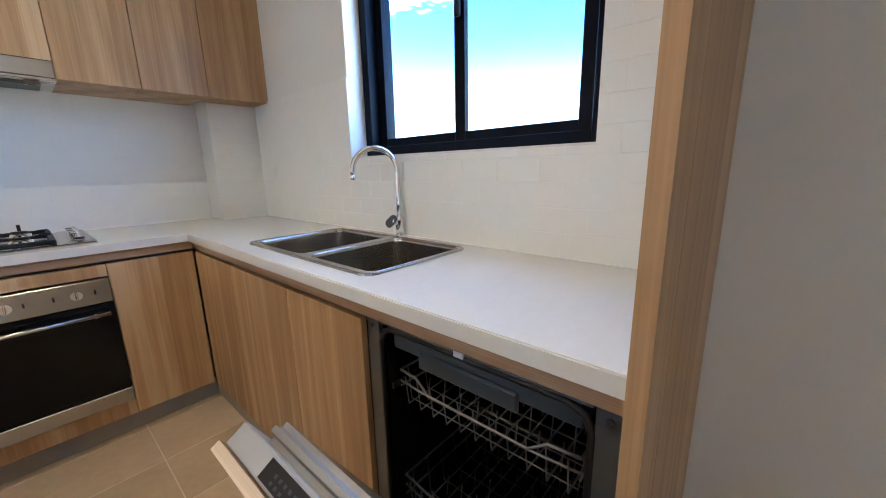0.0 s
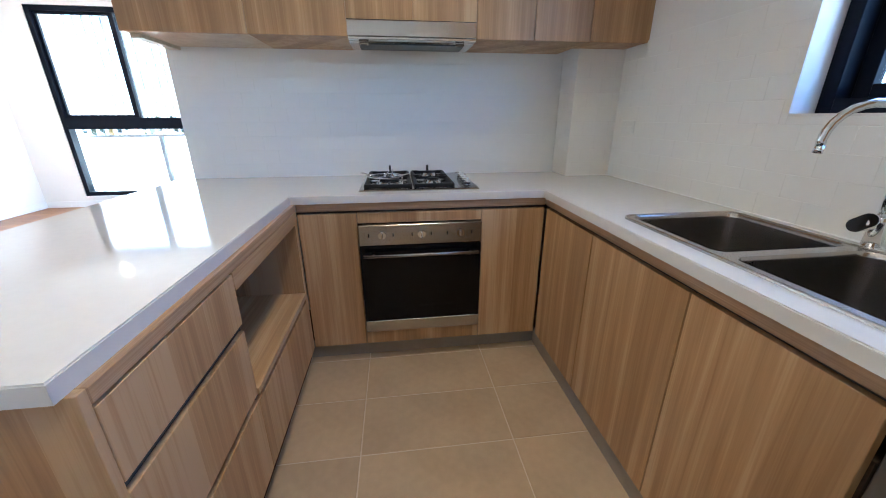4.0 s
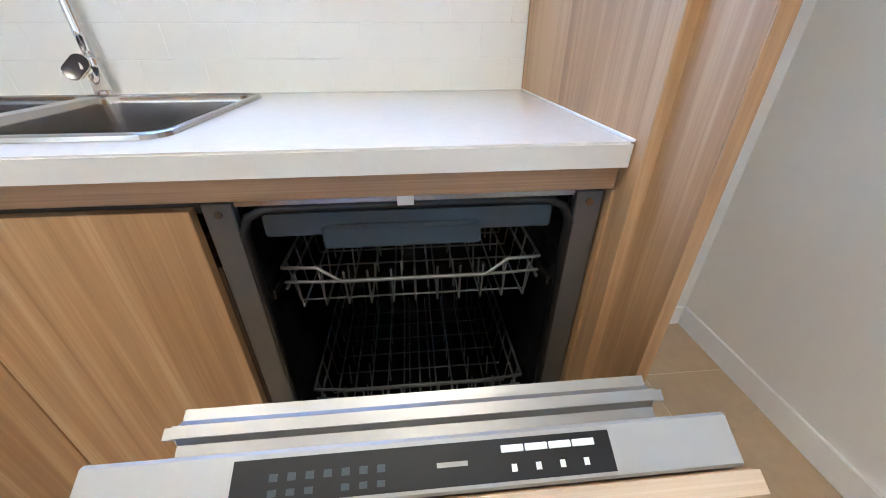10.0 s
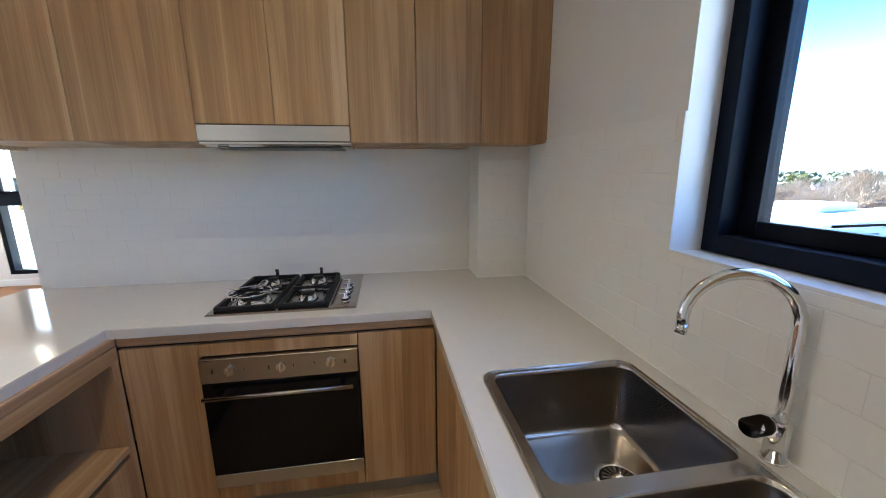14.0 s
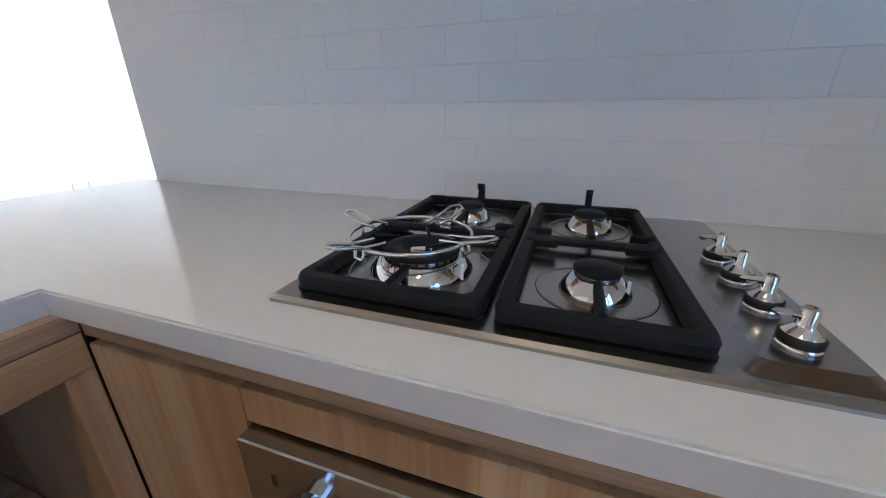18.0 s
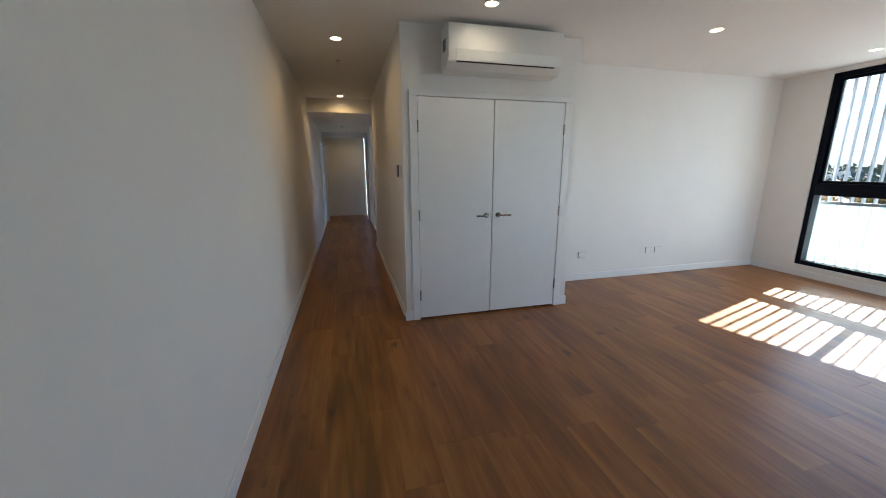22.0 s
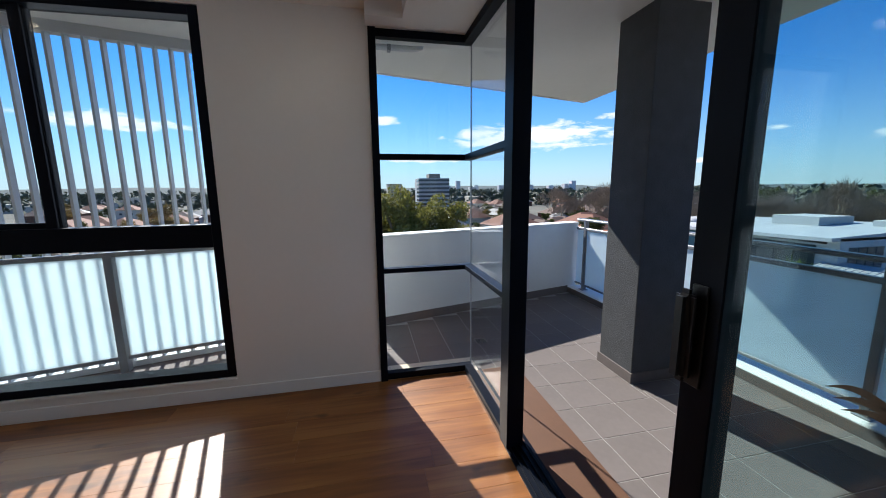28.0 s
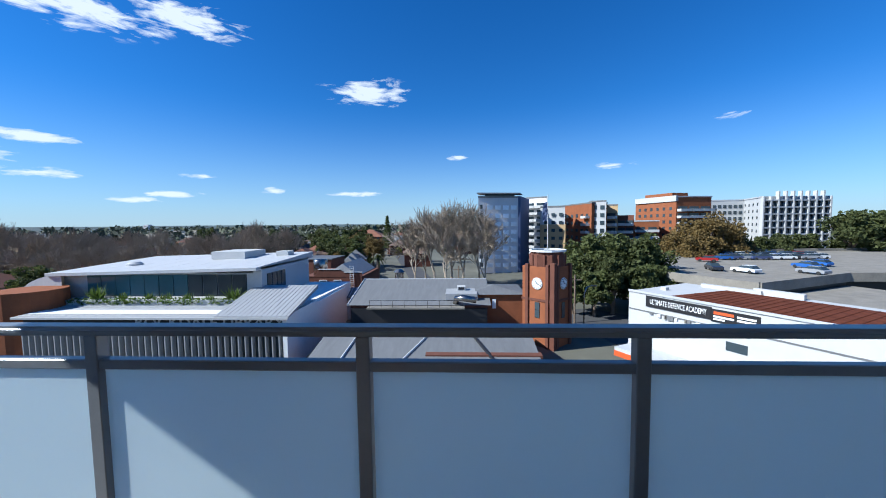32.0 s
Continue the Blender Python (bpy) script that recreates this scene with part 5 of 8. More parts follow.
part("buffer", cyl((LX + 0.07, 0.3, 0.17), (LX + 0.085, 0.3, 0.17), 0.012, n=14), BLACK_PLASTIC, ds)

# hallway door casings
for x0, x1, yw, s in ((-12.75, -11.9, -2.66, 1),):
    d = thing("door_2", ((x0 + x1) / 2, yw, 0), "white door casing of an open hallway doorway", "door frame", kind="structure")
    ya, yb = sorted((yw, yw + s * 0.016))
    part("casing", box(x0 - 0.07, x0, ya, yb, 0, 2.06, 0.003), TRIM, d)
    part("casing", box(x1, x1 + 0.07, ya, yb, 0, 2.06, 0.003), TRIM, d)
    part("head_casing", box(x0 - 0.07, x1 + 0.07, ya, yb, 2.06, 2.13, 0.003), TRIM, d)

# living window
def frame_x(parent, name, y0, y1, x0, x1, z0, z1, w, mat=DARK_FRAME, low=None):
    """Four bars round an opening in a wall that runs along x."""
    lo = low or w
    for b in ((x0, x0 + w, y0, y1, z0, z1), (x1 - w, x1, y0, y1, z0, z1), (x0 + w, x1 - w, y0, y1, z0, z0 + lo), (x0 + w, x1 - w, y0, y1, z1 - w, z1)):
        part(name, box(*b, bevel=0.002), mat, parent)


x0, x1, z0, z1 = LW
lw = thing("window_2", (-4.83, LY + 0.1, 0.15), "tall black aluminium living window with an upper sliding pair", "window", kind="structure")
frame_x(lw, "frame_bar", LY + 0.005, LY + 0.12, x0 + 0.005, x1 - 0.005, z0 + 0.01, z1 - 0.005, 0.055)
part("transom", box(x0 + 0.06, x1 - 0.06, LY + 0.003, LY + 0.12, 1.085, 1.235, 0.002), DARK_FRAME, lw, "wide black transom")
part("mullion", box(-4.86, -4.80, LY + 0.03, LY + 0.11, 1.235, z1 - 0.06, 0.002), DARK_FRAME, lw)
frame_x(lw, "sash_bar", LY + 0.04, LY + 0.07, x0 + 0.06, -4.80, 1.235, z1 - 0.06, 0.035)
for a, b, c, d in ((x0 + 0.095, -4.86, 1.27, z1 - 0.095), (-4.80, x1 - 0.06, 1.235, z1 - 0.06), (x0 + 0.06, x1 - 0.06, z0 + 0.065, 1.085)):
    g = part("pane", box(a, b, LY + 0.053, LY + 0.059, c, d), GLASS, lw)
    g.visible_shadow = False
part("sill", box(x0, x1, LY - 0.012, LY + 0.005, z0 - 0.012, z0 + 0.01, 0.003), TRIM, lw, "white painted sill edge")

# corner glazing and balcony door
BAR_JOINT = material("grey_silicone", (0.30, 0.33, 0.35), 0.4, var=0.05)
nw = thing("window_3", (-2.5, LY, 0), "black-framed fixed corner window down to the floor", "window", kind="structure")
x0, x1, z0, z1 = NW
part("frame_bar", box(x0, x0 + 0.05, LY - 0.02, LY + 0.08, 0.0, z1, 0.002), DARK_FRAME, nw)
for za, zb in ((0.0, 0.05), (0.84, 0.875), (1.66, 1.70), (z1 - 0.05, z1)):
    part("rail_bar", box(x0 + 0.05, DX + 0.045, LY + 0.0, LY + 0.06, za, zb, 0.002), DARK_FRAME, nw)
    part("rail_bar", box(DX - 0.02, DX + 0.045, 2.96, LY, za, zb, 0.002), DARK_FRAME, nw)
for a, b in ((0.05, 0.84), (0.875, 1.66), (1.70, z1 - 0.05)):
    g = part("pane", box(x0 + 0.05, DX + 0.036, LY + 0.03, LY + 0.038, a, b), GLASS, nw)
    g.visible_shadow = False
    g = part("pane", box(DX + 0.037, DX + 0.045, 2.96, LY + 0.038, a, b), GLASS, nw)
    g.visible_shadow = False
    part("corner_joint", box(DX + 0.0365, DX + 0.046, LY + 0.0385, LY + 0.045, a, b), BAR_JOINT, nw, "pale silicone joint of the glass corner")
dr2 = thing("door_3", (DX, 1.8, 0), "black aluminium sliding glass balcony door, pushed open", "door", kind="structure")
part("post", box(DX - 0.035, DX + 0.062, 2.85, 2.96, 0.0, z1, 0.002), DARK_FRAME, dr2, "black door post")
part("post", box(DX - 0.035, DX + 0.10, 0.425, 0.48, 0.0, z1, 0.002), DARK_FRAME, dr2, "black door post")
part("head_track", box(DX - 0.035, DX + 0.10, 0.48, 2.885, z1 - 0.055, z1, 0.002), DARK_FRAME, dr2)
part("floor_track", box(DX - 0.035, DX + 0.10, 0.48, 2.885, -0.012, 0.012, 0.002), DARK_FRAME, dr2, "black floor track")
for xx in (DX - 0.012, DX + 0.018, DX + 0.048, DX + 0.078):
    part("track_fin", box(xx - 0.002, xx + 0.002, 0.48, 2.885, 0.012, 0.022), DARK_FRAME, dr2)
for xx, a, b in ((DX - 0.005, 0.62, 1.82), (DX + 0.05, 0.48, 1.845)):
    sash = part("door_panel", box(xx - 0.018, xx + 0.018, b - 0.085, b, 0.022, z1 - 0.055, 0.003), DARK_FRAME, dr2, "black glazed sliding panel")
    part("stile", box(xx - 0.018, xx + 0.018, a, a + 0.06, 0.022, z1 - 0.055, 0.002), DARK_FRAME, sash)
    part("bottom_rail", box(xx - 0.018, xx + 0.018, a + 0.06, b - 0.085, 0.022, 0.11, 0.002), DARK_FRAME, sash)
    part("top_rail", box(xx - 0.018, xx + 0.018, a + 0.06, b - 0.085, z1 - 0.13, z1 - 0.055, 0.002), DARK_FRAME, sash)
    g = part("pane", box(xx - 0.004, xx + 0.004, a + 0.06, b - 0.085, 0.11, z1 - 0.13), DOOR_GLASS, sash)
    g.visible_shadow = False
    if xx < DX:
        hb = box(xx - 0.024, xx - 0.018, 1.765, 1.805, 0.99, 1.23, 0.002)
        pull = part("handle", hb, BLACK_PLASTIC, sash, "black pull handle")
        part("grip", box(xx - 0.062, xx - 0.024, 1.775, 1.825, 1.0, 1.22, 0.016, seg=3), BLACK_PLASTIC, pull, "rounded black grip")
        part("lock_cylinder", cyl((xx - 0.024, 1.782, 1.10), (xx - 0.03, 1.782, 1.10), 0.009, n=14), STEEL, pull, "small steel lock cylinder")
        WAVE = material("wave_sticker", (0.20, 0.17, 0.12), 0.5, var=0.25, scale=30)
        for k in range(3):
            bm = bmesh.new()
            yc, zc = 1.487 - 0.128 * k, 1.115 - 0.004 * k
            for r in range(3):
                top, bot = [], []
                for i in range(13):
                    u = i / 12
                    yy = yc + 0.07 - 0.012 * r - 0.13 * u
                    zz = zc + 0.011 * math.sin(u * 2 * math.pi * 0.9) + 0.012 * u - 0.014 * r
                    th = 0.0062 * math.sin(math.pi * u)
                    top.append(bm.verts.new((xx - 0.0055, yy, zz + th + 0.0004)))
                    bot.append(bm.verts.new((xx - 0.0055, yy, zz - th - 0.0004)))
                for i in range(12):
                    bm.faces.new((bot[i], bot[i + 1], top[i + 1], top[i]))
            part("wave_decal", bm, WAVE, sash, "brown wave sticker on the glass")

# ---- balcony ----
BZ = -0.02
CONC = material("white_render", (0.78, 0.78, 0.76), 0.6, var=0.04, scale=2, bump=0.15, bscale=200)
SOFFIT = material("white_soffit", (0.74, 0.73, 0.70), 0.7, var=0.03, scale=2, bump=0.1, bscale=150)
COLUMN = material("charcoal_texture_paint", (0.062, 0.066, 0.073), 0.85, var=0.16, scale=9, bump=1.0, bscale=110)
SLATE = material("dark_grey_floor_tile", (0.158, 0.138, 0.133), 0.65, var=0.14, scale=3, spec=0.1, rand=0.3, bump=0.08, bscale=60, rvar=0.08)
SLATE_GROUT = material("grey_grout", (0.33, 0.315, 0.30), 0.85, var=0.1)
RAIL = material("grey_powder_coat", (0.22, 0.232, 0.25), 0.34, 0.2, var=0.06)
BAR = material("pale_grey_bar", (0.50, 0.52, 0.54), 0.45, var=0.05)


def frosted(name, colour):
    m = bpy.data.materials.new(name)
    m.use_nodes = True
    n, l = m.node_tree.nodes, m.node_tree.links
    out = n["Material Output"]
    n.remove(n["Principled BSDF"])
    d, t, g = n.new("ShaderNodeBsdfDiffuse"), n.new("ShaderNodeBsdfTranslucent"), n.new("ShaderNodeBsdfGlossy")
    for s in (d, t):
        s.inputs["Color"].default_value = (*colour, 1)
    g.inputs["Roughness"].default_value = 0.25
    m1, m2 = n.new("ShaderNodeMixShader"), n.new("ShaderNodeMixShader")
    m1.inputs[0].default_value = 0.62
    l.new(d.outputs[0], m1.inputs[1])
    l.new(t.outputs[0], m1.inputs[2])
    l.new(sheen(m, 0.03, 0.4), m2.inputs[0])
    l.new(m1.outputs[0], m2.inputs[1])
    l.new(g.outputs[0], m2.inputs[2])
    l.new(m2.outputs[0], out.inputs[0])
    return m


FROST = frosted("frosted_glass", (0.88, 0.975, 1.0))
SL = 0.2735                       # slope of the building's slanting front


def front(x, off=0.0):
    """y of the slanting front line at x."""
    return 5.757 + SL * x + off


structure("balcony_slab", prism([(-2.1, 0.42), (0.16, 0.42), (0.16, front(0.16, 0.2)), (-6.6, front(-6.6, 0.2)), (-6.6, 4.04), (-2.1, 4.04)], -0.3, BZ - 0.012),
          SLATE_GROUT, "concrete balcony slab", "floor")
structure("balcony_soffit", prism([(-2.08, 0.42), (0.2, 0.42), (0.2, front(0.2, 0.24)), (-6.6, front(-6.6, 0.24)), (-6.6, 4.04), (-2.08, 4.04)], 2.66, 2.95),
          SOFFIT, "white soffit of the balcony above", "ceiling")
structure("soffit_edge", prism([(-6.6, front(-6.6, 0.21)), (0.17, front(0.17, 0.21)), (0.17, front(0.17, 0.24)), (-6.6, front(-6.6, 0.24))], 2.65, 2.66), SOFFIT, "drip edge of the soffit", "trim")
structure("balcony_threshold", box(-2.1, -2.08, 0.48, 3.8, BZ - 0.01, 0.0), DARK_FRAME, "door threshold", "trim")
structure("parapet", prism([(-2.93, front(-2.93)), (0.0, front(0.0)), (0.0, front(0.0, 0.2)), (-2.88, front(-2.88, 0.2)), (-2.93, front(-2.93, 0.15))], BZ, 0.955),
                CONC, "white rendered parapet wall along the slanting front", "parapet")
structure("parapet_cap", prism([(-2.94, front(-2.94, -0.012)), (0.01, front(0.01, -0.012)), (0.01, front(0.01, 0.212)), (-2.89, front(-2.89, 0.212))], 0.955, 0.975, bevel=0.004),
          CONC, "white parapet capping", "parapet")
structure("parapet_skirting", prism([(-2.93, front(-2.93, -0.012)), (-0.16, front(-0.16, -0.012)), (-0.16, front(-0.16)), (-2.93, front(-2.93))], BZ, 0.075), SLATE,
          "dark tile skirting along the parapet", "skirting")
structure("kerb", box(-0.15, 0.13, 0.42, front(0.0), BZ - 0.01, 0.06, 0.004), CONC, "white painted balcony kerb", "kerb")
structure("kerb_skirting", box(-0.162, -0.15, 0.42, front(-0.16), BZ, 0.052), SLATE, "dark tile skirting along the kerb", "skirting")
col = structure("balcony_column", box(-1.035, -0.63, 3.345, 3.725, BZ, 2.66, 0.004), COLUMN, "charcoal textured concrete column", "column")
for b in ((-1.047, -1.035, 3.333, 3.737), (-0.63, -0.618, 3.333, 3.737), (-1.035, -0.63, 3.333, 3.345), (-1.035, -0.63, 3.725, 3.737)):
    structure("column_skirting", box(*b, BZ, 0.06), SLATE, "dark tile skirting round the column", "skirting")
structure("wall_outside", box(-2.1, 0.26, 0.42, 0.45, -0.3, 2.66), CONC, "white outside wall of the kitchen", "wall")

rail_t = thing("balustrade", (0, 3.0, 0.06), "grey metal balustrade with frosted glass panels", "balustrade")
YA, YB = 0.47, 5.70
part("top_rail", box(-0.075, 0.0, YA, YB, 1.006, 1.04, 0.012, seg=3), RAIL, rail_t, "grey top rail")
part("middle_rail", box(-0.06, -0.02, YA, YB, 0.882, 0.918, 0.004), RAIL, rail_t, "grey middle rail")
part("bottom_rail", box(-0.055, -0.025, YA, YB, 0.115, 0.14, 0.003), RAIL, rail_t, "grey bottom rail")
POSTS = [0.65, 1.63, 2.567, 3.548, 4.52, 5.5]
for y in POSTS:
    p = part("post", box(-0.065, -0.017, y - 0.024, y + 0.024, 0.064, 1.0065, 0.003), RAIL, rail_t, "square grey post")
    part("foot_plate", box(-0.085, 0.0, y - 0.045, y + 0.045, 0.0605, 0.07, 0.002), RAIL, p)
for a, b in zip([YA - 0.02] + POSTS, POSTS + [YB + 0.02]):
    if b - a > 0.12:
        part("glass_panel", box(-0.044, -0.034, a + 0.03, b - 0.03, 0.14, 0.882), FROST, rail_t, "frosted glass panel")

# barred screen and glass in front of the living window
scr = thing("window_screen", (-4.9, front(-4.9), 0.0), "pale vertical bars and frosted balustrade outside the living window", "screen")
BS = 0.1


def slant(x0, x1, o0, o1, z0, z1, bm=None):
    return prism([(x0, front(x0, o0)), (x1, front(x1, o0)), (x1, front(x1, o1)), (x0, front(x0, o1))], z0, z1, bm)


part("head_rail", slant(-6.6, -3.38, 0.06, 0.14, 2.58, 2.66), BAR, scr, "pale head rail")
part("foot_rail", slant(-6.6, -3.38, 0.07, 0.13, 0.0, 0.05), BAR, scr)
for i in range(32):
    x = -6.52 + i * 0.1
    part("bar", slant(x - 0.008, x + 0.008, BS - 0.025, BS + 0.025, 0.05, 2.58), BAR, scr)
part("guard_top_rail", slant(-6.6, -2.95, -0.02, 0.03, 0.955, 0.99), RAIL, scr)
part("guard_foot_rail", slant(-6.6, -2.95, -0.01, 0.02, 0.10, 0.13), RAIL, scr)
gp = [-6.3, -4.95, -3.6]
for x in gp:
    part("guard_post", slant(x, x + 0.05, -0.03, 0.03, 0.0, 0.96), RAIL, scr)
for a, b in zip(gp, gp[1:] + [-2.98]):
    part("guard_glass", slant(a + 0.06, b - 0.01, 0.0, 0.01, 0.13, 0.955), FROST, scr, "frosted glass panel")
structure("window_ledge", prism([(-6.6, 4.04), (-2.95, 4.04), (-2.95, front(-2.95, 0.2)), (-6.6, front(-6.6, 0.2))], -0.02, -0.006), SLATE, "dark ledge outside the living window", "floor")

drain = thing("floor_drain", (-1.9, 4.35, BZ), "square grey floor drain in the balcony tiles", "drain")
part("frame", box(-1.96, -1.84, 4.29, 4.41, BZ - 0.002, BZ + 0.002), STEEL, drain)
for i in range(6):
    part("slot", box(-1.945, -1.855, 4.303 + i * 0.017, 4.31 + i * 0.017, BZ + 0.002, BZ + 0.0035), BLACK_PLASTIC, drain)
pipe = thing("soffit_pipe", (-2.75, 4.4, 2.6), "grey pipe clipped under the soffit", "pipe")
part("run", wire([(-2.95, 4.35, 2.60), (-2.5, 4.35, 2.60), (-2.44, 4.35, 2.615), (-2.43, 4.35, 2.66)], 0.024, 12), BAR, pipe, "", True)
part("clip", box(-2.72, -2.69, 4.32, 4.38, 2.57, 2.66, 0.002), RAIL, pipe)

# ---- the town below ----
GZ0 = -15.0
rng = random.Random(7)
ASPHALT = material("asphalt", (0.055, 0.055, 0.057), 0.9, var=0.2, scale=0.3, bump=0.2, bscale=20)
LAND = material("suburban_ground", (0.10, 0.098, 0.075), 0.95, var=0.45, scale=0.03, detail=8)
BRICK = material("orange_brick", (0.25, 0.088, 0.04), 0.9, spec=0.2, var=0.16, scale=0.8, bump=0.2, bscale=12, rand=0.1)
BRICK_D = material("dark_red_brick", (0.125, 0.045, 0.027), 0.9, var=0.2, scale=1.2, bump=0.2, bscale=12)
TERRA = material("terracotta_roof", (0.22, 0.09, 0.052), 0.85, var=0.2, scale=0.6, rand=0.5, bump=0.5, bscale=4)
GREY_ROOF = material("grey_metal_roof", (0.145, 0.148, 0.15), 0.65, var=0.25, scale=0.4, rand=0.4, stretch=(1, 6, 1))
RUST = material("rusty_metal_roof", (0.115, 0.034, 0.017), 0.9, spec=0.12, var=0.4, scale=0.5, stretch=(1, 5, 1))
WHITE_ROOF = material("white_metal_roof", (0.45, 0.455, 0.46), 0.6, var=0.07, scale=0.5, stretch=(1, 6, 1))
PALE_ROOF = material("pale_grey_ribbed_roof", (0.32, 0.325, 0.33), 0.65, var=0.12, scale=0.7, stretch=(1, 9, 1))
WHITE_WALL = material("white_rendered_wall", (0.46, 0.46, 0.455), 0.85, var=0.06, scale=0.3, rand=0.1)
CREAM = material("cream_wall", (0.60, 0.53, 0.43), 0.85, var=0.12, scale=0.3, rand=0.5)
BROWN_ROOF = material("brown_tile_roof", (0.13, 0.082, 0.062), 0.85, var=0.25, scale=0.6, rand=0.6, bump=0.5, bscale=4)
LILAC = material("lilac_grey_wall", (0.66, 0.63, 0.62), 0.8, var=0.06, scale=0.2)
NAVY = material("navy_wall", (0.06, 0.085, 0.17), 0.7, var=0.08, scale=0.2)
TAN = material("tan_wall", (0.42, 0.29, 0.15), 0.8, var=0.08, scale=0.2)
CONCRETE = material("bare_concrete", (0.225, 0.205, 0.172), 0.9, var=0.22, scale=0.5, bump=0.2, bscale=10)
FAR_GLASS = material("dark_far_glass", (0.035, 0.05, 0.06), 0.12, var=0.3, scale=0.5, rand=0.8)
TEAL_GLASS = material("teal_far_glass", (0.05, 0.12, 0.15), 0.1, var=0.25, scale=0.3, rand=0.8)
PALE_BLIND = material("pale_window_blinds", (0.86, 0.88, 0.90), 0.3, var=0.3, scale=0.4, rand=0.7)
CLOCK_FACE = material("clock_face", (0.75, 0.78, 0.80), 0.5, var=0.05)
BARK = material("grey_brown_bark", (0.17, 0.125, 0.09), 0.95, var=0.25, scale=1.5, bump=0.5, bscale=9)
CHARCOAL = material("charcoal_wall", (0.10, 0.105, 0.115), 0.7, var=0.08, scale=0.2)
TWIG = material("bare_twigs", (0.36, 0.295, 0.225), 0.95, var=0.2, scale=0.8)
LEAF = material("dark_green_leaves", (0.08, 0.095, 0.027), 0.8, var=0.5, scale=0.9, rand=0.5)
LEAF_Y = material("olive_green_leaves", (0.20, 0.185, 0.035), 0.8, var=0.45, scale=0.9)
LEAF_T = material("fresh_green_leaves", (0.09, 0.14, 0.025), 0.7, var=0.45, scale=1.2)
LEAF_B = material("bronze_leaves", (0.19, 0.13, 0.042), 0.8, var=0.45, scale=0.9)
# Far leaves, with the haze of distance put into their grey-green.
LEAF_FAR = material("hazed_far_leaves", (0.06, 0.072, 0.042), 0.9, var=0.5, scale=0.05)


def translucent(m, amount):
    """Lets some light through thin leaves."""
    n, l = m.node_tree.nodes, m.node_tree.links
    b, tr, mx = n["Principled BSDF"], n.new("ShaderNodeBsdfTranslucent"), n.new("ShaderNodeMixShader")
    l.new(b.inputs["Base Color"].links[0].from_socket, tr.inputs["Color"])
    mx.inputs[0].default_value = amount
    l.new(b.outputs[0], mx.inputs[1])
    l.new(tr.outputs[0], mx.inputs[2])
    l.new(mx.outputs[0], n["Material Output"].inputs["Surface"])


for leaf_mat in (LEAF, LEAF_Y, LEAF_T, LEAF_B):
    translucent(leaf_mat, 0.38)
# Black of the sign boards, also painted where deep shade lies.
SIGN_SHADE_BLACK = material("black_sign_and_shade", (0.012, 0.012, 0.014), 0.5, var=0.1)
SIGN_WHITE = material("white_sign_letters", (0.8, 0.8, 0.8), 0.5, var=0.02)
RED_PAINT = material("orange_red_paint", (0.55, 0.09, 0.02), 0.5, var=0.08)

bm = bmesh.new()
bmesh.ops.create_grid(bm, x_segments=24, y_segments=24, size=4500)
for v in bm.verts:
    v.co.z = GZ0
structure("ground", bm, LAND, "suburban ground that reaches the horizon", "ground")
structure("road", prism([(22, -26), (62, -14), (64, 8), (500, 112), (500, 106), (68, 2), (68, -22), (30, -60), (18, -60)][::-1], GZ0, GZ0 + 0.06), ASPHALT, "grey asphalt street between the shops", "road")


def shared(name, me, parent, m, label=""):
    ob = new(name, me)
    ob.parent = parent
    ob.matrix_basis = Matrix.Translation(-BASE[parent]) @ m
    BASE[ob] = BASE[parent]
    if label:
        ob["label"] = label
    return ob


def mesh_of(name, bm, mat):
    me = bpy.data.meshes.new(name)
    bm.to_mesh(me)
    bm.free()
    me.materials.append(mat)
    return me


WIN = {k: mesh_of("window", box(-0.08, 0.08, -0.5, 0.5, -0.5, 0.5), m) for k, m in (("d", FAR_GLASS), ("t", TEAL_GLASS), ("w", PALE_BLIND))}
SLABM = mesh_of("balcony", box(-0.5, 0.5, -0.5, 0.5, -0.5, 0.5), WHITE_WALL)


def facade(parent, x, ys, z0, step, floors, w, h, kind="d", balcony=0.0, bal_cols=(), skip=()):
    """Windows, and here and there balconies, on the side of a block that faces the flat."""
    for f in range(floors):
        for k, y in enumerate(ys):
            if (f, k) in skip:
                continue
            z = z0 + f * step
            shared("window", WIN[kind], parent, Matrix.Translation((x, y, z)) @ Matrix.Diagonal((1, w, h, 1)))
            if k in bal_cols:
                shared("balcony", SLABM, parent, Matrix.Translation((x - balcony / 2, y, z - h * 0.62)) @ Matrix.Diagonal((balcony, w * 1.5, 0.9, 1)), "white balcony front")


def side_facade(parent, y, xs, z0, step, floors, w, h, kind="d"):
    for f in range(floors):
        for x in xs:
            shared("window", WIN[kind], parent, Matrix.Translation((x, y, z0 + f * step)) @ Matrix.Rotation(radians(90), 4, "Z") @ Matrix.Diagonal((1, w, h, 1)))


def block(name, x0, x1, y0, y1, z1, mat, label, rim=0.6, z0=GZ0):
    b = thing(name, ((x0 + x1) / 2, (y0 + y1) / 2, z0), label, "building")
    part("wall", box(x0, x1, y0, y1, z0, z1), mat, b)
    part("roof", box(x0 - rim, x1 + rim, y0 - rim, y1 + rim, z1, z1 + 0.5), WHITE_ROOF if rim > 0.3 else GREY_ROOF, b)
    return b


def cols(a, b, n):
    return [a + (b - a) * (i + 0.5) / n for i in range(n)]


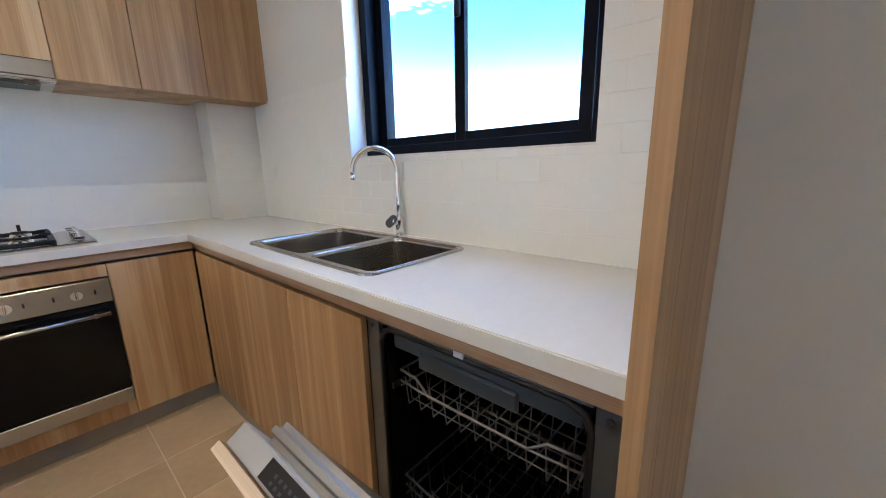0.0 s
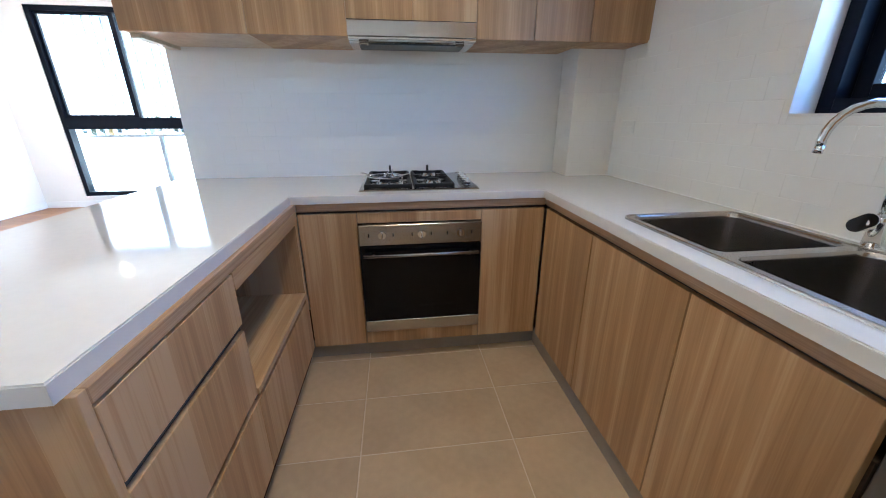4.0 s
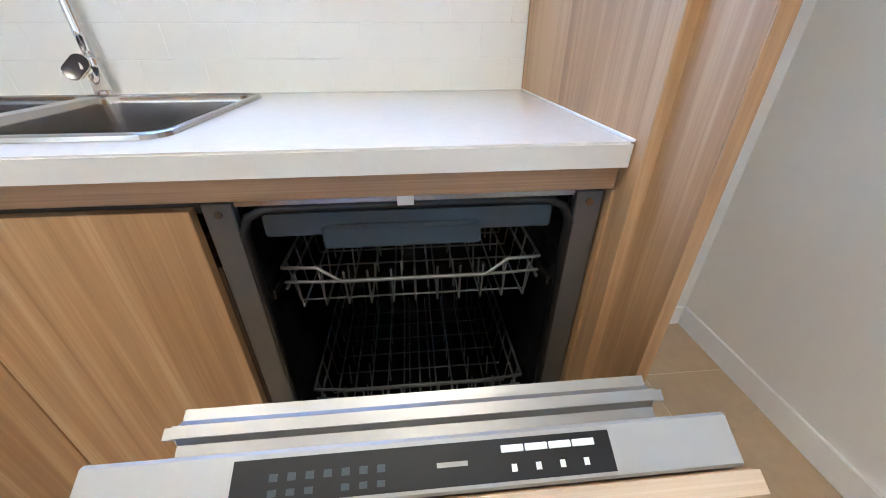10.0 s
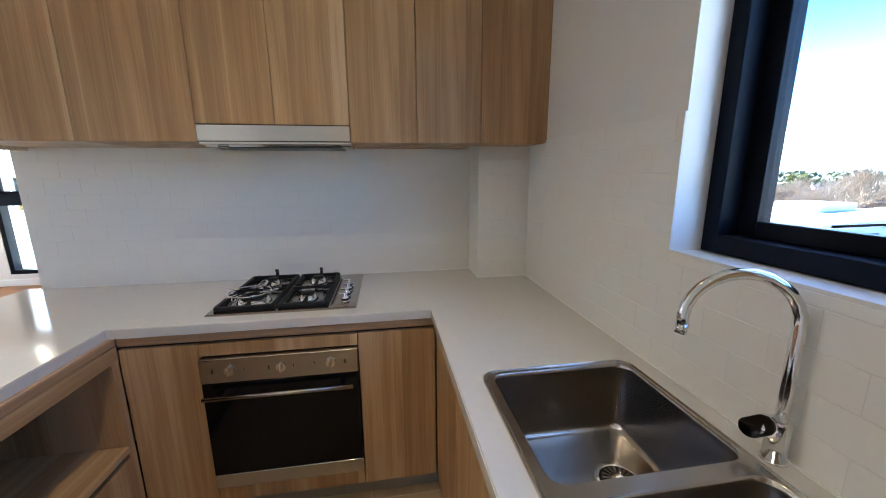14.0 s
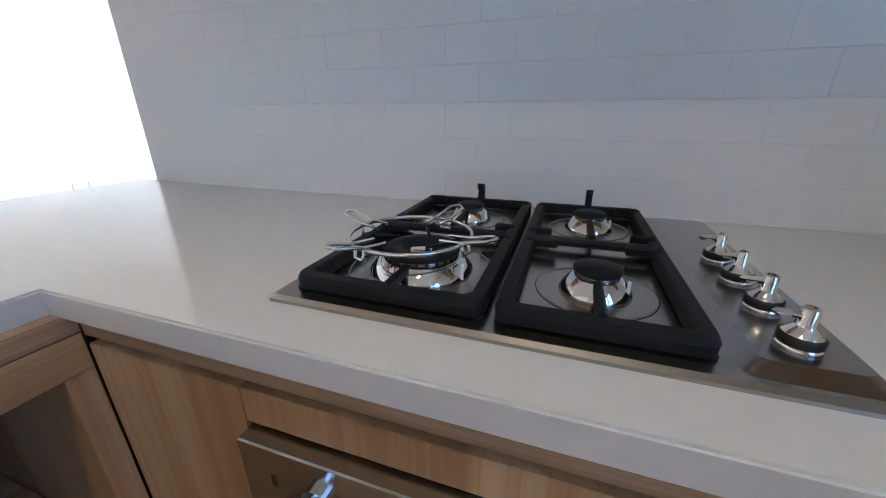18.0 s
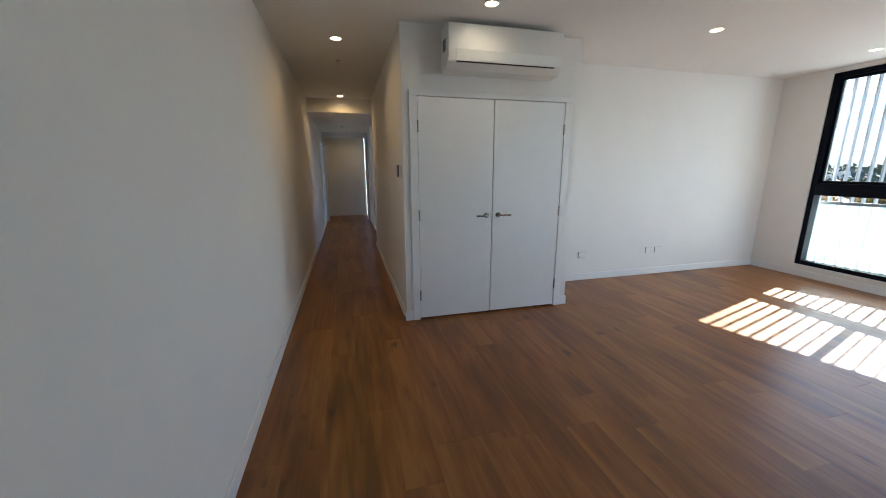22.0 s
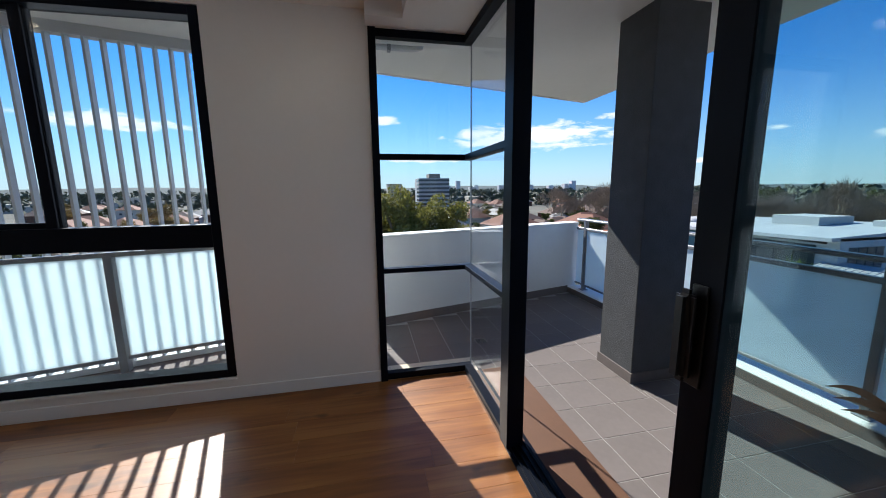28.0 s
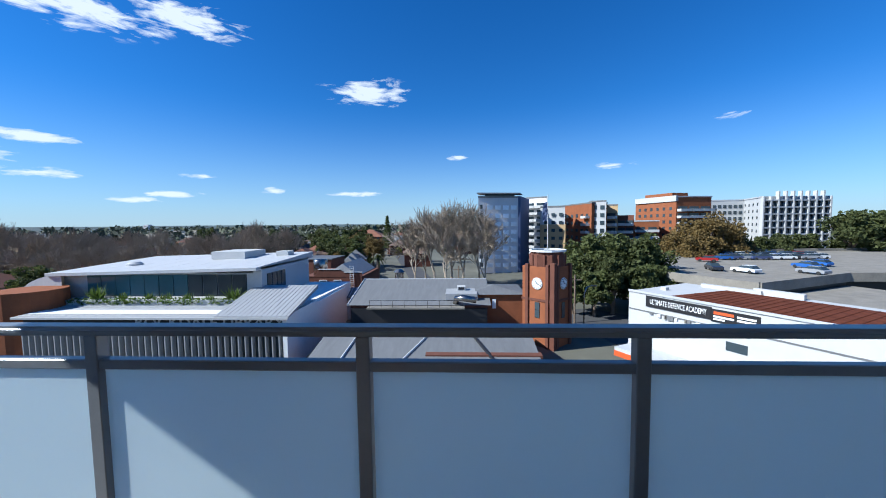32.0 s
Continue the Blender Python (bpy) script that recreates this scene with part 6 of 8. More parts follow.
def face(parent, p, q, z0, step, floors, n, w, h, kind="d", balcony=0.0, bal=(), bal_h=0.95, bal_w=0.96):
    """Windows, and balconies in the columns of bal, on the wall that stands over the line from p to q."""
    p, q = Vector(p), Vector(q)
    along = (q - p).normalized()
    out = Vector((along.y, -along.x))
    if out.dot(p) > 0:
        out = -out
    turn = Matrix(((out.x, along.x, 0, 0), (out.y, along.y, 0, 0), (0, 0, 1, 0), (0, 0, 0, 1)))
    span = (q - p).length / n
    for f in range(floors):
        z = z0 + f * step
        for k in range(n):
            c = p + along * span * (k + 0.5)
            shared("window", WIN[kind], parent, Matrix.Translation((c.x, c.y, z)) @ turn @ Matrix.Diagonal((1, w, h, 1)))
            if k in bal:
                c += out * balcony / 2
                shared("balcony", SLABM, parent, Matrix.Translation((c.x, c.y, z - h * 0.5)) @ turn @ Matrix.Diagonal((balcony, span * bal_w, bal_h, 1)), "white balcony front")


def tower(pts, z1, mat, label, cap=GREY_ROOF, rise=0.5):
    """A block of flats over a four-cornered plan."""
    mid = sum((Vector(p) for p in pts), Vector((0, 0))) / len(pts)
    b = thing("apartment_building", (mid.x, mid.y, GZ0), label, "building")
    bm = prism(pts, GZ0, z1)
    bmesh.ops.recalc_face_normals(bm, faces=bm.faces)
    part("wall", bm, mat, b)
    bm = prism([tuple(mid + (Vector(p) - mid) * 1.02) for p in pts], z1, z1 + rise)
    bmesh.ops.recalc_face_normals(bm, faces=bm.faces)
    part("roof", bm, cap, b)
    return b


def panel(parent, name, pts, z0, z1, mat, label=""):
    bm = prism(pts, z0, z1)
    bmesh.ops.recalc_face_normals(bm, faces=bm.faces)
    return part(name, bm, mat, parent, label)


# apartment towers beyond the car park
a1 = tower([(118.5, -3.2), (121.5, -17.1), (139, -23.0), (136, -8)], 10.0, LILAC, "lilac-grey apartment tower with a navy flank")
face(a1, (118.4, -5.6), (121.3, -16.4), -12.3, 2.72, 8, 4, 1.9, 1.4, "w")
face(a1, (118.1, -3.4), (118.4, -4.8), -12.3, 2.72, 8, 1, 0.9, 1.9, "d", 1.3, (0,))
panel(a1, "navy_flank", [(121.2, -16.5), (121.2, -17.3), (138.5, -23.3), (138.5, -22)], GZ0, 10.5, NAVY, "navy wall strip")
panel(a1, "roof_canopy", [(117.5, -2.6), (120.5, -17), (128, -19), (126, -4)], 11.3, 11.6, WHITE_ROOF, "thin pale roof canopy")
panel(a1, "penthouse", [(120.5, -5.5), (122.5, -15.5), (130, -17), (128, -7)], 10.5, 11.3, FAR_GLASS)
a2 = tower([(146, -22.8), (140, -30.2), (152, -33), (157, -25)], 11.2, LILAC, "pale apartment block with stacked white balconies")
face(a2, (145.9, -22.9), (140.0, -30.1), -12.3, 2.6, 9, 2, 3.4, 1.5, "d", 1.8, (0, 1), 1.0)
a3 = tower([(129, -25.6), (125.4, -33.1), (139, -36), (141, -28)], 6.9, WHITE_WALL, "white and tan apartment block with small windows")
panel(a3, "tan_lower_wall", [(128.7, -25.5), (125.1, -33.2), (125.8, -33.2), (129.4, -25.5)], GZ0, 0.95, TAN, "tan lower wall")
face(a3, (128.5, -26.0), (125.1, -32.9), -12.0, 2.72, 7, 3, 1.2, 1.1)
a4 = tower([(150, -39.7), (130, -43.6), (134, -50.5), (154, -47)], 8.2, BRICK, "orange brick apartment block with white balconies")
face(a4, (149, -39.85), (131, -43.35), -12.3, 2.72, 7, 5, 1.5, 1.2, "d", 1.6, (4,), 0.9)
a5 = tower([(131.5, -43.8), (128.8, -48.2), (138, -50.5), (139, -45.5)], 8.7, WHITE_WALL, "pale grey apartment wing with dark windows")
face(a5, (131.4, -43.9), (128.7, -48.1), -12.3, 2.72, 8, 2, 1.3, 1.4)
a6 = tower([(139, -49.0), (134.6, -54.6), (148, -58), (151, -51)], 7.6, TAN, "stepped apartment block with long white balconies")
face(a6, (138.9, -49.0), (134.5, -54.5), -12.3, 2.72, 7, 1, 5.6, 1.6, "d", 2.2, (0,), 1.05)
panel(a6, "lower_wing", [(138, -56), (134.6, -60.4), (148, -64), (149, -58)], GZ0, 4.0, BRICK_D, "dark brick lower wing")
face(a6, (137.9, -56.0), (134.5, -60.3), -12.3, 2.72, 6, 2, 2.4, 1.5, "d", 2.0, (0, 1), 0.95)
a7 = tower([(172, -78.3), (150, -84.0), (153, -99.5), (176, -94)], 11.2, BRICK, "tall orange brick apartment block with white balconies", WHITE_ROOF)
face(a7, (171, -78.5), (151, -83.8), -12.3, 2.72, 8, 6, 1.3, 1.3)
face(a7, (149.9, -84.2), (152.9, -99.4), -12.3, 2.72, 8, 3, 4.2, 1.5, "d", 2.2, (0, 1, 2), 1.0)
panel(a7, "upper_storey", [(168, -80.5), (154, -84.5), (156, -92), (170, -88)], 11.7, 13.3, BRICK, "set-back brick storey")
panel(a7, "white_parapet", [(171.5, -77.8), (149.6, -83.6), (149.9, -84.6), (172, -78.8)], 9.6, 11.9, WHITE_WALL, "white parapet band")
a8 = tower([(150, -67.5), (147.6, -76.2), (160, -79), (162, -70)], 1.6, BRICK, "low orange brick wing with white balconies", WHITE_ROOF)
face(a8, (149.9, -67.8), (147.5, -76.0), -12.3, 2.72, 5, 2, 3.0, 1.5, "d", 2.0, (0, 1), 1.0)
a9 = tower([(178, -111), (176, -129.5), (190, -131), (192, -112)], 10.9, WHITE_WALL, "long white apartment block", WHITE_ROOF)
face(a9, (177.9, -111.5), (175.9, -129), -11.8, 2.85, 8, 8, 1.3, 1.5)
a10 = tower([(178, -130.3), (158, -122.8), (160, -151.8), (180, -158)], 11.0, WHITE_WALL, "white apartment block with a grid of deep balconies", WHITE_ROOF)
face(a10, (158, -123.2), (160, -151.6), -11.6, 2.85, 8, 9, 2.5, 2.2)
face(a10, (177, -130), (159, -123.2), -11.6, 2.85, 8, 4, 1.3, 1.3)
for i in range(10):
    y = -123.0 - 3.17 * i
    part("grid_fin", box(156.6 + i * 0.22, 158.2 + i * 0.22, y - 0.28, y + 0.28, GZ0, 13.6 if 1 < i < 9 else 11.4), WHITE_WALL, a10)
for f in range(9):
    panel(a10, "grid_slab", [(156.7, -122.8), (158.7, -151.7), (160.2, -151.7), (158.2, -122.8)], -13.3 + f * 2.85, -12.75 + f * 2.85, WHITE_WALL)
# towers seen from the living room
b1 = thing("apartment_building", (-8, 158, GZ0), "white and charcoal apartment tower", "building")
BRIGHT = material("bright_white_paint", (0.82, 0.82, 0.81), 0.7, var=0.05, scale=0.3)
part("wall", box(-18.2, 1.9, 150, 170, GZ0, 9.2), BRIGHT, b1)
part("dark_strip", box(-18.1, -14.7, 149.7, 150, GZ0, 9.0), CHARCOAL, b1, "charcoal wall strip")
part("dark_strip", box(-4.3, -0.3, 149.7, 150, GZ0, 9.0), CHARCOAL, b1, "charcoal wall strip")
part("roof_slab", box(-18.5, 0.0, 149.4, 170.2, 9.2, 9.6), GREY_ROOF, b1)
part("podium", box(-6.0, 2.6, 140, 149.6, GZ0, -3.9), BRIGHT, b1, "white podium block")
part("podium", box(-20, -6.1, 143, 149.6, GZ0, -10.6), WHITE_WALL, b1, "low pale podium")
side_facade(b1, 149.6, [-13.1, -5.8], -9.4, 2.3, 8, 2.7, 1.75)
side_facade(b1, 149.6, [-17.3, -3.5, -1.2], -8.4, 2.3, 8, 0.7, 1.5, "w")
b2 = thing("office_building", (45, 265, GZ0), "pale grey office tower with banded windows", "building")
part("wall", box(35, 57, 260, 280, GZ0, 9.8), WHITE_WALL, b2)
part("roof_plant", box(43, 51, 263, 275, 9.8, 13), CONCRETE, b2)
for f in range(8):
    part("window_band", box(34.8, 57.2, 259.8, 270, -12 + f * 2.8, -10.6 + f * 2.8), FAR_GLASS, b2)
b3 = block("apartment_building", 22, 38, 410, 430, 8, CREAM, "distant cream apartment block", 0.3)
side_facade(b3, 409.9, cols(22, 38, 5), -9, 3, 5, 1.8, 1.5)

# library
lib = thing("library_building", (50, 40, GZ0), "white two-storey library with a planted terrace and finned front", "building")
part("lower_wall", box(38.6, 62, 22.3, 54, GZ0, -8.6), CONC, lib)
bm = bmesh.new()
for y0_, y1_, za, zb in ((30.2, 54.5, -8.75, -8.35), (21.6, 30.2, -8.6, -6.5)):
    v = [bm.verts.new(p) for p in ((37.4, y0_, za), (37.4, y1_, za), (46, y1_, zb), (46, y0_, zb), (37.4, y0_, za - 0.22), (37.4, y1_, za - 0.22), (46, y1_, zb - 0.45), (46, y0_, zb - 0.45))]
    for f in ((0, 3, 2, 1), (4, 5, 6, 7), (0, 1, 5, 4), (2, 3, 7, 6), (1, 2, 6, 5), (0, 4, 7, 3)):
        bm.faces.new([v[i] for i in f])
bmesh.ops.recalc_face_normals(bm, faces=bm.faces)
lroof = part("lower_roof", bm, PALE_ROOF, lib, "pale grey ribbed metal roof")
for i in range(15):
    y = 21.9 + i * 0.57
    part("seam", cyl((37.45, y, -8.59), (45.95, y, -6.5), 0.035, n=4), PALE_ROOF, lroof)
for i in range(8):
    part("seam", cyl((38.0 + i * 0.6, 30.3, -8.70 + i * 0.028), (38.0 + i * 0.6, 54.4, -8.70 + i * 0.028), 0.03, n=4), PALE_ROOF, lroof)
part("gutter", box(37.25, 37.42, 21.6, 54.5, -8.98, -8.74), WHITE_WALL, lroof, "white gutter")
part("end_wall", prism([(37.6, 21.9), (46, 21.9), (46, 22.4), (37.6, 22.4)], GZ0, -8.6), CONC, lib)
part("end_wall", prism([(46, 21.9), (58, 21.9), (58, 28.8), (46, 28.8)], GZ0, -8.9), CONC, lib)
# The shade behind the letters is painted as a black band.
part("fascia", box(38.1, 38.6, 22.4, 54, -10.1, -9.0), SIGN_SHADE_BLACK, lib, "black band painted for the shade behind the letters")
part("glazing", box(38.4, 38.6, 22.6, 53.8, -14.6, -10.1), FAR_GLASS, lib, "dark glazing behind the fins")
for i in range(40):
    y = 22.8 + i * 0.79
    part("fin", box(37.6, 38.2, y, y + 0.13, -14.6, -9.75), PALE_ROOF, lib, "" if i else "white vertical fin")
LET = material("grey_metal_letters", (0.46, 0.45, 0.43), 0.4, 0.3, var=0.05)
writing("lettering", "ROCKDALE LIBRARY", 1.15, LET, Matrix.Translation((37.5, 30.9, -9.35)) @ Euler((radians(90), 0, radians(-90))).to_matrix().to_4x4() @ Matrix.Diagonal((1.65, 1.12, 1, 1)), lib, 0.05, "grey metal letters over the fins")
part("upper_wall", box(45.4, 60, 30, 57, -8.6, -4.75), WHITE_WALL, lib)
part("upper_side_wall", box(45.2, 60, 28.9, 30.0, -8.4, -4.0), WHITE_WALL, lib, "white side wall")
for i in range(11):
    y = 31.0 + i * 2.05
    part("window", box(45.25, 45.45, y + 0.06, y + 1.98, -7.85, -4.95), TEAL_GLASS if i > 3 else FAR_GLASS, lib, "tall teal-tinted window")
for i in range(4):
    part("window", box(46.5 + i * 1.3, 47.6 + i * 1.3, 28.8, 28.95, -7.4, -5.0), FAR_GLASS, lib)
bm = bmesh.new()
v = [bm.verts.new(p) for p in ((43.9, 28.9, -3.9), (43.9, 58.0, -4.5), (62, 58.0, -3.75), (62, 28.9, -3.15), (43.9, 28.9, -4.3), (43.9, 58.0, -4.9), (62, 58.0, -4.2), (62, 28.9, -4.2))]
for f in ((0, 3, 2, 1), (4, 5, 6, 7), (0, 1, 5, 4), (2, 3, 7, 6), (1, 2, 6, 5), (0, 4, 7, 3)):
    bm.faces.new([v[i] for i in f])
bmesh.ops.recalc_face_normals(bm, faces=bm.faces)
uroof = part("upper_roof", bm, WHITE_ROOF, lib, "wide white metal roof")
for i in range(9):
    y = 30.0 + i * 3.2
    u = (y - 28.9) / 29.1
    part("seam", cyl((44.0, y, -3.92 - 0.6 * u), (61.9, y, -3.18 - 0.6 * u), 0.035, n=4), WHITE_ROOF, uroof)
bm = bmesh.new()
arc = [(56 + 6.5 * math.sin(radians(a)), -8.2 + 3.45 * math.cos(radians(a))) for a in range(0, 91, 10)]
lo, hi = [[bm.verts.new((x, y, z)) for y, z in arc] for x in (44.2, 58)]
for i in range(len(arc) - 1):
    bm.faces.new((lo[i], lo[i + 1], hi[i + 1], hi[i]))
bm.faces.new(lo + [bm.verts.new((44.2, 56, -8.2))])
part("curved_end", bm, WHITE_ROOF, lib, "curved white roof end")
part("roof_box", box(54, 60, 36.5, 42, -3.7, -2.5), WHITE_WALL, lib)
part("roof_box", box(57, 59, 31, 33, -3.4, -2.7), WHITE_WALL, lib)
part("roof_vent", lathe([(1.0, 0.0), (1.0, 0.5), (0.6, 0.8), (0, 0.85)], (50, 51, -4.4), 16), WHITE_WALL, lib)
part("planter", box(42.6, 45.0, 30.4, 55.5, -8.9, -7.85), WHITE_WALL, lib, "white planter wall")
part("brick_drum", lathe([(3.6, 0), (3.6, 8.8), (0, 8.8)], (41.5, 57.2, GZ0), 28), BRICK, lib, "orange brick drum")

# clock tower
tw = thing("clock_tower", (48.5, -9.35, GZ0), "dark orange brick clock tower with a flagpole", "clock tower")


def turned_square(cx, cy, r):
    return [(cx - r, cy), (cx, cy - r), (cx + r, cy), (cx, cy + r)]


part("shaft", prism(turned_square(48.5, -9.35, 3.35), GZ0, -4.3), BRICK, tw)
part("ledge", prism(turned_square(48.5, -9.35, 3.5), -8.9, -8.6), BRICK_D, tw)
part("upper_stage", lathe([(2.45, 0), (2.45, 1.5), (2.25, 1.5), (2.25, 1.9), (0, 1.9)], (48.5, -9.35, -4.3), 8), BRICK_D, tw)
part("corner_pier", prism(turned_square(45.15, -9.35, 0.45), GZ0, -3.7), BRICK_D, tw)
for s in (1, -1):
    n = Vector((-1, s, 0)).normalized()
    c = Vector((48.5, -9.35, -6.55)) + n * (3.35 / math.sqrt(2) + 0.02)
    clock = part("clock", cyl(c, c + n * 0.12, 0.78, n=28), CLOCK_FACE, tw, "pale round clock face")
    t = n.cross(Vector((0, 0, 1)))
    for a, ln in ((60, 0.45), (200, 0.62)):
        d = t * math.cos(radians(a)) + Vector((0, 0, math.sin(radians(a))))
        part("clock_hand", cyl(c + n * 0.16, c + n * 0.16 + d * ln, 0.045, n=5), BLACK_PLASTIC, clock)
    for k in range(12):
        d = t * math.cos(radians(30 * k)) + Vector((0, 0, math.sin(radians(30 * k))))
        part("hour_mark", cyl(c + n * 0.13 + d * 0.55, c + n * 0.13 + d * 0.72, 0.05, n=5), BLACK_PLASTIC, clock)
    for zz in (-10.6, -9.6, -12.6):
        w = box(-0.06, 0.06, -0.35, 0.35, -0.55, 0.55)
        bmesh.ops.transform(w, matrix=Matrix.Translation((c.x, c.y, zz)) @ Matrix.Rotation(math.atan2(n.y, n.x), 4, "Z"), verts=w.verts)
        part("tower_window", w, FAR_GLASS, tw)
for i in range(16):
    a = 2 * math.pi * i / 16
    q = Vector((48.5 + 2.32 * math.cos(a), -9.35 + 2.32 * math.sin(a), 0))
    part("brick_rib", cyl((q.x, q.y, -4.3), (q.x, q.y, -2.75), 0.16, n=5), BRICK_D, tw)
for s in (1, -1):
    for off in (-1.15, 1.15):
        n = Vector((-1, s, 0)).normalized()
        t = n.cross(Vector((0, 0, 1)))
        q = Vector((48.5, -9.35, 0)) + n * (3.35 / math.sqrt(2) + 0.02) + t * off * 1.35
        part("brick_rib", cyl((q.x, q.y, GZ0), (q.x, q.y, -4.0), 0.3, n=4), BRICK_D, tw)
part("cap_ring", lathe([(2.45, 1.9), (2.45, 2.15), (2.2, 2.15), (2.2, 1.9)], (48.5, -9.35, -4.3), 16), CONC, tw, "pale stone cap ring")
part("flagpole", cyl((48.5, -9.35, -2.4), (48.5, -9.35, 5.2), 0.07, 0.04, n=8), WHITE_WALL, tw, "white flagpole")
bm = bmesh.new()
rows = [[bm.verts.new((48.5 + 0.12 * math.sin(i * 1.7 + j), -9.3 + 0.16 * j, 4.3 - 0.5 * i - 0.06 * j)) for j in range(5)] for i in range(6)]
for p, q in zip(rows, rows[1:]):
    for j in range(4):
        bm.faces.new((p[j], p[j + 1], q[j + 1], q[j]))
part("flag", bm, NAVY, tw, "limp navy flag")

# roofs round the tower
def roofed(name, x0, x1, y0, y1, ze, zr, wall, roofm, label, axis="y", z0=GZ0, gable=True, cat="building"):
    """A low building with a pitched roof; the ridge runs along axis."""
    b = thing(name, ((x0 + x1) / 2, (y0 + y1) / 2, z0), label, cat)
    part("wall", box(x0, x1, y0, y1, z0, ze), wall, b)
    o = 0.35
    bm = bmesh.new()
    if axis == "y":
        xm = (x0 + x1) / 2
        e = 0.0 if gable else (x1 - x0) / 2
        pts = ((x0 - o, y0 - o, ze), (x1 + o, y0 - o, ze), (x1 + o, y1 + o, ze), (x0 - o, y1 + o, ze), (xm, y0 - o + e, zr), (xm, y1 + o - e, zr))
        fs = ((0, 4, 5, 3), (1, 2, 5, 4), (0, 1, 4), (2, 3, 5), (0, 3, 2, 1))
    else:
        ym = (y0 + y1) / 2
        e = 0.0 if gable else (y1 - y0) / 2
        pts = ((x0 - o, y0 - o, ze), (x1 + o, y0 - o, ze), (x1 + o, y1 + o, ze), (x0 - o, y1 + o, ze), (x0 - o + e, ym, zr), (x1 + o - e, ym, zr))
        fs = ((0, 1, 5, 4), (2, 3, 4, 5), (1, 2, 5), (3, 0, 4), (0, 3, 2, 1))
    v = [bm.verts.new(p) for p in pts]
    for f in fs:
        bm.faces.new([v[i] for i in f])
    bmesh.ops.recalc_face_normals(bm, faces=bm.faces)
    part("roof", bm, roofm, b)
    return b


h1 = roofed("hall_building", 47, 65, -1.2, 17.6, -9.45, -7.25, BRICK_D, GREY_ROOF, "long brick hall with a grey metal roof", "y")
part("ridge_cap", box(55.85, 56.15, -1.5, 17.9, -7.3, -7.2), WHITE_ROOF, h1, "pale ridge capping")
part("roof_duct", wire([(47.5, 3.2, -9.4), (46.6, 3.0, -8.5), (46.2, 2.0, -8.4), (46.0, 0.4, -8.6)], 0.42, 10), STEEL, h1, "silver air duct", True)
part("roof_walkway", box(45.6, 47.4, 2, 15, -9.75, -9.55), CONCRETE, h1)
for k in range(9):
    part("walkway_post", cyl((45.7, 2.2 + k * 1.55, -9.6), (45.7, 2.2 + k * 1.55, -8.6), 0.035, n=6), STEEL, h1)
part("walkway_rail", cyl((45.7, 2.1, -8.6), (45.7, 14.7, -8.6), 0.04, n=6), STEEL, h1)
part("roof_vent", lathe([(0.7, 0), (0.7, 1.1), (0.9, 1.25), (0.5, 1.7), (0, 1.75)], (57, 12.5, -7.5), 14), STEEL, h1, "round metal roof vent")
# A black sheet paints the shade in the hall's open side.
part("shadow_gap", box(46.6, 46.9, -1.0, 17.4, -12.4, -9.9), SIGN_SHADE_BLACK, h1, "black sheet painted for the shade in the hall's open side")
part("roof_step", prism([(48.0, 0.2), (53.5, 0.2), (53.5, 4.6), (48.0, 4.6)], -9.0, -8.15), PALE_ROOF, h1, "flat raised roof bay")
part("gable_edge", wire([(46.7, 17.95, -9.42), (56, 17.95, -7.2), (65.2, 17.95, -9.42)], 0.09, 6), WHITE_ROOF, h1, "pale roof edge flashing")
h2 = roofed("hall_building", 31, 46.0, -5, 17.5, -12.4, -10.9, BRICK_D, GREY_ROOF, "low brick hall with a wide grey roof", "y")
part("parapet", box(34.0, 35.0, -5.6, 6, -13.8, -11.6), BRICK_D, h2)
part("roof_hatch", box(38, 39, -2, 0.5, -11.4, -11.0), WHITE_WALL, h2)
part("valley_flashing", wire([(31.2, 9.0, -12.2), (38.4, 6.0, -10.85)], 0.12, 6), WHITE_ROOF, h2, "pale valley flashing")
part("valley_flashing", wire([(31.2, 14.5, -12.2), (38.4, 14.0, -10.85)], 0.12, 6), WHITE_ROOF, h2)
part("box_gutter", wire([(31.2, -1.5, -12.2), (38.4, 1.2, -10.83)], 0.16, 6), SIGN_SHADE_BLACK, h2, "dark box gutter")
h3 = roofed("brick_annex", 49, 57, -6.3, 1.6, -8.4, -7.7, BRICK, GREY_ROOF, "small orange brick annex with a grey roof", "x", gable=False)
for i in range(3):
    part("annex_window", box(48.9, 49.05, 0.6 - i * 1.5, 1.1 - i * 1.5, -10.4, -9.1), SIGN_WHITE, h3)
# red brick shop house with a stepped parapet
h4 = thing("brick_house", (72, 27, GZ0), "dark red brick building with a stepped parapet and a ladder", "house")
part("wall", box(66, 80, 21.3, 33.0, GZ0, -8.3), BRICK_D, h4)
bm = bmesh.new()
prof = [(33.0, -8.35), (33.0, -8.2), (30.6, -8.2), (29.6, -6.95), (25.6, -6.95), (24.6, -7.5), (21.3, -7.5), (21.3, -8.35)]
lo, hi = [[bm.verts.new((x, y, z)) for y, z in prof] for x in (65.95, 66.35)]
bm.faces.new(lo)
bm.faces.new(hi)
for i in range(len(prof)):
    j = (i + 1) % len(prof)
    bm.faces.new((lo[i], lo[j], hi[j], hi[i]))
bmesh.ops.recalc_face_normals(bm, faces=bm.faces)
part("parapet", bm, BRICK_D, h4, "stepped brick parapet")
part("coping", box(65.85, 66.45, 25.5, 29.7, -6.95, -6.83), WHITE_WALL, h4)
part("coping", box(65.85, 66.45, 21.2, 24.7, -7.5, -7.4), WHITE_WALL, h4)
bm = bmesh.new()
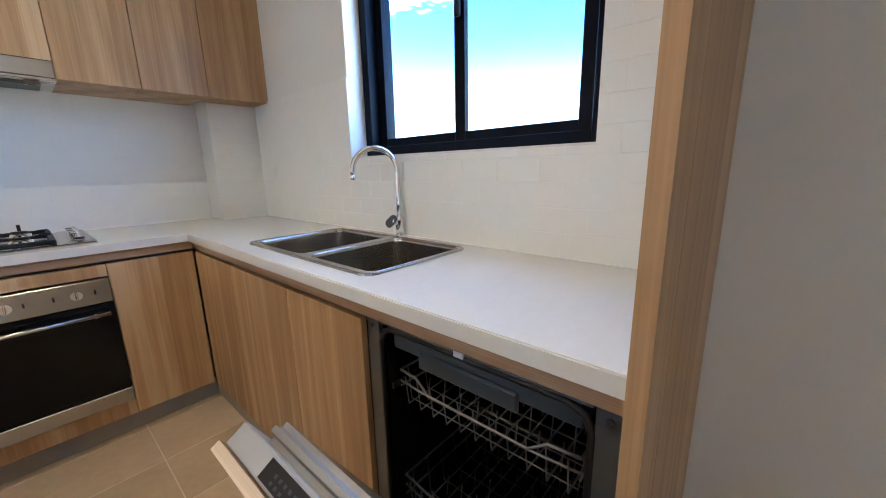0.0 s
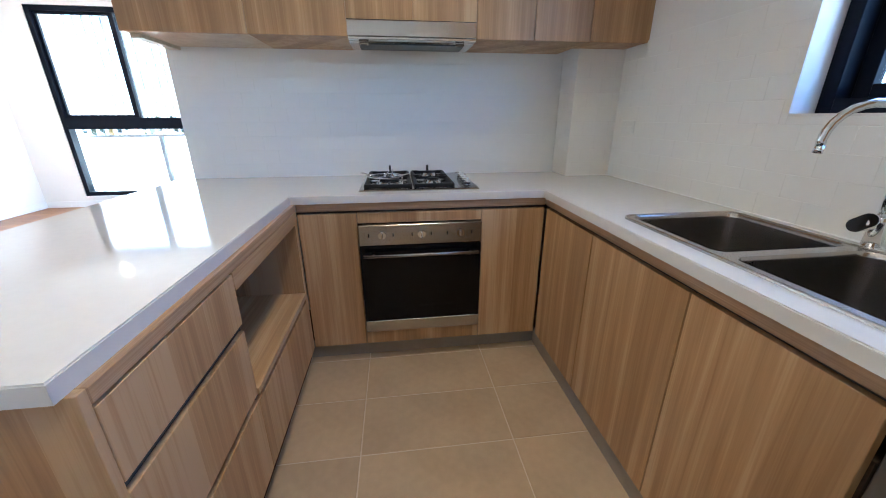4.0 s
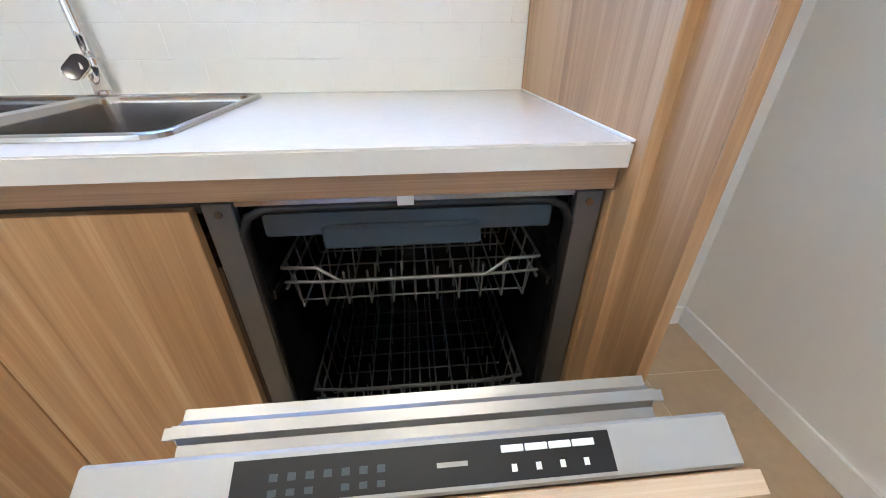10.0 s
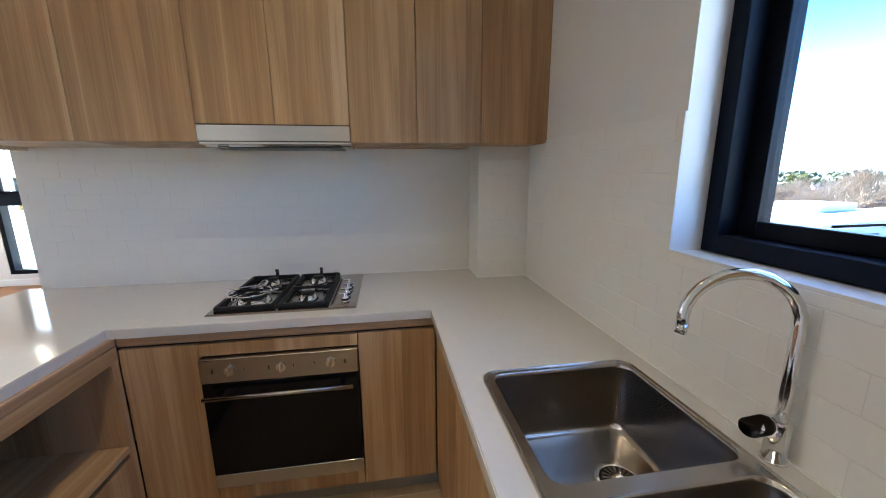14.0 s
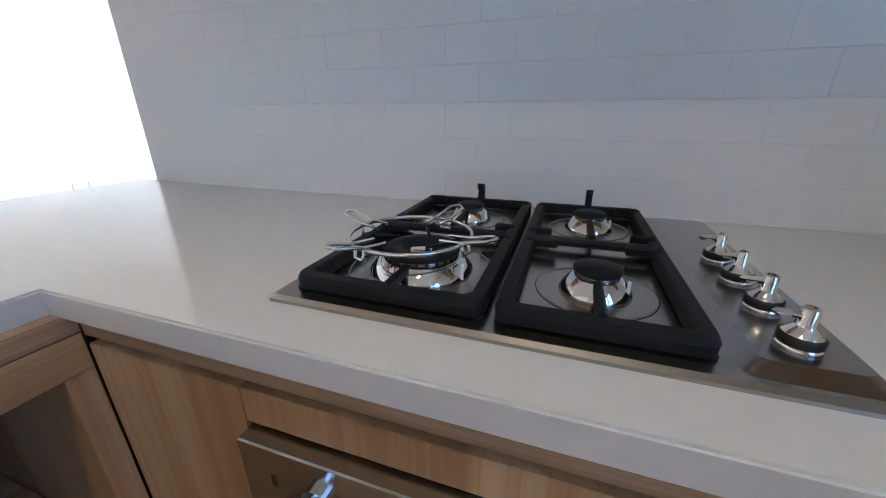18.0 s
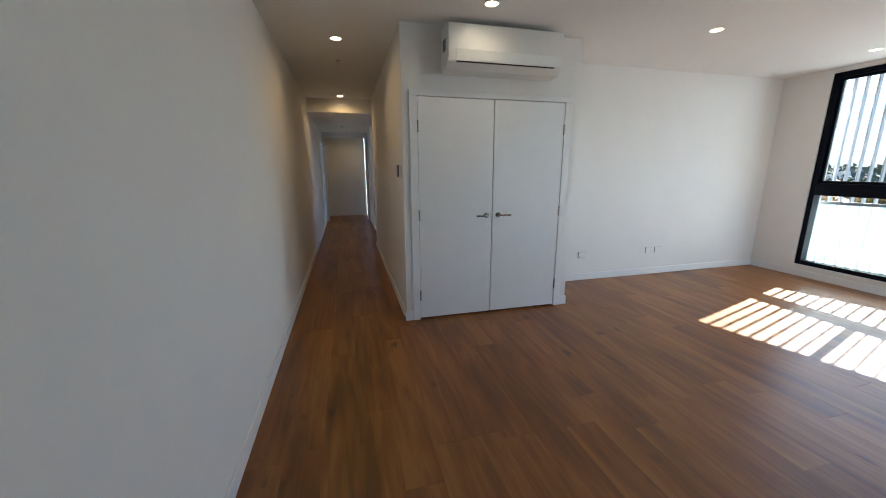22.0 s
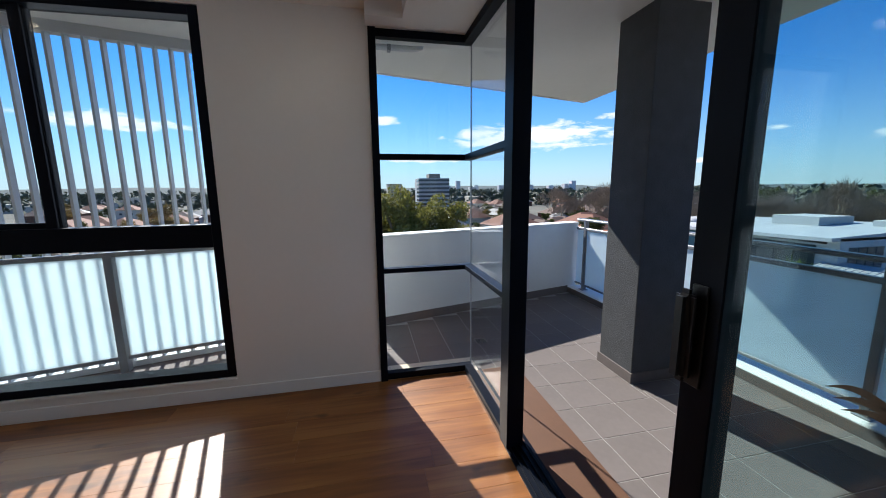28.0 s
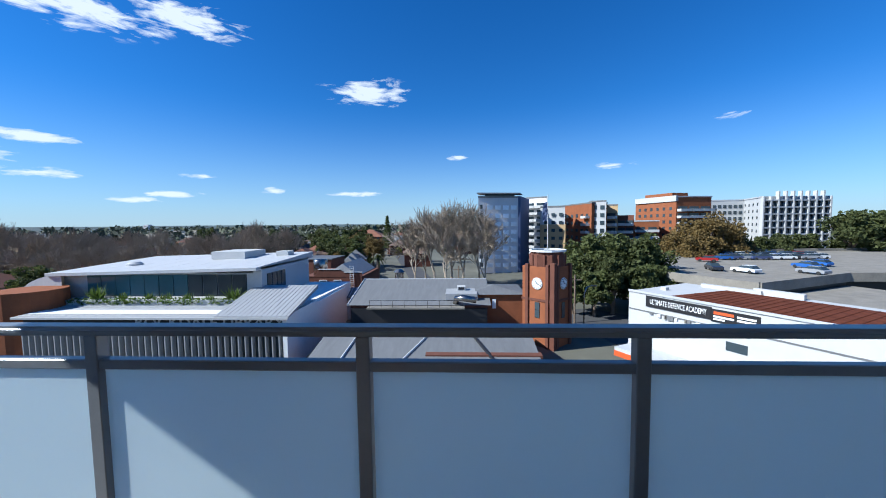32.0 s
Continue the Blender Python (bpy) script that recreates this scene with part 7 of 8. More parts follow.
v = [bm.verts.new(p) for p in ((66.6, 22.0, -8.2), (66.6, 28.6, -8.2), (66.6, 25.2, -5.9), (79.6, 22.0, -8.2), (79.6, 28.6, -8.2), (79.6, 25.2, -5.9))]
for f in ((0, 1, 2), (3, 5, 4), (0, 2, 5, 3), (1, 4, 5, 2), (0, 3, 4, 1)):
    bm.faces.new([v[i] for i in f])
bmesh.ops.recalc_face_normals(bm, faces=bm.faces)
part("roof", bm, PALE_ROOF, h4, "pale gabled roof behind the parapet")
for y in (25.2, 28.0):
    wn = part("house_window", box(65.86, 65.98, y, y + 1.5, -10.5, -8.9), SIGN_WHITE, h4, "white-framed window")
    for zz in (-10.4, -9.65):
        part("pane", box(65.82, 65.85, y + 0.12, y + 1.38, zz, zz + 0.65), FAR_GLASS, wn)
lad = thing("wall_ladder", (65.7, 23.1, -10.8), "pale metal ladder fixed to the brick parapet", "ladder")
for y in (22.75, 23.45):
    part("rail", cyl((65.7, y, -11.0), (65.7, y, -6.2), 0.05, n=6), WHITE_ROOF, lad)
for k in range(13):
    part("rung", cyl((65.7, 22.75, -10.8 + k * 0.37), (65.7, 23.45, -10.8 + k * 0.37), 0.04, n=6), WHITE_ROOF, lad)
brown = thing("flat_roof_building", (84, 37, GZ0), "plain dark brown flat-roofed building", "building")
part("wall", box(80.5, 90, 32.5, 42.5, GZ0, -6.4), BRICK_D, brown)
part("roof", box(80.3, 90.2, 32.3, 42.7, -6.4, -6.2), CHARCOAL, brown)
h5 = roofed("shed", 60, 65.5, 20.2, 26.6, -11.1, -9.8, WHITE_WALL, GREY_ROOF, "low white shed with a ribbed grey roof", "y")
for k in range(9):
    part("roof_rib", cyl((60.0, 20.5 + k * 0.72, -11.0), (62.7, 20.5 + k * 0.72, -9.76), 0.07, n=4), WHITE_ROOF, h5)
tank = thing("water_tank", (69, 30.4, -8.3), "round galvanised roof tank", "tank")
part("drum", lathe([(1.35, 0), (1.35, 2.9), (1.15, 3.1), (0, 3.2)], (69, 30.4, -8.3), 18), STEEL, tank, "", True)
for x, y, z, w, h in ((51, 2.4, -8.15, 1.2, 0.6), (39, 11.5, -11.1, 1.0, 0.7), (42, 4, -11.7, 1.0, 0.7)):
    un = thing("roof_unit", (x, y, z), "pale metal air unit on a hall roof", "air unit", "roof units")
    part("case", box(x - w / 2, x + w / 2, y - w / 2, y + w / 2, z, z + h, 0.04), WHITE_WALL, un)
    part("grille", box(x - w / 2 - 0.02, x - w / 2, y - w * 0.35, y + w * 0.35, z + 0.12, z + h - 0.1), SIGN_SHADE_BLACK, un)
# shops
sh = thing("shop_building", (32, -20, GZ0), "white corner shop building with a rusty roof and a black sign", "building")
A, B = Vector((34.7, -14.06, 0)), Vector((12, -26.75, 0))
d = (B - A).normalized()
n = Vector((d.y, -d.x, 0))
if n.dot(Vector((-1, 1, 0))) < 0:
    n = -n
back = -n * 9.2
part("wall", prism([tuple((A + back).xy), tuple(A.xy), tuple(B.xy), tuple((B + back).xy)][::-1], GZ0, -5.3), WHITE_WALL, sh)
part("rusty_roof", prism([tuple((A + back * 0.84 + d * 4.6).xy), tuple((A - n * 0.6 + d * 3.6).xy), tuple((B - n * 0.6 - d * 0.6).xy), tuple((B + back * 0.84 - d * 0.6).xy)][::-1], -5.3, -5.24), RUST, sh, "rusty red metal roof")
rust_roof = sh.children[-1]
for i in range(40):
    p = A + d * (4.7 + i * 0.6) - n * 0.7
    if 4.7 + i * 0.6 > (B - A).length - 0.8:
        break
    q = A + d * (4.7 + i * 0.6) + back * 0.83
    part("roof_rib", cyl((p.x, p.y, -5.23), (q.x, q.y, -5.24), 0.04, n=4), RUST, rust_roof)


def on_front(name, u0, u1, z0, z1, thick, mat, label=""):
    q = [A + d * u0, A + d * u1, A + d * u1 + n * thick, A + d * u0 + n * thick]
    bm = prism([tuple(p.xy) for p in q], z0, z1)
    bmesh.ops.recalc_face_normals(bm, faces=bm.faces)
    return part(name, bm, mat, sh, label)


on_front("sign_board", 1.8, 7.3, -6.45, -5.45, 0.1, SIGN_SHADE_BLACK, "black sign board")
on_front("sign_board", 7.32, 10.5, -6.55, -5.55, 0.1, SIGN_SHADE_BLACK, "black sign board")
rot = Matrix(((d.x, 0, n.x, 0), (d.y, 0, n.y, 0), (0, 1, 0, 0), (0, 0, 0, 1)))
if rot.to_3x3().determinant() < 0:
    rot = Matrix(((-d.x, 0, n.x, 0), (-d.y, 0, n.y, 0), (0, 1, 0, 0), (0, 0, 0, 1)))
c = A + d * 4.6 + n * 0.12
writing("sign_lettering", "ULTIMATE DEFENCE ACADEMY", 0.62, SIGN_WHITE, Matrix.Translation((c.x, c.y, -5.95)) @ rot @ Matrix.Diagonal((0.55, 1.1, 1, 1)), sh, 0.01, "white sign letters")
for u0, u1, z0, z1, mt in ((7.5, 8.9, -5.95, -5.72, RED_PAINT), (7.5, 8.9, -6.2, -6.05, SIGN_WHITE), (7.5, 8.3, -6.4, -6.27, SIGN_WHITE), (9.1, 10.3, -5.95, -5.8, SIGN_WHITE), (9.1, 10.3, -6.2, -6.05, SIGN_WHITE)):
    on_front("small_lettering", u0, u1, z0, z1, 0.12, mt, "unreadable sign line")
for i in range(14):
    on_front("wall_fitting", 2.2 + i * 0.55 + 0.2 * (i % 3), 2.5 + i * 0.55 + 0.2 * (i % 2), -7.15 - 0.06 * (i % 4), -6.95, 0.12 + 0.05 * (i % 3), (GREY_ROOF, WHITE_PLASTIC, CONCRETE)[i % 3])
for i in range(4):
    on_front("shop_window", 3.0 + i * 5.4, 4.4 + i * 5.4, -8.6, -7.9, 0.05, FAR_GLASS)
for u0, dp, w, h in ((2.2, 7.9, 5.0, 0.35), (1.2, 3.0, 0.5, 0.3), (6.5, 8.2, 3.5, 0.5)):
    q = [A + d * u0 - n * dp, A + d * (u0 + w) - n * dp, A + d * (u0 + w) - n * (dp + 0.5), A + d * u0 - n * (dp + 0.5)]
    bm = prism([tuple(p.xy) for p in q], -5.3, -5.3 + h)
    bmesh.ops.recalc_face_normals(bm, faces=bm.faces)
    part("roof_upstand", bm, WHITE_WALL, sh, "white roof upstand")
on_front("eave_strip", 0.0, 25.0, -5.3, -5.1, 0.12, WHITE_ROOF, "white roof edge strip")
on_front("low_wall_band", 0.0, 25.0, -7.0, -6.9, 0.06, GREY_ROOF)
on_front("awning", 0.5, 24, -10.6, -10.3, 2.6, WHITE_ROOF, "white street awning")
on_front("awning_edge", 0.5, 24, -11.1, -10.6, 2.65, RED_PAINT, "orange-red awning edge")
on_front("air_unit", 12.5, 13.6, -10.3, -9.2, 0.9, WHITE_PLASTIC, "white air conditioning unit")

# car park
cp = thing("car_park_deck", (85, -80, GZ0), "concrete rooftop car park with a low edge wall", "car park")
DECK = [(52, -40), (62, -62), (60, -120), (118, -130), (112, -48), (72, -30)]
part("deck", prism(DECK[::-1], -8.7, -8.2), CONCRETE, cp)
for p, q in zip(DECK, DECK[1:] + DECK[:1]):
    p, q = Vector((*p, 0)), Vector((*q, 0))
    e = (q - p).normalized()
    m = Vector((-e.y, e.x, 0)) * 0.25
    bm = prism([tuple(v.xy) for v in (p - m, q - m, q + m, p + m)], -8.9, -7.4)
    bmesh.ops.recalc_face_normals(bm, faces=bm.faces)
    part("edge_wall", bm, CONCRETE, cp)
# The shade below the deck is painted as a solid black block.
part("dark_level", prism([(p[0] * 0.97 + 2.5, p[1] * 0.97 - 2.2) for p in DECK][::-1], GZ0, -8.9), SIGN_SHADE_BLACK, cp, "black block painted for the shade of the lower parking level")
part("ramp", prism([(40, -44), (52, -40), (62, -62), (48, -66)][::-1], GZ0, -9.6), CONCRETE, cp)

PAINTS = [material("car_paint", c, 0.25, 0.1, var=0.03, coat=0.4) for c in ((0.75, 0.75, 0.75), (0.03, 0.03, 0.035), (0.30, 0.31, 0.33), (0.35, 0.02, 0.02), (0.03, 0.12, 0.4), (0.05, 0.07, 0.16))]
TYRE = material("tyre", (0.02, 0.02, 0.02), 0.8, var=0.1)
CARS = []
for pm in PAINTS:
    car = thing("parked_car", (0, 0, 0), "parked family car on the rooftop car park", "car", "parked cars")
    body = bmesh.new()
    out = [(-2.2, 0.35), (-2.2, 0.75), (-2.0, 0.9), (-1.0, 1.0), (1.5, 0.98), (2.1, 0.85), (2.2, 0.6), (2.2, 0.35)]
    a = [body.verts.new((x, -0.88, z)) for x, z in out]
    c_ = [body.verts.new((x, 0.88, z)) for x, z in out]
    body.faces.new(a)
    body.faces.new(c_[::-1])
    for i in range(len(out)):
        j = (i + 1) % len(out)
        body.faces.new((a[i], c_[i], c_[j], a[j]))
    bmesh.ops.recalc_face_normals(body, faces=body.faces)
    part("body", body, pm, car)
    cab = bmesh.new()
    a = [cab.verts.new(p) for p in ((-1.9, -0.8, 0.95), (1.0, -0.8, 0.95), (1.0, 0.8, 0.95), (-1.9, 0.8, 0.95), (-1.4, -0.66, 1.42), (0.3, -0.66, 1.42), (0.3, 0.66, 1.42), (-1.4, 0.66, 1.42))]
    for f in ((0, 1, 5, 4), (1, 2, 6, 5), (2, 3, 7, 6), (3, 0, 4, 7)):
        cab.faces.new([a[i] for i in f])
    part("window_band", cab, FAR_GLASS, car)
    part("roof", box(-1.42, 0.32, -0.67, 0.67, 1.41, 1.47, 0.02), pm, car)
    for wx in (-1.35, 1.35):
        for wy in (-0.85, 0.85):
            part("wheel", cyl((wx, wy - 0.09, 0.33), (wx, wy + 0.09, 0.33), 0.33, n=14), TYRE, car)
    CARS.append(car)
SPOTS = [(68, -50, 0.3), (72, -47, 2.9), (66, -60, 0.25), (88, -56, 1.1)] + [(92 + rng.uniform(-1, 1), -62 - 2.9 * i, 1.5 + rng.uniform(-0.05, 0.05)) for i in range(9)] \
    + [(99 + rng.uniform(-1, 1), -68 - 2.9 * i, 1.6) for i in range(8)] + [(78, -72, 0.2), (74, -66, 0.1), (90, -44, 0.9)]
placed = []
for k, (x, y, r) in enumerate(SPOTS):
    src = CARS[rng.choice([0, 0, 0, 1, 2, 2, 3, 4, 5]) if k > 5 else k]
    m = Matrix.Translation((x, y, -8.2)) @ Matrix.Rotation(r, 4, "Z")
    if src not in placed:
        placed.append(src)
        src.matrix_basis = m
    else:
        copy_thing(src, m)
for src in CARS:
    if src not in placed:
        src.matrix_basis = Matrix.Translation((84, -70 - 3 * CARS.index(src), -8.2))


# plants
def leaf_quads(bm, centre, rad, count, size, rg):
    for _ in range(count):
        p = Vector((rg.gauss(0, 1), rg.gauss(0, 1), rg.gauss(0, 1)))
        p = p.normalized() * (rg.random() ** 0.4)
        c = Vector(centre) + Vector((p.x * rad[0], p.y * rad[1], p.z * rad[2]))
        n1 = Vector((rg.gauss(0, 1), rg.gauss(0, 1), rg.gauss(0, 1) + 0.6)).normalized()
        t = n1.orthogonal().normalized()
        t = Matrix.Rotation(rg.uniform(0, 6.28), 3, n1) @ t
        u = n1.cross(t)
        s = size * rg.uniform(0.6, 1.5)
        bm.faces.new([bm.verts.new(c + t * s), bm.verts.new(c + u * s * 0.6), bm.verts.new(c - t * s), bm.verts.new(c - u * s * 0.6)])


def limb(bm, a, b, r0, r1):
    cyl(a, b, r0, r1, 6, bm, caps=False)


def leafy(name, h, w, mat, label, seed, n=4200, group="street trees", size=0.22):
    rg = random.Random(seed)
    t = thing(name, (0, 0, 0), label, "tree", group)
    bm = bmesh.new()
    limb(bm, (0, 0, -0.2), (0.2, 0.1, h * 0.4), h * 0.035, h * 0.024)
    tops = []
    for i in range(6):
        a = 6.28 * i / 6 + rg.uniform(-0.4, 0.4)
        e = Vector((math.cos(a) * w * rg.uniform(0.25, 0.62), math.sin(a) * w * rg.uniform(0.25, 0.62), h * rg.uniform(0.5, 0.85)))
        limb(bm, (0.2, 0.1, h * rg.uniform(0.28, 0.4)), e, h * 0.016, h * 0.006)
        tops.append(e)
    part("trunk", bm, BARK, t)
    bm = bmesh.new()
    lobes = tops + [Vector((rg.uniform(-0.3, 0.3) * w, rg.uniform(-0.3, 0.3) * w, h * rg.uniform(0.6, 0.9))) for _ in range(9)]
    lobes += [Vector((rg.uniform(-0.62, 0.62) * w, rg.uniform(-0.62, 0.62) * w, h * rg.uniform(0.3, 0.62))) for _ in range(9)]
    for c in lobes:
        leaf_quads(bm, c, (w * rg.uniform(0.16, 0.32), w * rg.uniform(0.16, 0.32), h * rg.uniform(0.07, 0.14)), n // len(lobes), size, rg)
    part("crown", bm, mat, t)
    return t


def bare(name, h, w, label, seed):
    rg = random.Random(seed)
    t = thing(name, (0, 0, 0), label, "tree", "bare trees")
    bm = bmesh.new()
    quads = bmesh.new()

    def grow(p, way, ln, r, depth):
        q = p + way * ln
        dst = bm if depth > 2 else quads
        if depth > 2:
            limb(dst, p, q, r, r * 0.62)
        else:
            s = way.orthogonal().normalized() * max(r, 0.034)
            s2 = way.cross(s).normalized() * max(r, 0.034)
            for k in (s, s2):
                dst.faces.new([dst.verts.new(p + k), dst.verts.new(q + k * 0.5), dst.verts.new(q - k * 0.5), dst.verts.new(p - k)])
        if depth == 0:
            return
        for _ in range(3 if depth > 1 else 4):
            ax = Vector((rg.gauss(0, 1), rg.gauss(0, 1), rg.gauss(0, 1))).normalized()
            w2 = (Matrix.Rotation(rg.uniform(0.3, 0.95), 3, ax) @ way + Vector((0, 0, 0.18))).normalized()
            grow(p + way * ln * rg.uniform(0.6, 1.0), w2, ln * rg.uniform(0.68, 0.9), r * 0.6, depth - 1)

    grow(Vector((0, 0, -0.2)), Vector((0, 0, 1)), h * 0.26, h * 0.016, 6)
    part("trunk", bm, TWIG, t)
    part("twig_crown", quads, TWIG, t, "fine bare twigs")
    return t


TREES = [leafy("leafy_tree", 9, 4.2, LEAF, "dark green leafy street tree", 11), leafy("leafy_tree", 7, 3.4, LEAF, "dark green leafy garden tree", 12),
         leafy("leafy_tree", 11, 5.2, LEAF_B, "bronze-green broad fig tree", 13, 5000), leafy("leafy_tree", 12, 4.6, LEAF_Y, "olive-green eucalypt with drooping crown", 14, 9500, size=0.13),
         leafy("leafy_tree", 5, 2.6, LEAF_Y, "olive garden shrub tree", 15, 2200)]
BARES = [bare("bare_tree", 15, 6, "leafless winter plane tree with pale twigs", 21), bare("bare_tree", 12, 5, "leafless winter tree with fine twigs", 22)]
used = set()


def plant(src, x, y, s=1.0, z=GZ0, r=None):
    m = Matrix.Translation((x, y, z)) @ Matrix.Rotation(rng.uniform(0, 6.28) if r is None else r, 4, "Z") @ Matrix.Scale(s, 4)
    if src in used:
        ob = copy_thing(src, m)
        ob.scale = (s, s, s)
        return ob
    used.add(src)
    src.matrix_basis = m
    return src


for x, y, k, s in ((70, -27, 0, 1.62), (73, -32, 0, 1.55), (68, -22.5, 1, 1.5), (76, -37, 0, 1.4), (66, -33, 1, 1.3), (105, -66, 2, 1.75), (112, -76, 2, 1.6), (109, -60, 2, 1.35),
                   (118, -87, 0, 1.3), (119, -95, 0, 1.2), (121, -103, 1, 1.5), (122, -110, 0, 1.2), (118, -119, 0, 2.3), (121, -129, 0, 2.3), (124, -138, 0, 2.1), (124, -148, 0, 2.2), (150, -166, 0, 2.3), (152, -178, 0, 2.1),
                   (2.5, 45, 3, 1.5), (7, 48, 3, 1.4), (-2, 49, 3, 1.4), (4, 50, 3, 1.45), (58, 78, 0, 1.2), (54, 84, 0, 1.1)):
    plant(TREES[k], x, y, s)
for x, y, k, s in ((64, -24.5, 1, 1.5), (62, -20.5, 1, 1.2), (62, -29, 1, 1.35), (69, -30, 0, 1.7), (72, -38, 1, 1.1), (64, -17.5, 1, 1.1), (72, -24, 0, 1.7),
                   (116, -82, 1, 1.9), (117, -91, 1, 1.7), (119, -99, 0, 1.45), (120, -107, 1, 1.8), (104, -72, 2, 1.5), (101, -61, 2, 1.3), (86, -40, 1, 1.2), (92, -46, 1, 1.0),
                   (112, 42, 0, 1.3), (118, 47, 0, 1.5), (126, 40, 1, 1.5), (131, 52, 0, 1.4), (140, 46, 0, 1.5), (150, 58, 0, 1.6), (165, 62, 0, 1.5), (180, 75, 0, 1.7), (190, 52, 1, 1.8),
                   (64, 60, 1, 1.2), (60, 70, 0, 1.1), (52, 66, 1, 1.3), (98, 30, 1, 0.9), (104, 36, 1, 0.9)):
    plant(TREES[k], x, y, s)
for x, y, k, s in ((84, 2, 0, 1.5), (86, 9, 0, 1.4), (90, -2, 0, 1.5), (80, 6, 1, 1.5), (88, 14, 1, 1.5), (82, -3, 1, 1.5), (92, 5, 0, 1.45), (94, 12, 1, 1.6)):
    plant(BARES[k], x, y, s)
for i in range(60):
    plant(BARES[i % 2], 74 + rng.uniform(0, 50), 54 + rng.uniform(0, 95), rng.uniform(0.9, 1.3))

for x, y, k, s in ((168, 126, 0, 1.9), (176, 112, 0, 1.75), (193, 124, 1, 2.1), (192, 104, 0, 1.75), (206, 100, 1, 2.0), (214, 88, 0, 1.75), (202, 76, 0, 1.7), (212, 70, 1, 2.1), (222, 66, 0, 1.8), (150, 92, 1, 1.5), (172, 68, 1, 1.6)):
    plant(TREES[k], x, y, s)

# Norfolk pine and palm
pine = thing("norfolk_pine", (200, 44, GZ0), "tall dark Norfolk Island pine", "tree")
part("trunk", cyl((200, 44, GZ0), (200, 44, 7), 0.5, 0.08, n=8), BARK, pine)
bm = bmesh.new()
rg = random.Random(5)
for i in range(26):
    z = -11 + i * 0.69
    r = 3.6 * (1 - i / 27) + 0.4
    for j in range(9):
        a = 6.28 * j / 9 + i * 0.37
        leaf_quads(bm, (200 + math.cos(a) * r * 0.55, 44 + math.sin(a) * r * 0.55, z), (r * 0.45, r * 0.45, 0.3), 12, 0.32, rg)
part("crown", bm, LEAF, pine)
palm = thing("palm_tree", (85, 22.6, GZ0), "stocky date palm with drooping fronds", "tree")
part("trunk", cyl((85, 22.6, GZ0), (85, 22.6, -6.6), 0.42, 0.36, n=10), BARK, palm)
bm = bmesh.new()
for j in range(34):
    a, el = rg.uniform(0, 6.28), rg.uniform(-0.4, 1.2)
    p = Vector((85, 22.6, -6.4))
    dirv = Vector((math.cos(a) * math.cos(el), math.sin(a) * math.cos(el), math.sin(el)))
    side = dirv.cross(Vector((0, 0, 1))).normalized() * 0.28
    last = None
    for i in range(6):
        q = p + dirv * (0.45 * i) + Vector((0, 0, -0.05 * i * i))
        w = side * (1 - i / 6.5)
        cur = (bm.verts.new(q + w), bm.verts.new(q - w))
        if last:
            bm.faces.new((last[0], last[1], cur[1], cur[0]))
        last = cur
part("fronds", bm, LEAF, palm)
# terrace plants of the library
for i, (y, s) in enumerate(((50.5, 2.0), (31.8, 1.8), (47, 1.1), (43, 1.2), (41, 1.0), (38, 1.0), (35, 0.9))):
    pl = thing("terrace_plant", (43.6, y, -7.85), "spiky green terrace plant in the white planter", "plant", "terrace plants")
    bm = bmesh.new()
    for j in range(60):
        a, el = rg.uniform(0, 6.28), rg.uniform(0.3 if s > 1.2 else -0.5, 1.4)
        dirv = Vector((math.cos(a) * math.cos(el), math.sin(a) * math.cos(el), math.sin(el))) * s * rg.uniform(0.6, 1.1)
        sd = dirv.cross(Vector((0, 0, 1))).normalized() * 0.09 * s
        p = Vector((43.6 + rg.uniform(-0.3, 0.3), y + rg.uniform(-0.6, 0.6), -7.9))
        bm.faces.new([bm.verts.new(p + sd), bm.verts.new(p - sd), bm.verts.new(p + dirv)])
    part("leaves", bm, LEAF_T, pl)
bm = bmesh.new()
for y in np.linspace(31, 54, 70):
    leaf_quads(bm, (42.9, float(y), -7.95 - 0.15 * rg.random()), (0.75, 0.4, 0.4), 26, 0.17, rg)
trail = part("trailing_plants", bm, LEAF_T)
tagged(trail, "trailing green ground cover over the planter's edge", "plant", kind="stuff")

# houses
def house(k, wall, roofm, w, dpt, h):
    b = thing("house", (0, 0, 0), "small suburban house with a hipped %s roof" % ("terracotta" if roofm is TERRA else "brown tiled" if roofm is BROWN_ROOF else "grey metal"), "house", "suburban houses")
    part("wall", box(-w / 2, w / 2, -dpt / 2, dpt / 2, 0, h), wall, b)
    bm = bmesh.new()
    o, e = 0.5, min(w, dpt) / 2
    v = [bm.verts.new(p) for p in ((-w / 2 - o, -dpt / 2 - o, h), (w / 2 + o, -dpt / 2 - o, h), (w / 2 + o, dpt / 2 + o, h), (-w / 2 - o, dpt / 2 + o, h), (0, -dpt / 2 + e, h + e * 0.62), (0, dpt / 2 - e, h + e * 0.62))]
    for f in ((0, 1, 4), (1, 2, 5, 4), (2, 3, 5), (3, 0, 4, 5), (0, 3, 2, 1)):
        bm.faces.new([v[i] for i in f])
    part("roof", bm, roofm, b)
    for yy in cols(-dpt / 2, dpt / 2, 3):
        shared("window", WIN["d"], b, Matrix.Translation((-w / 2, yy, h * 0.55)) @ Matrix.Diagonal((1, 1.4, 1.2, 1)))
    for xx in cols(-w / 2, w / 2, 2):
        shared("window", WIN["d"], b, Matrix.Translation((xx, -dpt / 2, h * 0.55)) @ Matrix.Rotation(radians(90), 4, "Z") @ Matrix.Diagonal((1, 1.4, 1.2, 1)))
    return b


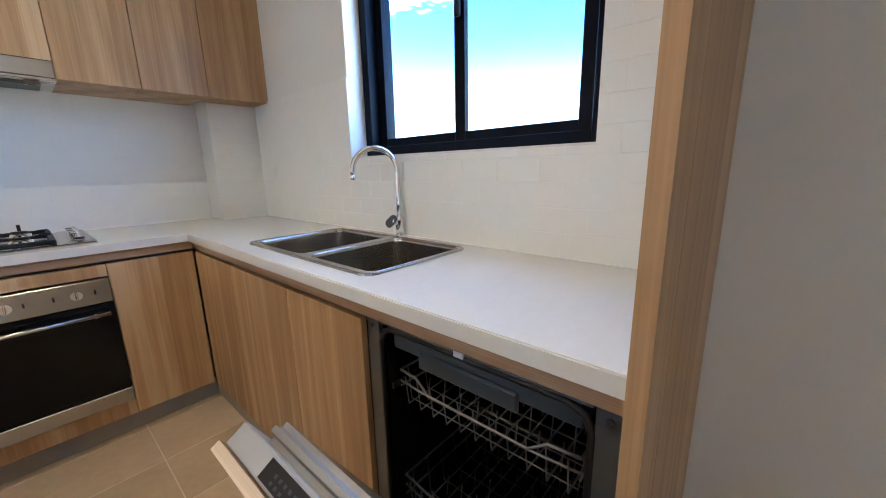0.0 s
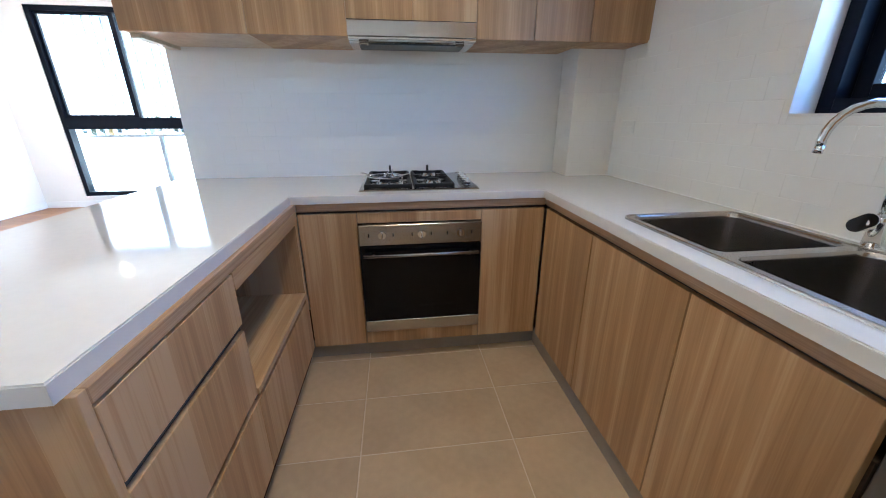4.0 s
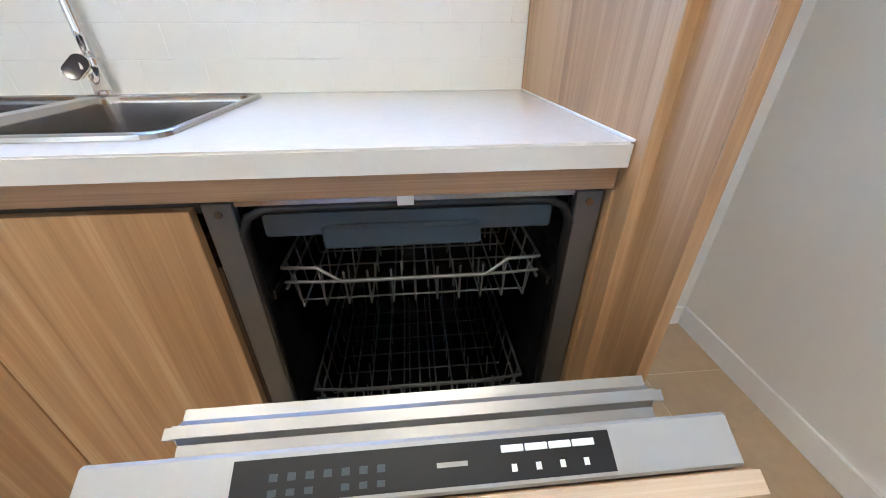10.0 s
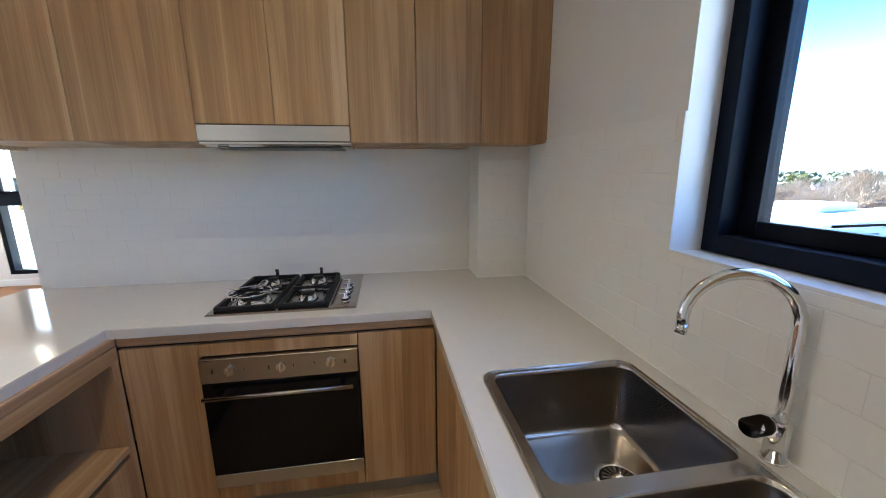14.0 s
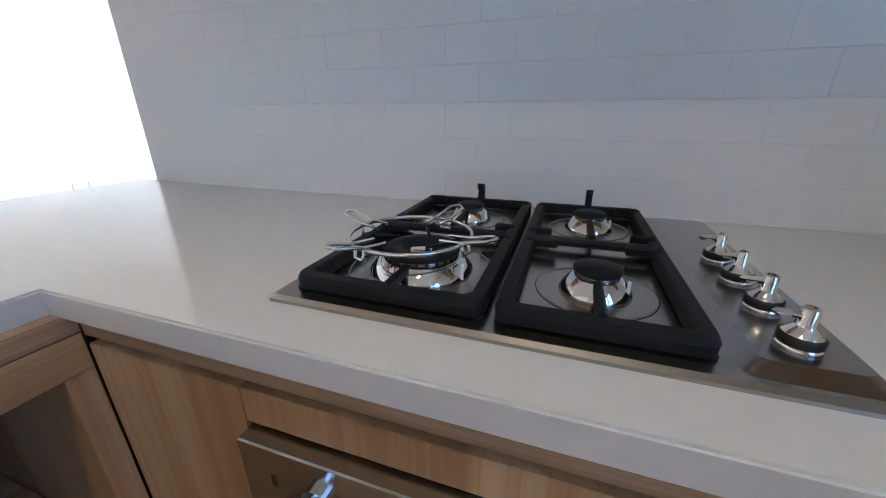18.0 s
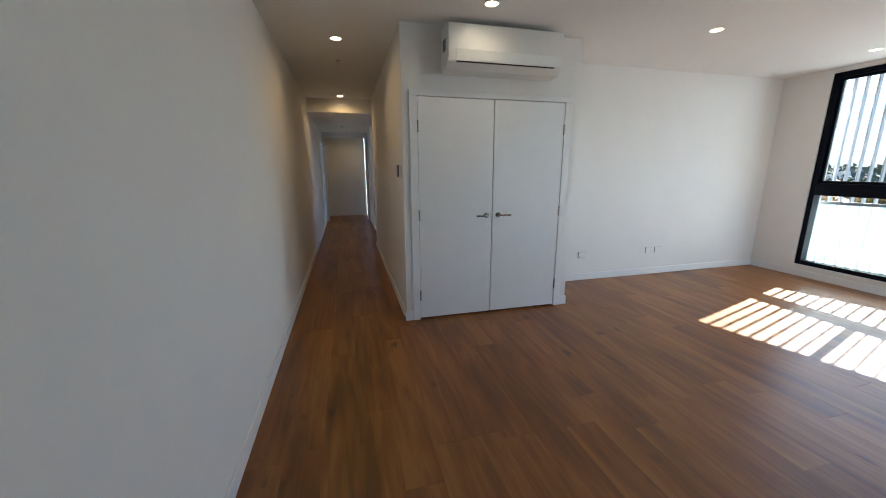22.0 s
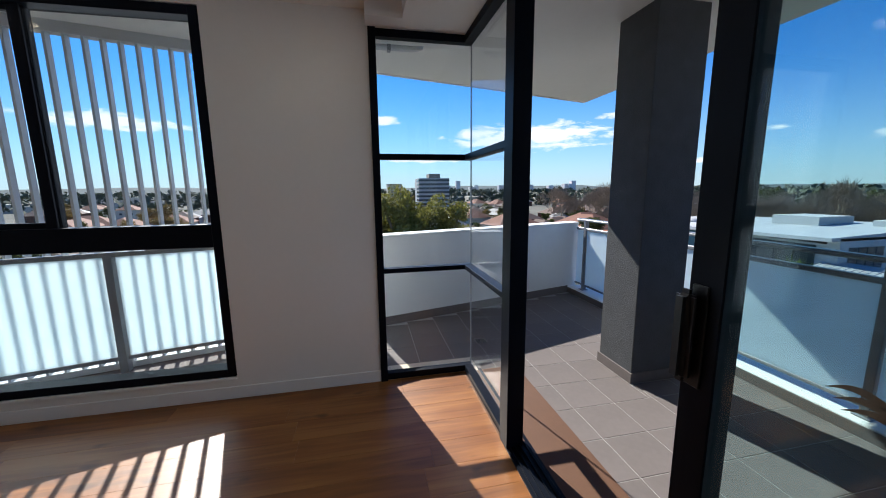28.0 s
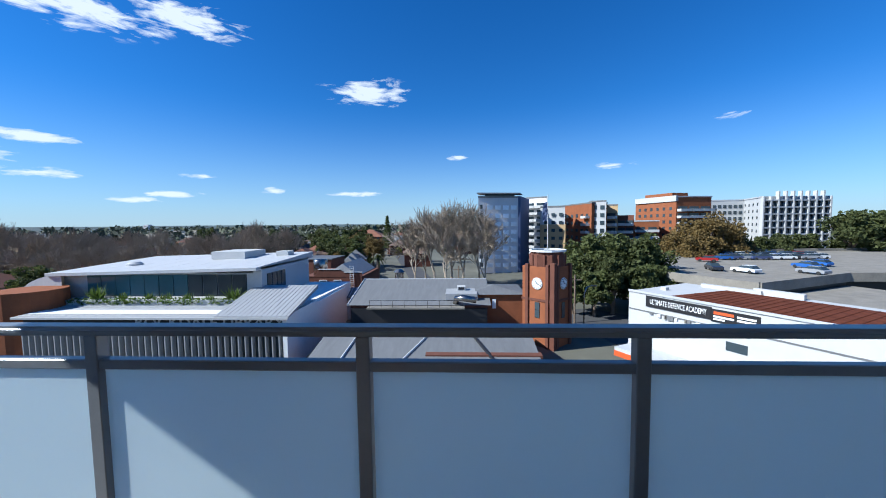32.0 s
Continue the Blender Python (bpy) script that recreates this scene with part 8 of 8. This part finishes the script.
HOUSES = [house(0, CREAM, BROWN_ROOF, 9, 13, 3.4), house(1, BRICK_D, BROWN_ROOF, 10, 12, 5.2), house(2, WHITE_WALL, GREY_ROOF, 9, 14, 3.4), house(3, CREAM, TERRA, 11, 15, 5.6), house(4, BRICK_D, GREY_ROOF, 9, 15, 4.2)]
big = roofed("brick_flats", 235, 252, 55, 80, -6.2, -1.5, BRICK_D, TERRA, "three-storey red brick flats with a terracotta roof", "y", gable=False)
facade(big, 234.9, cols(56, 79, 7), -12.8, 2.8, 3, 1.4, 1.3)
n_h = 0
for _ in range(900):
    if n_h >= 185:
        break
    a = radians(rng.uniform(-12, 128))
    dist = 95 + 330 * rng.random() ** 1.3
    x, y = dist * math.cos(a), dist * math.sin(a)
    if (x < 128 and -30 < y < 42) or (x > 60 and y < -20) or (76 < x < 118 and 55 < y < 140 and rng.random() < 0.8) or (y > 130 and -45 < x < 5 and y < 180) or (abs(y - (0.235 * x + 0.5)) < 9):
        continue
    m = Matrix.Translation((x, y, GZ0)) @ Matrix.Rotation(rng.choice((0.23, 1.8)) + rng.uniform(-0.1, 0.1), 4, "Z")
    k = rng.choice((0, 0, 1, 2, 3, 3, 4))
    copy_thing(HOUSES[k], m) if n_h >= 5 else setattr(HOUSES[n_h], "matrix_basis", m)
    n_h += 1
    if dist < 190:
        plant(TREES[rng.choice((0, 1, 1, 2, 4))], x + rng.uniform(-12, 12), y + rng.choice((-1, 1)) * rng.uniform(11, 15), rng.uniform(0.7, 1.2))
    plant(TREES[rng.choice((0, 1, 1, 2, 4))], x + rng.uniform(-14, -8) * rng.choice((1, -1)), y + rng.uniform(-10, 10), rng.uniform(0.6, 1.05))

# low shops and houses along the street beyond the halls
for row, off in enumerate((10, 22, 34)):
    for k in range(6):
        x = 84 + row * 3 + k * 10.5 + rng.uniform(-1, 1)
        if row == 2 and k < 1:
            continue
        ob = copy_thing(HOUSES[(2, 4, 2, 0, 4)[(k + 2 * row) % 5]], Matrix.Translation((x, 0.235 * x + 0.5 + off, GZ0)) @ Matrix.Rotation(1.8 + rng.uniform(-0.06, 0.06), 4, "Z"))
        ob.scale = (0.78, 0.72, 0.95 + 0.2 * ((k + row) % 3))

# far woods, roofs and hills
bm = bmesh.new()
rg = random.Random(9)
for _ in range(1900):
    a = radians(rg.uniform(-60, 150))
    dist = 380 + 1500 * rg.random() ** 1.7
    x, y = dist * math.cos(a), dist * math.sin(a)
    s = rg.uniform(0.7, 1.5) * (1 + dist / 1400)
    leaf_quads(bm, (x, y, GZ0 + 4.2 * s), (6 * s, 6 * s, 4.0 * s), 16, 1.9 * s, rg)
woods = part("far_woods", bm, LEAF_FAR)
tagged(woods, "dark band of distant suburban trees", "trees", kind="stuff")
bm = bmesh.new()
for _ in range(700):
    a = radians(rg.uniform(-40, 140))
    dist = 420 + 1000 * rg.random()
    x, y, s = dist * math.cos(a), dist * math.sin(a), rg.uniform(5, 11)
    box(x - s, x + s, y - s, y + s, GZ0, GZ0 + rg.uniform(5, 9), bm=bm)
far_roofs = part("far_houses", bm, CREAM)
tagged(far_roofs, "pale distant house walls among trees", "houses", kind="stuff")
HILL = material("blue_green_hills", (0.06, 0.085, 0.085), 0.95, var=0.3, scale=0.01)
bm = bmesh.new()
prev = None
for i in range(90):
    a = radians(-80 + 240 * i / 89)
    hgt = 26 + 22 * noise.noise(Vector((i * 0.17, 3.1, 0))) + (16 if 55 < math.degrees(a) < 130 else 0)
    cur = [bm.verts.new((r * math.cos(a), r * math.sin(a), z)) for r, z in ((2400, GZ0), (2700, GZ0 + hgt * 0.9), (3100, GZ0 + hgt), (3600, GZ0))]
    if prev:
        for p, q, s_, t_ in zip(prev, prev[1:], cur, cur[1:]):
            bm.faces.new((p, q, t_, s_))
    prev = cur
bm2 = bmesh.new()
for k in range(22):
    a = radians(58 + 22 * rg.random() if k < 15 else 30 + 60 * rg.random())
    w, h = rg.uniform(9, 20), rg.uniform(30, 75 if k < 15 else 45)
    x, y = 2250 * math.cos(a), 2250 * math.sin(a)
    box(x - w, x + w, y - w, y + w, GZ0, GZ0 + h, bm=bm2)
skyline = part("far_skyline", bm2, LILAC)
tagged(skyline, "pale far-off city towers on the horizon", "buildings", kind="stuff")
structure("backdrop_hills", bm, HILL, "low hills along the horizon", "hills")
# street furniture
for x, y, h in ((58, -16, 8), (46, -20, 7.5), (72, 3, 8)):
    pl = thing("power_pole", (x, y, GZ0), "wooden street power pole with a cross-arm", "power pole", "street poles")
    part("pole", cyl((x, y, GZ0), (x, y, GZ0 + h), 0.16, 0.12, n=8), BARK, pl)
    part("cross_arm", box(x - 0.06, x + 0.06, y - 1.1, y + 1.1, GZ0 + h - 0.9, GZ0 + h - 0.75), BARK, pl)
lampo = thing("street_lamp", (52, -15.5, GZ0), "curved grey street lamp by the road", "street lamp")
part("post", wire([(52, -15.5, GZ0), (52, -15.5, GZ0 + 6), (52.3, -15.9, GZ0 + 6.9), (53, -17, GZ0 + 7.1)], 0.09, 8), STEEL, lampo, "", True)
part("head", box(52.7, 53.3, -17.6, -16.9, GZ0 + 7.0, GZ0 + 7.15, 0.02), STEEL, lampo)

# ---- boards and tiles, piece by piece ----
def pieces(parent, name, mat, rects, z0, z1, gap, axes="xy", face=0.0, bevel=0.0015):
    """One object a piece; pieces of one size share a mesh. rects: (u0, u1, v0, v1)."""
    meshes = {}
    for u0, u1, v0, v1 in rects:
        du, dv = round(u1 - u0 - gap, 4), round(v1 - v0 - gap, 4)
        if du < 0.012 or dv < 0.008:
            continue
        if (du, dv) not in meshes:
            t = z1 - z0
            bm = bmesh.new()
            b = bevel
            lo = [(-du / 2, -dv / 2), (du / 2, -dv / 2), (du / 2, dv / 2), (-du / 2, dv / 2)]
            hi = [(p * (1 - 2 * (b if axes == "xy" else b * 0.3) / du), q * (1 - 2 * b / dv)) for p, q in lo]
            rows = [[bm.verts.new(place(axes, p, q, h)) for p, q in pts] for pts, h in ((lo, -t), (lo, -b * 0.6), (hi, 0.0))]
            for r, s in zip(rows, rows[1:]):
                for i in range(4):
                    bm.faces.new((r[i], r[(i + 1) % 4], s[(i + 1) % 4], s[i]))
            bm.faces.new(rows[-1])
            bmesh.ops.recalc_face_normals(bm, faces=bm.faces)
            top = max(bm.faces, key=lambda f: f.calc_area())
            want = Vector(place(axes, 0, 0, 1.0)) - Vector(place(axes, 0, 0, 0))
            if top.normal.dot(want) < 0:
                bmesh.ops.reverse_faces(bm, faces=bm.faces)
            me = bpy.data.meshes.new(name)
            bm.to_mesh(me)
            bm.free()
            me.materials.append(mat)
            meshes[du, dv] = me
        ob = new(name, meshes[du, dv])
        ob.parent = parent
        c = place(axes, (u0 + u1) / 2, (v0 + v1) / 2, 0.0)
        if axes == "xy":
            ob.location = (c[0], c[1], z1)
        elif axes == "yz":
            ob.location = (face, c[1], c[2])
        else:
            ob.location = (c[0], face, c[2])


def place(axes, u, v, h):
    """Piece coordinates to the place's: floors (xy), walls that face -x (yz), walls that face -y (xz)."""
    return (u, v, h) if axes == "xy" else (-h, u, v) if axes == "yz" else (u, -h, v)


def grid(u0, u1, v0, v1, du, dv, ou, ov, bond=0.0):
    out = []
    j = math.floor((v0 - ov) / dv)
    while ov + j * dv < v1 - 1e-6:
        a, b = max(v0, ov + j * dv), min(v1, ov + (j + 1) * dv)
        sh = ou + (bond * du if j % 2 else 0)
        i = math.floor((u0 - sh) / du)
        while sh + i * du < u1 - 1e-6:
            p, q = max(u0, sh + i * du), min(u1, sh + (i + 1) * du)
            if q - p > 0.01 and b - a > 0.01:
                out.append((p, q, a, b))
            i += 1
        j += 1
    return out


def outside(rects, hole):
    h0, h1, k0, k1 = hole
    out = []
    for u0, u1, v0, v1 in rects:
        if u1 <= h0 or u0 >= h1 or v1 <= k0 or v0 >= k1:
            out.append((u0, u1, v0, v1))
            continue
        for r in ((u0, min(u1, h0), v0, v1), (max(u0, h1), u1, v0, v1), (max(u0, h0), min(u1, h1), v0, k0), (max(u0, h0), min(u1, h1), k1, v1)):
            if r[1] - r[0] > 0.012 and r[3] - r[2] > 0.012:
                out.append(r)
    return out


# timber boards along x
BOARD_BED = material("brown_board_joint", (0.10, 0.04, 0.015), 0.7, var=0.1)
floor = structure("floor", box(-14.15, -1.782, -2.66, LY, -0.0138, -0.003), BOARD_BED, "brown spotted timber board floor", "floor")
boards = []
rg = random.Random(3)
y = -2.66
while y < LY:
    ye = min(LY, y + 0.189)
    x = -6.6 - rg.uniform(0, 1.2) if y < -1.5 else LX - rg.uniform(0, 1.0)
    if y < -1.5:
        x = -14.15 - rg.uniform(0, 1.0)
    xmax = -1.782 if y < -1.62 else (-2.434 if y < OY else (-2.44 if y < 0.42 else DX - 0.03))
    xmin = -14.15 if y < -1.5 else (-5.73 if y < 0.05 else LX)
    while x < xmax:
        xe = x + 1.52
        a, b = max(x, xmin), min(xe, xmax)
        if b - a > 0.03:
            boards.append((a, b, y, ye))
        x = xe
    y = ye
pieces(floor, "board", TIMBER, boards, -0.0125, 0.0, 0.0006, bevel=0.0008)

kfloor = structure("kitchen_floor", box(-1.782, 0.0, -3.13, OY, -0.0138, -0.002), TILE_GROUT, "beige stone-look kitchen floor tiles", "floor")
pieces(kfloor, "tile", TILE, grid(-1.782, -0.001, -3.129, OY - 0.3, 0.61, 0.3045, -0.858, -0.698), -0.0138, 0.0, 0.005)
structure("floor_trim", box(-1.786, -1.778, -3.13, -1.65, -0.01, 0.002), STEEL, "metal strip between tiles and boards", "trim")

wk = structure("tile_bed_window_wall", box(-0.0056, 0.0, -2.36, 0.012, 0.9, 1.24), GROUT, "grout bed of the wall tiles", "wall tiling")
pieces(wk, "tile", SPLASH, outside(grid(-2.36, 0.012, 0.9005, 1.59, 0.152, 0.0767, -2.318, 0.9, 0.5), (KW[0], KW[1], KW[2], 3.0)), -0.006, 0.0, 0.0006, "yz", -0.0065, 0.0013)
structure("tile_bed_upper", box(-0.0056, 0.0, KW[1], 0.012, 1.24, 1.588), GROUT, "grout bed of the wall tiles", "wall tiling")
structure("tile_bed_upper", box(-0.0056, 0.0, -2.36, KW[0], 1.24, 1.588), GROUT, "grout bed of the wall tiles", "wall tiling")
wo = structure("tile_bed_oven_wall", box(-2.44, -0.27, OY - 0.0056, OY, 0.9, 1.60), GROUT, "grout bed of the wall tiles", "wall tiling")
pieces(wo, "tile", SPLASH, grid(-2.44, -0.271, 0.9005, 1.60, 0.152, 0.0767, -1.118, 0.9, 0.5), -0.006, 0.0, 0.0004, "xz", OY - 0.0065, 0.0009)
wn_ = structure("tile_bed_nib", box(-0.27, 0.0, 0.0064, 0.012, 0.9, 1.60), GROUT, "grout bed of the wall tiles", "wall tiling")
pieces(wn_, "tile", SPLASH, grid(-0.274, -0.0065, 0.9005, 1.60, 0.152, 0.0767, -0.274, 0.9, 0.5), -0.006, 0.0, 0.0009, "xz", 0.0055, 0.0016)
ws = structure("tile_bed_nib_side", box(-0.2756, -0.27, 0.0064, OY, 0.9, 1.60), GROUT, "grout bed of the wall tiles", "wall tiling")
pieces(ws, "tile", SPLASH, grid(0.0055, OY - 0.007, 0.9005, 1.60, 0.152, 0.0767, 0.0, 0.9, 0.5), -0.006, 0.0, 0.0009, "yz", -0.2765, 0.0016)

bfloor = structure("balcony_floor", prism([(-2.08, 0.45), (-0.162, 0.45), (-0.162, front(-0.162)), (-2.93, front(-2.93)), (-2.93, 4.04), (-2.08, 4.04)], BZ - 0.0138, BZ - 0.002), SLATE_GROUT,
                   "dark grey square balcony floor tiles", "floor")
rects = []
for u0, u1, v0, v1 in outside(grid(-2.93, -0.163, 0.45, 5.75, 0.305, 0.305, -0.41, 2.84), (-1.047, -0.618, 3.333, 3.737)):
    if u1 < -2.0 and v0 < 4.0:
        if v1 < 4.05:
            continue
    lim = front(u0) - 0.012
    if v1 <= lim:
        rects.append((u0, u1, v0, v1))
    elif v0 < lim - 0.03:
        rects.append((u0, u1, v0, lim))
pieces(bfloor, "tile", SLATE, rects, BZ - 0.012, BZ, 0.005)
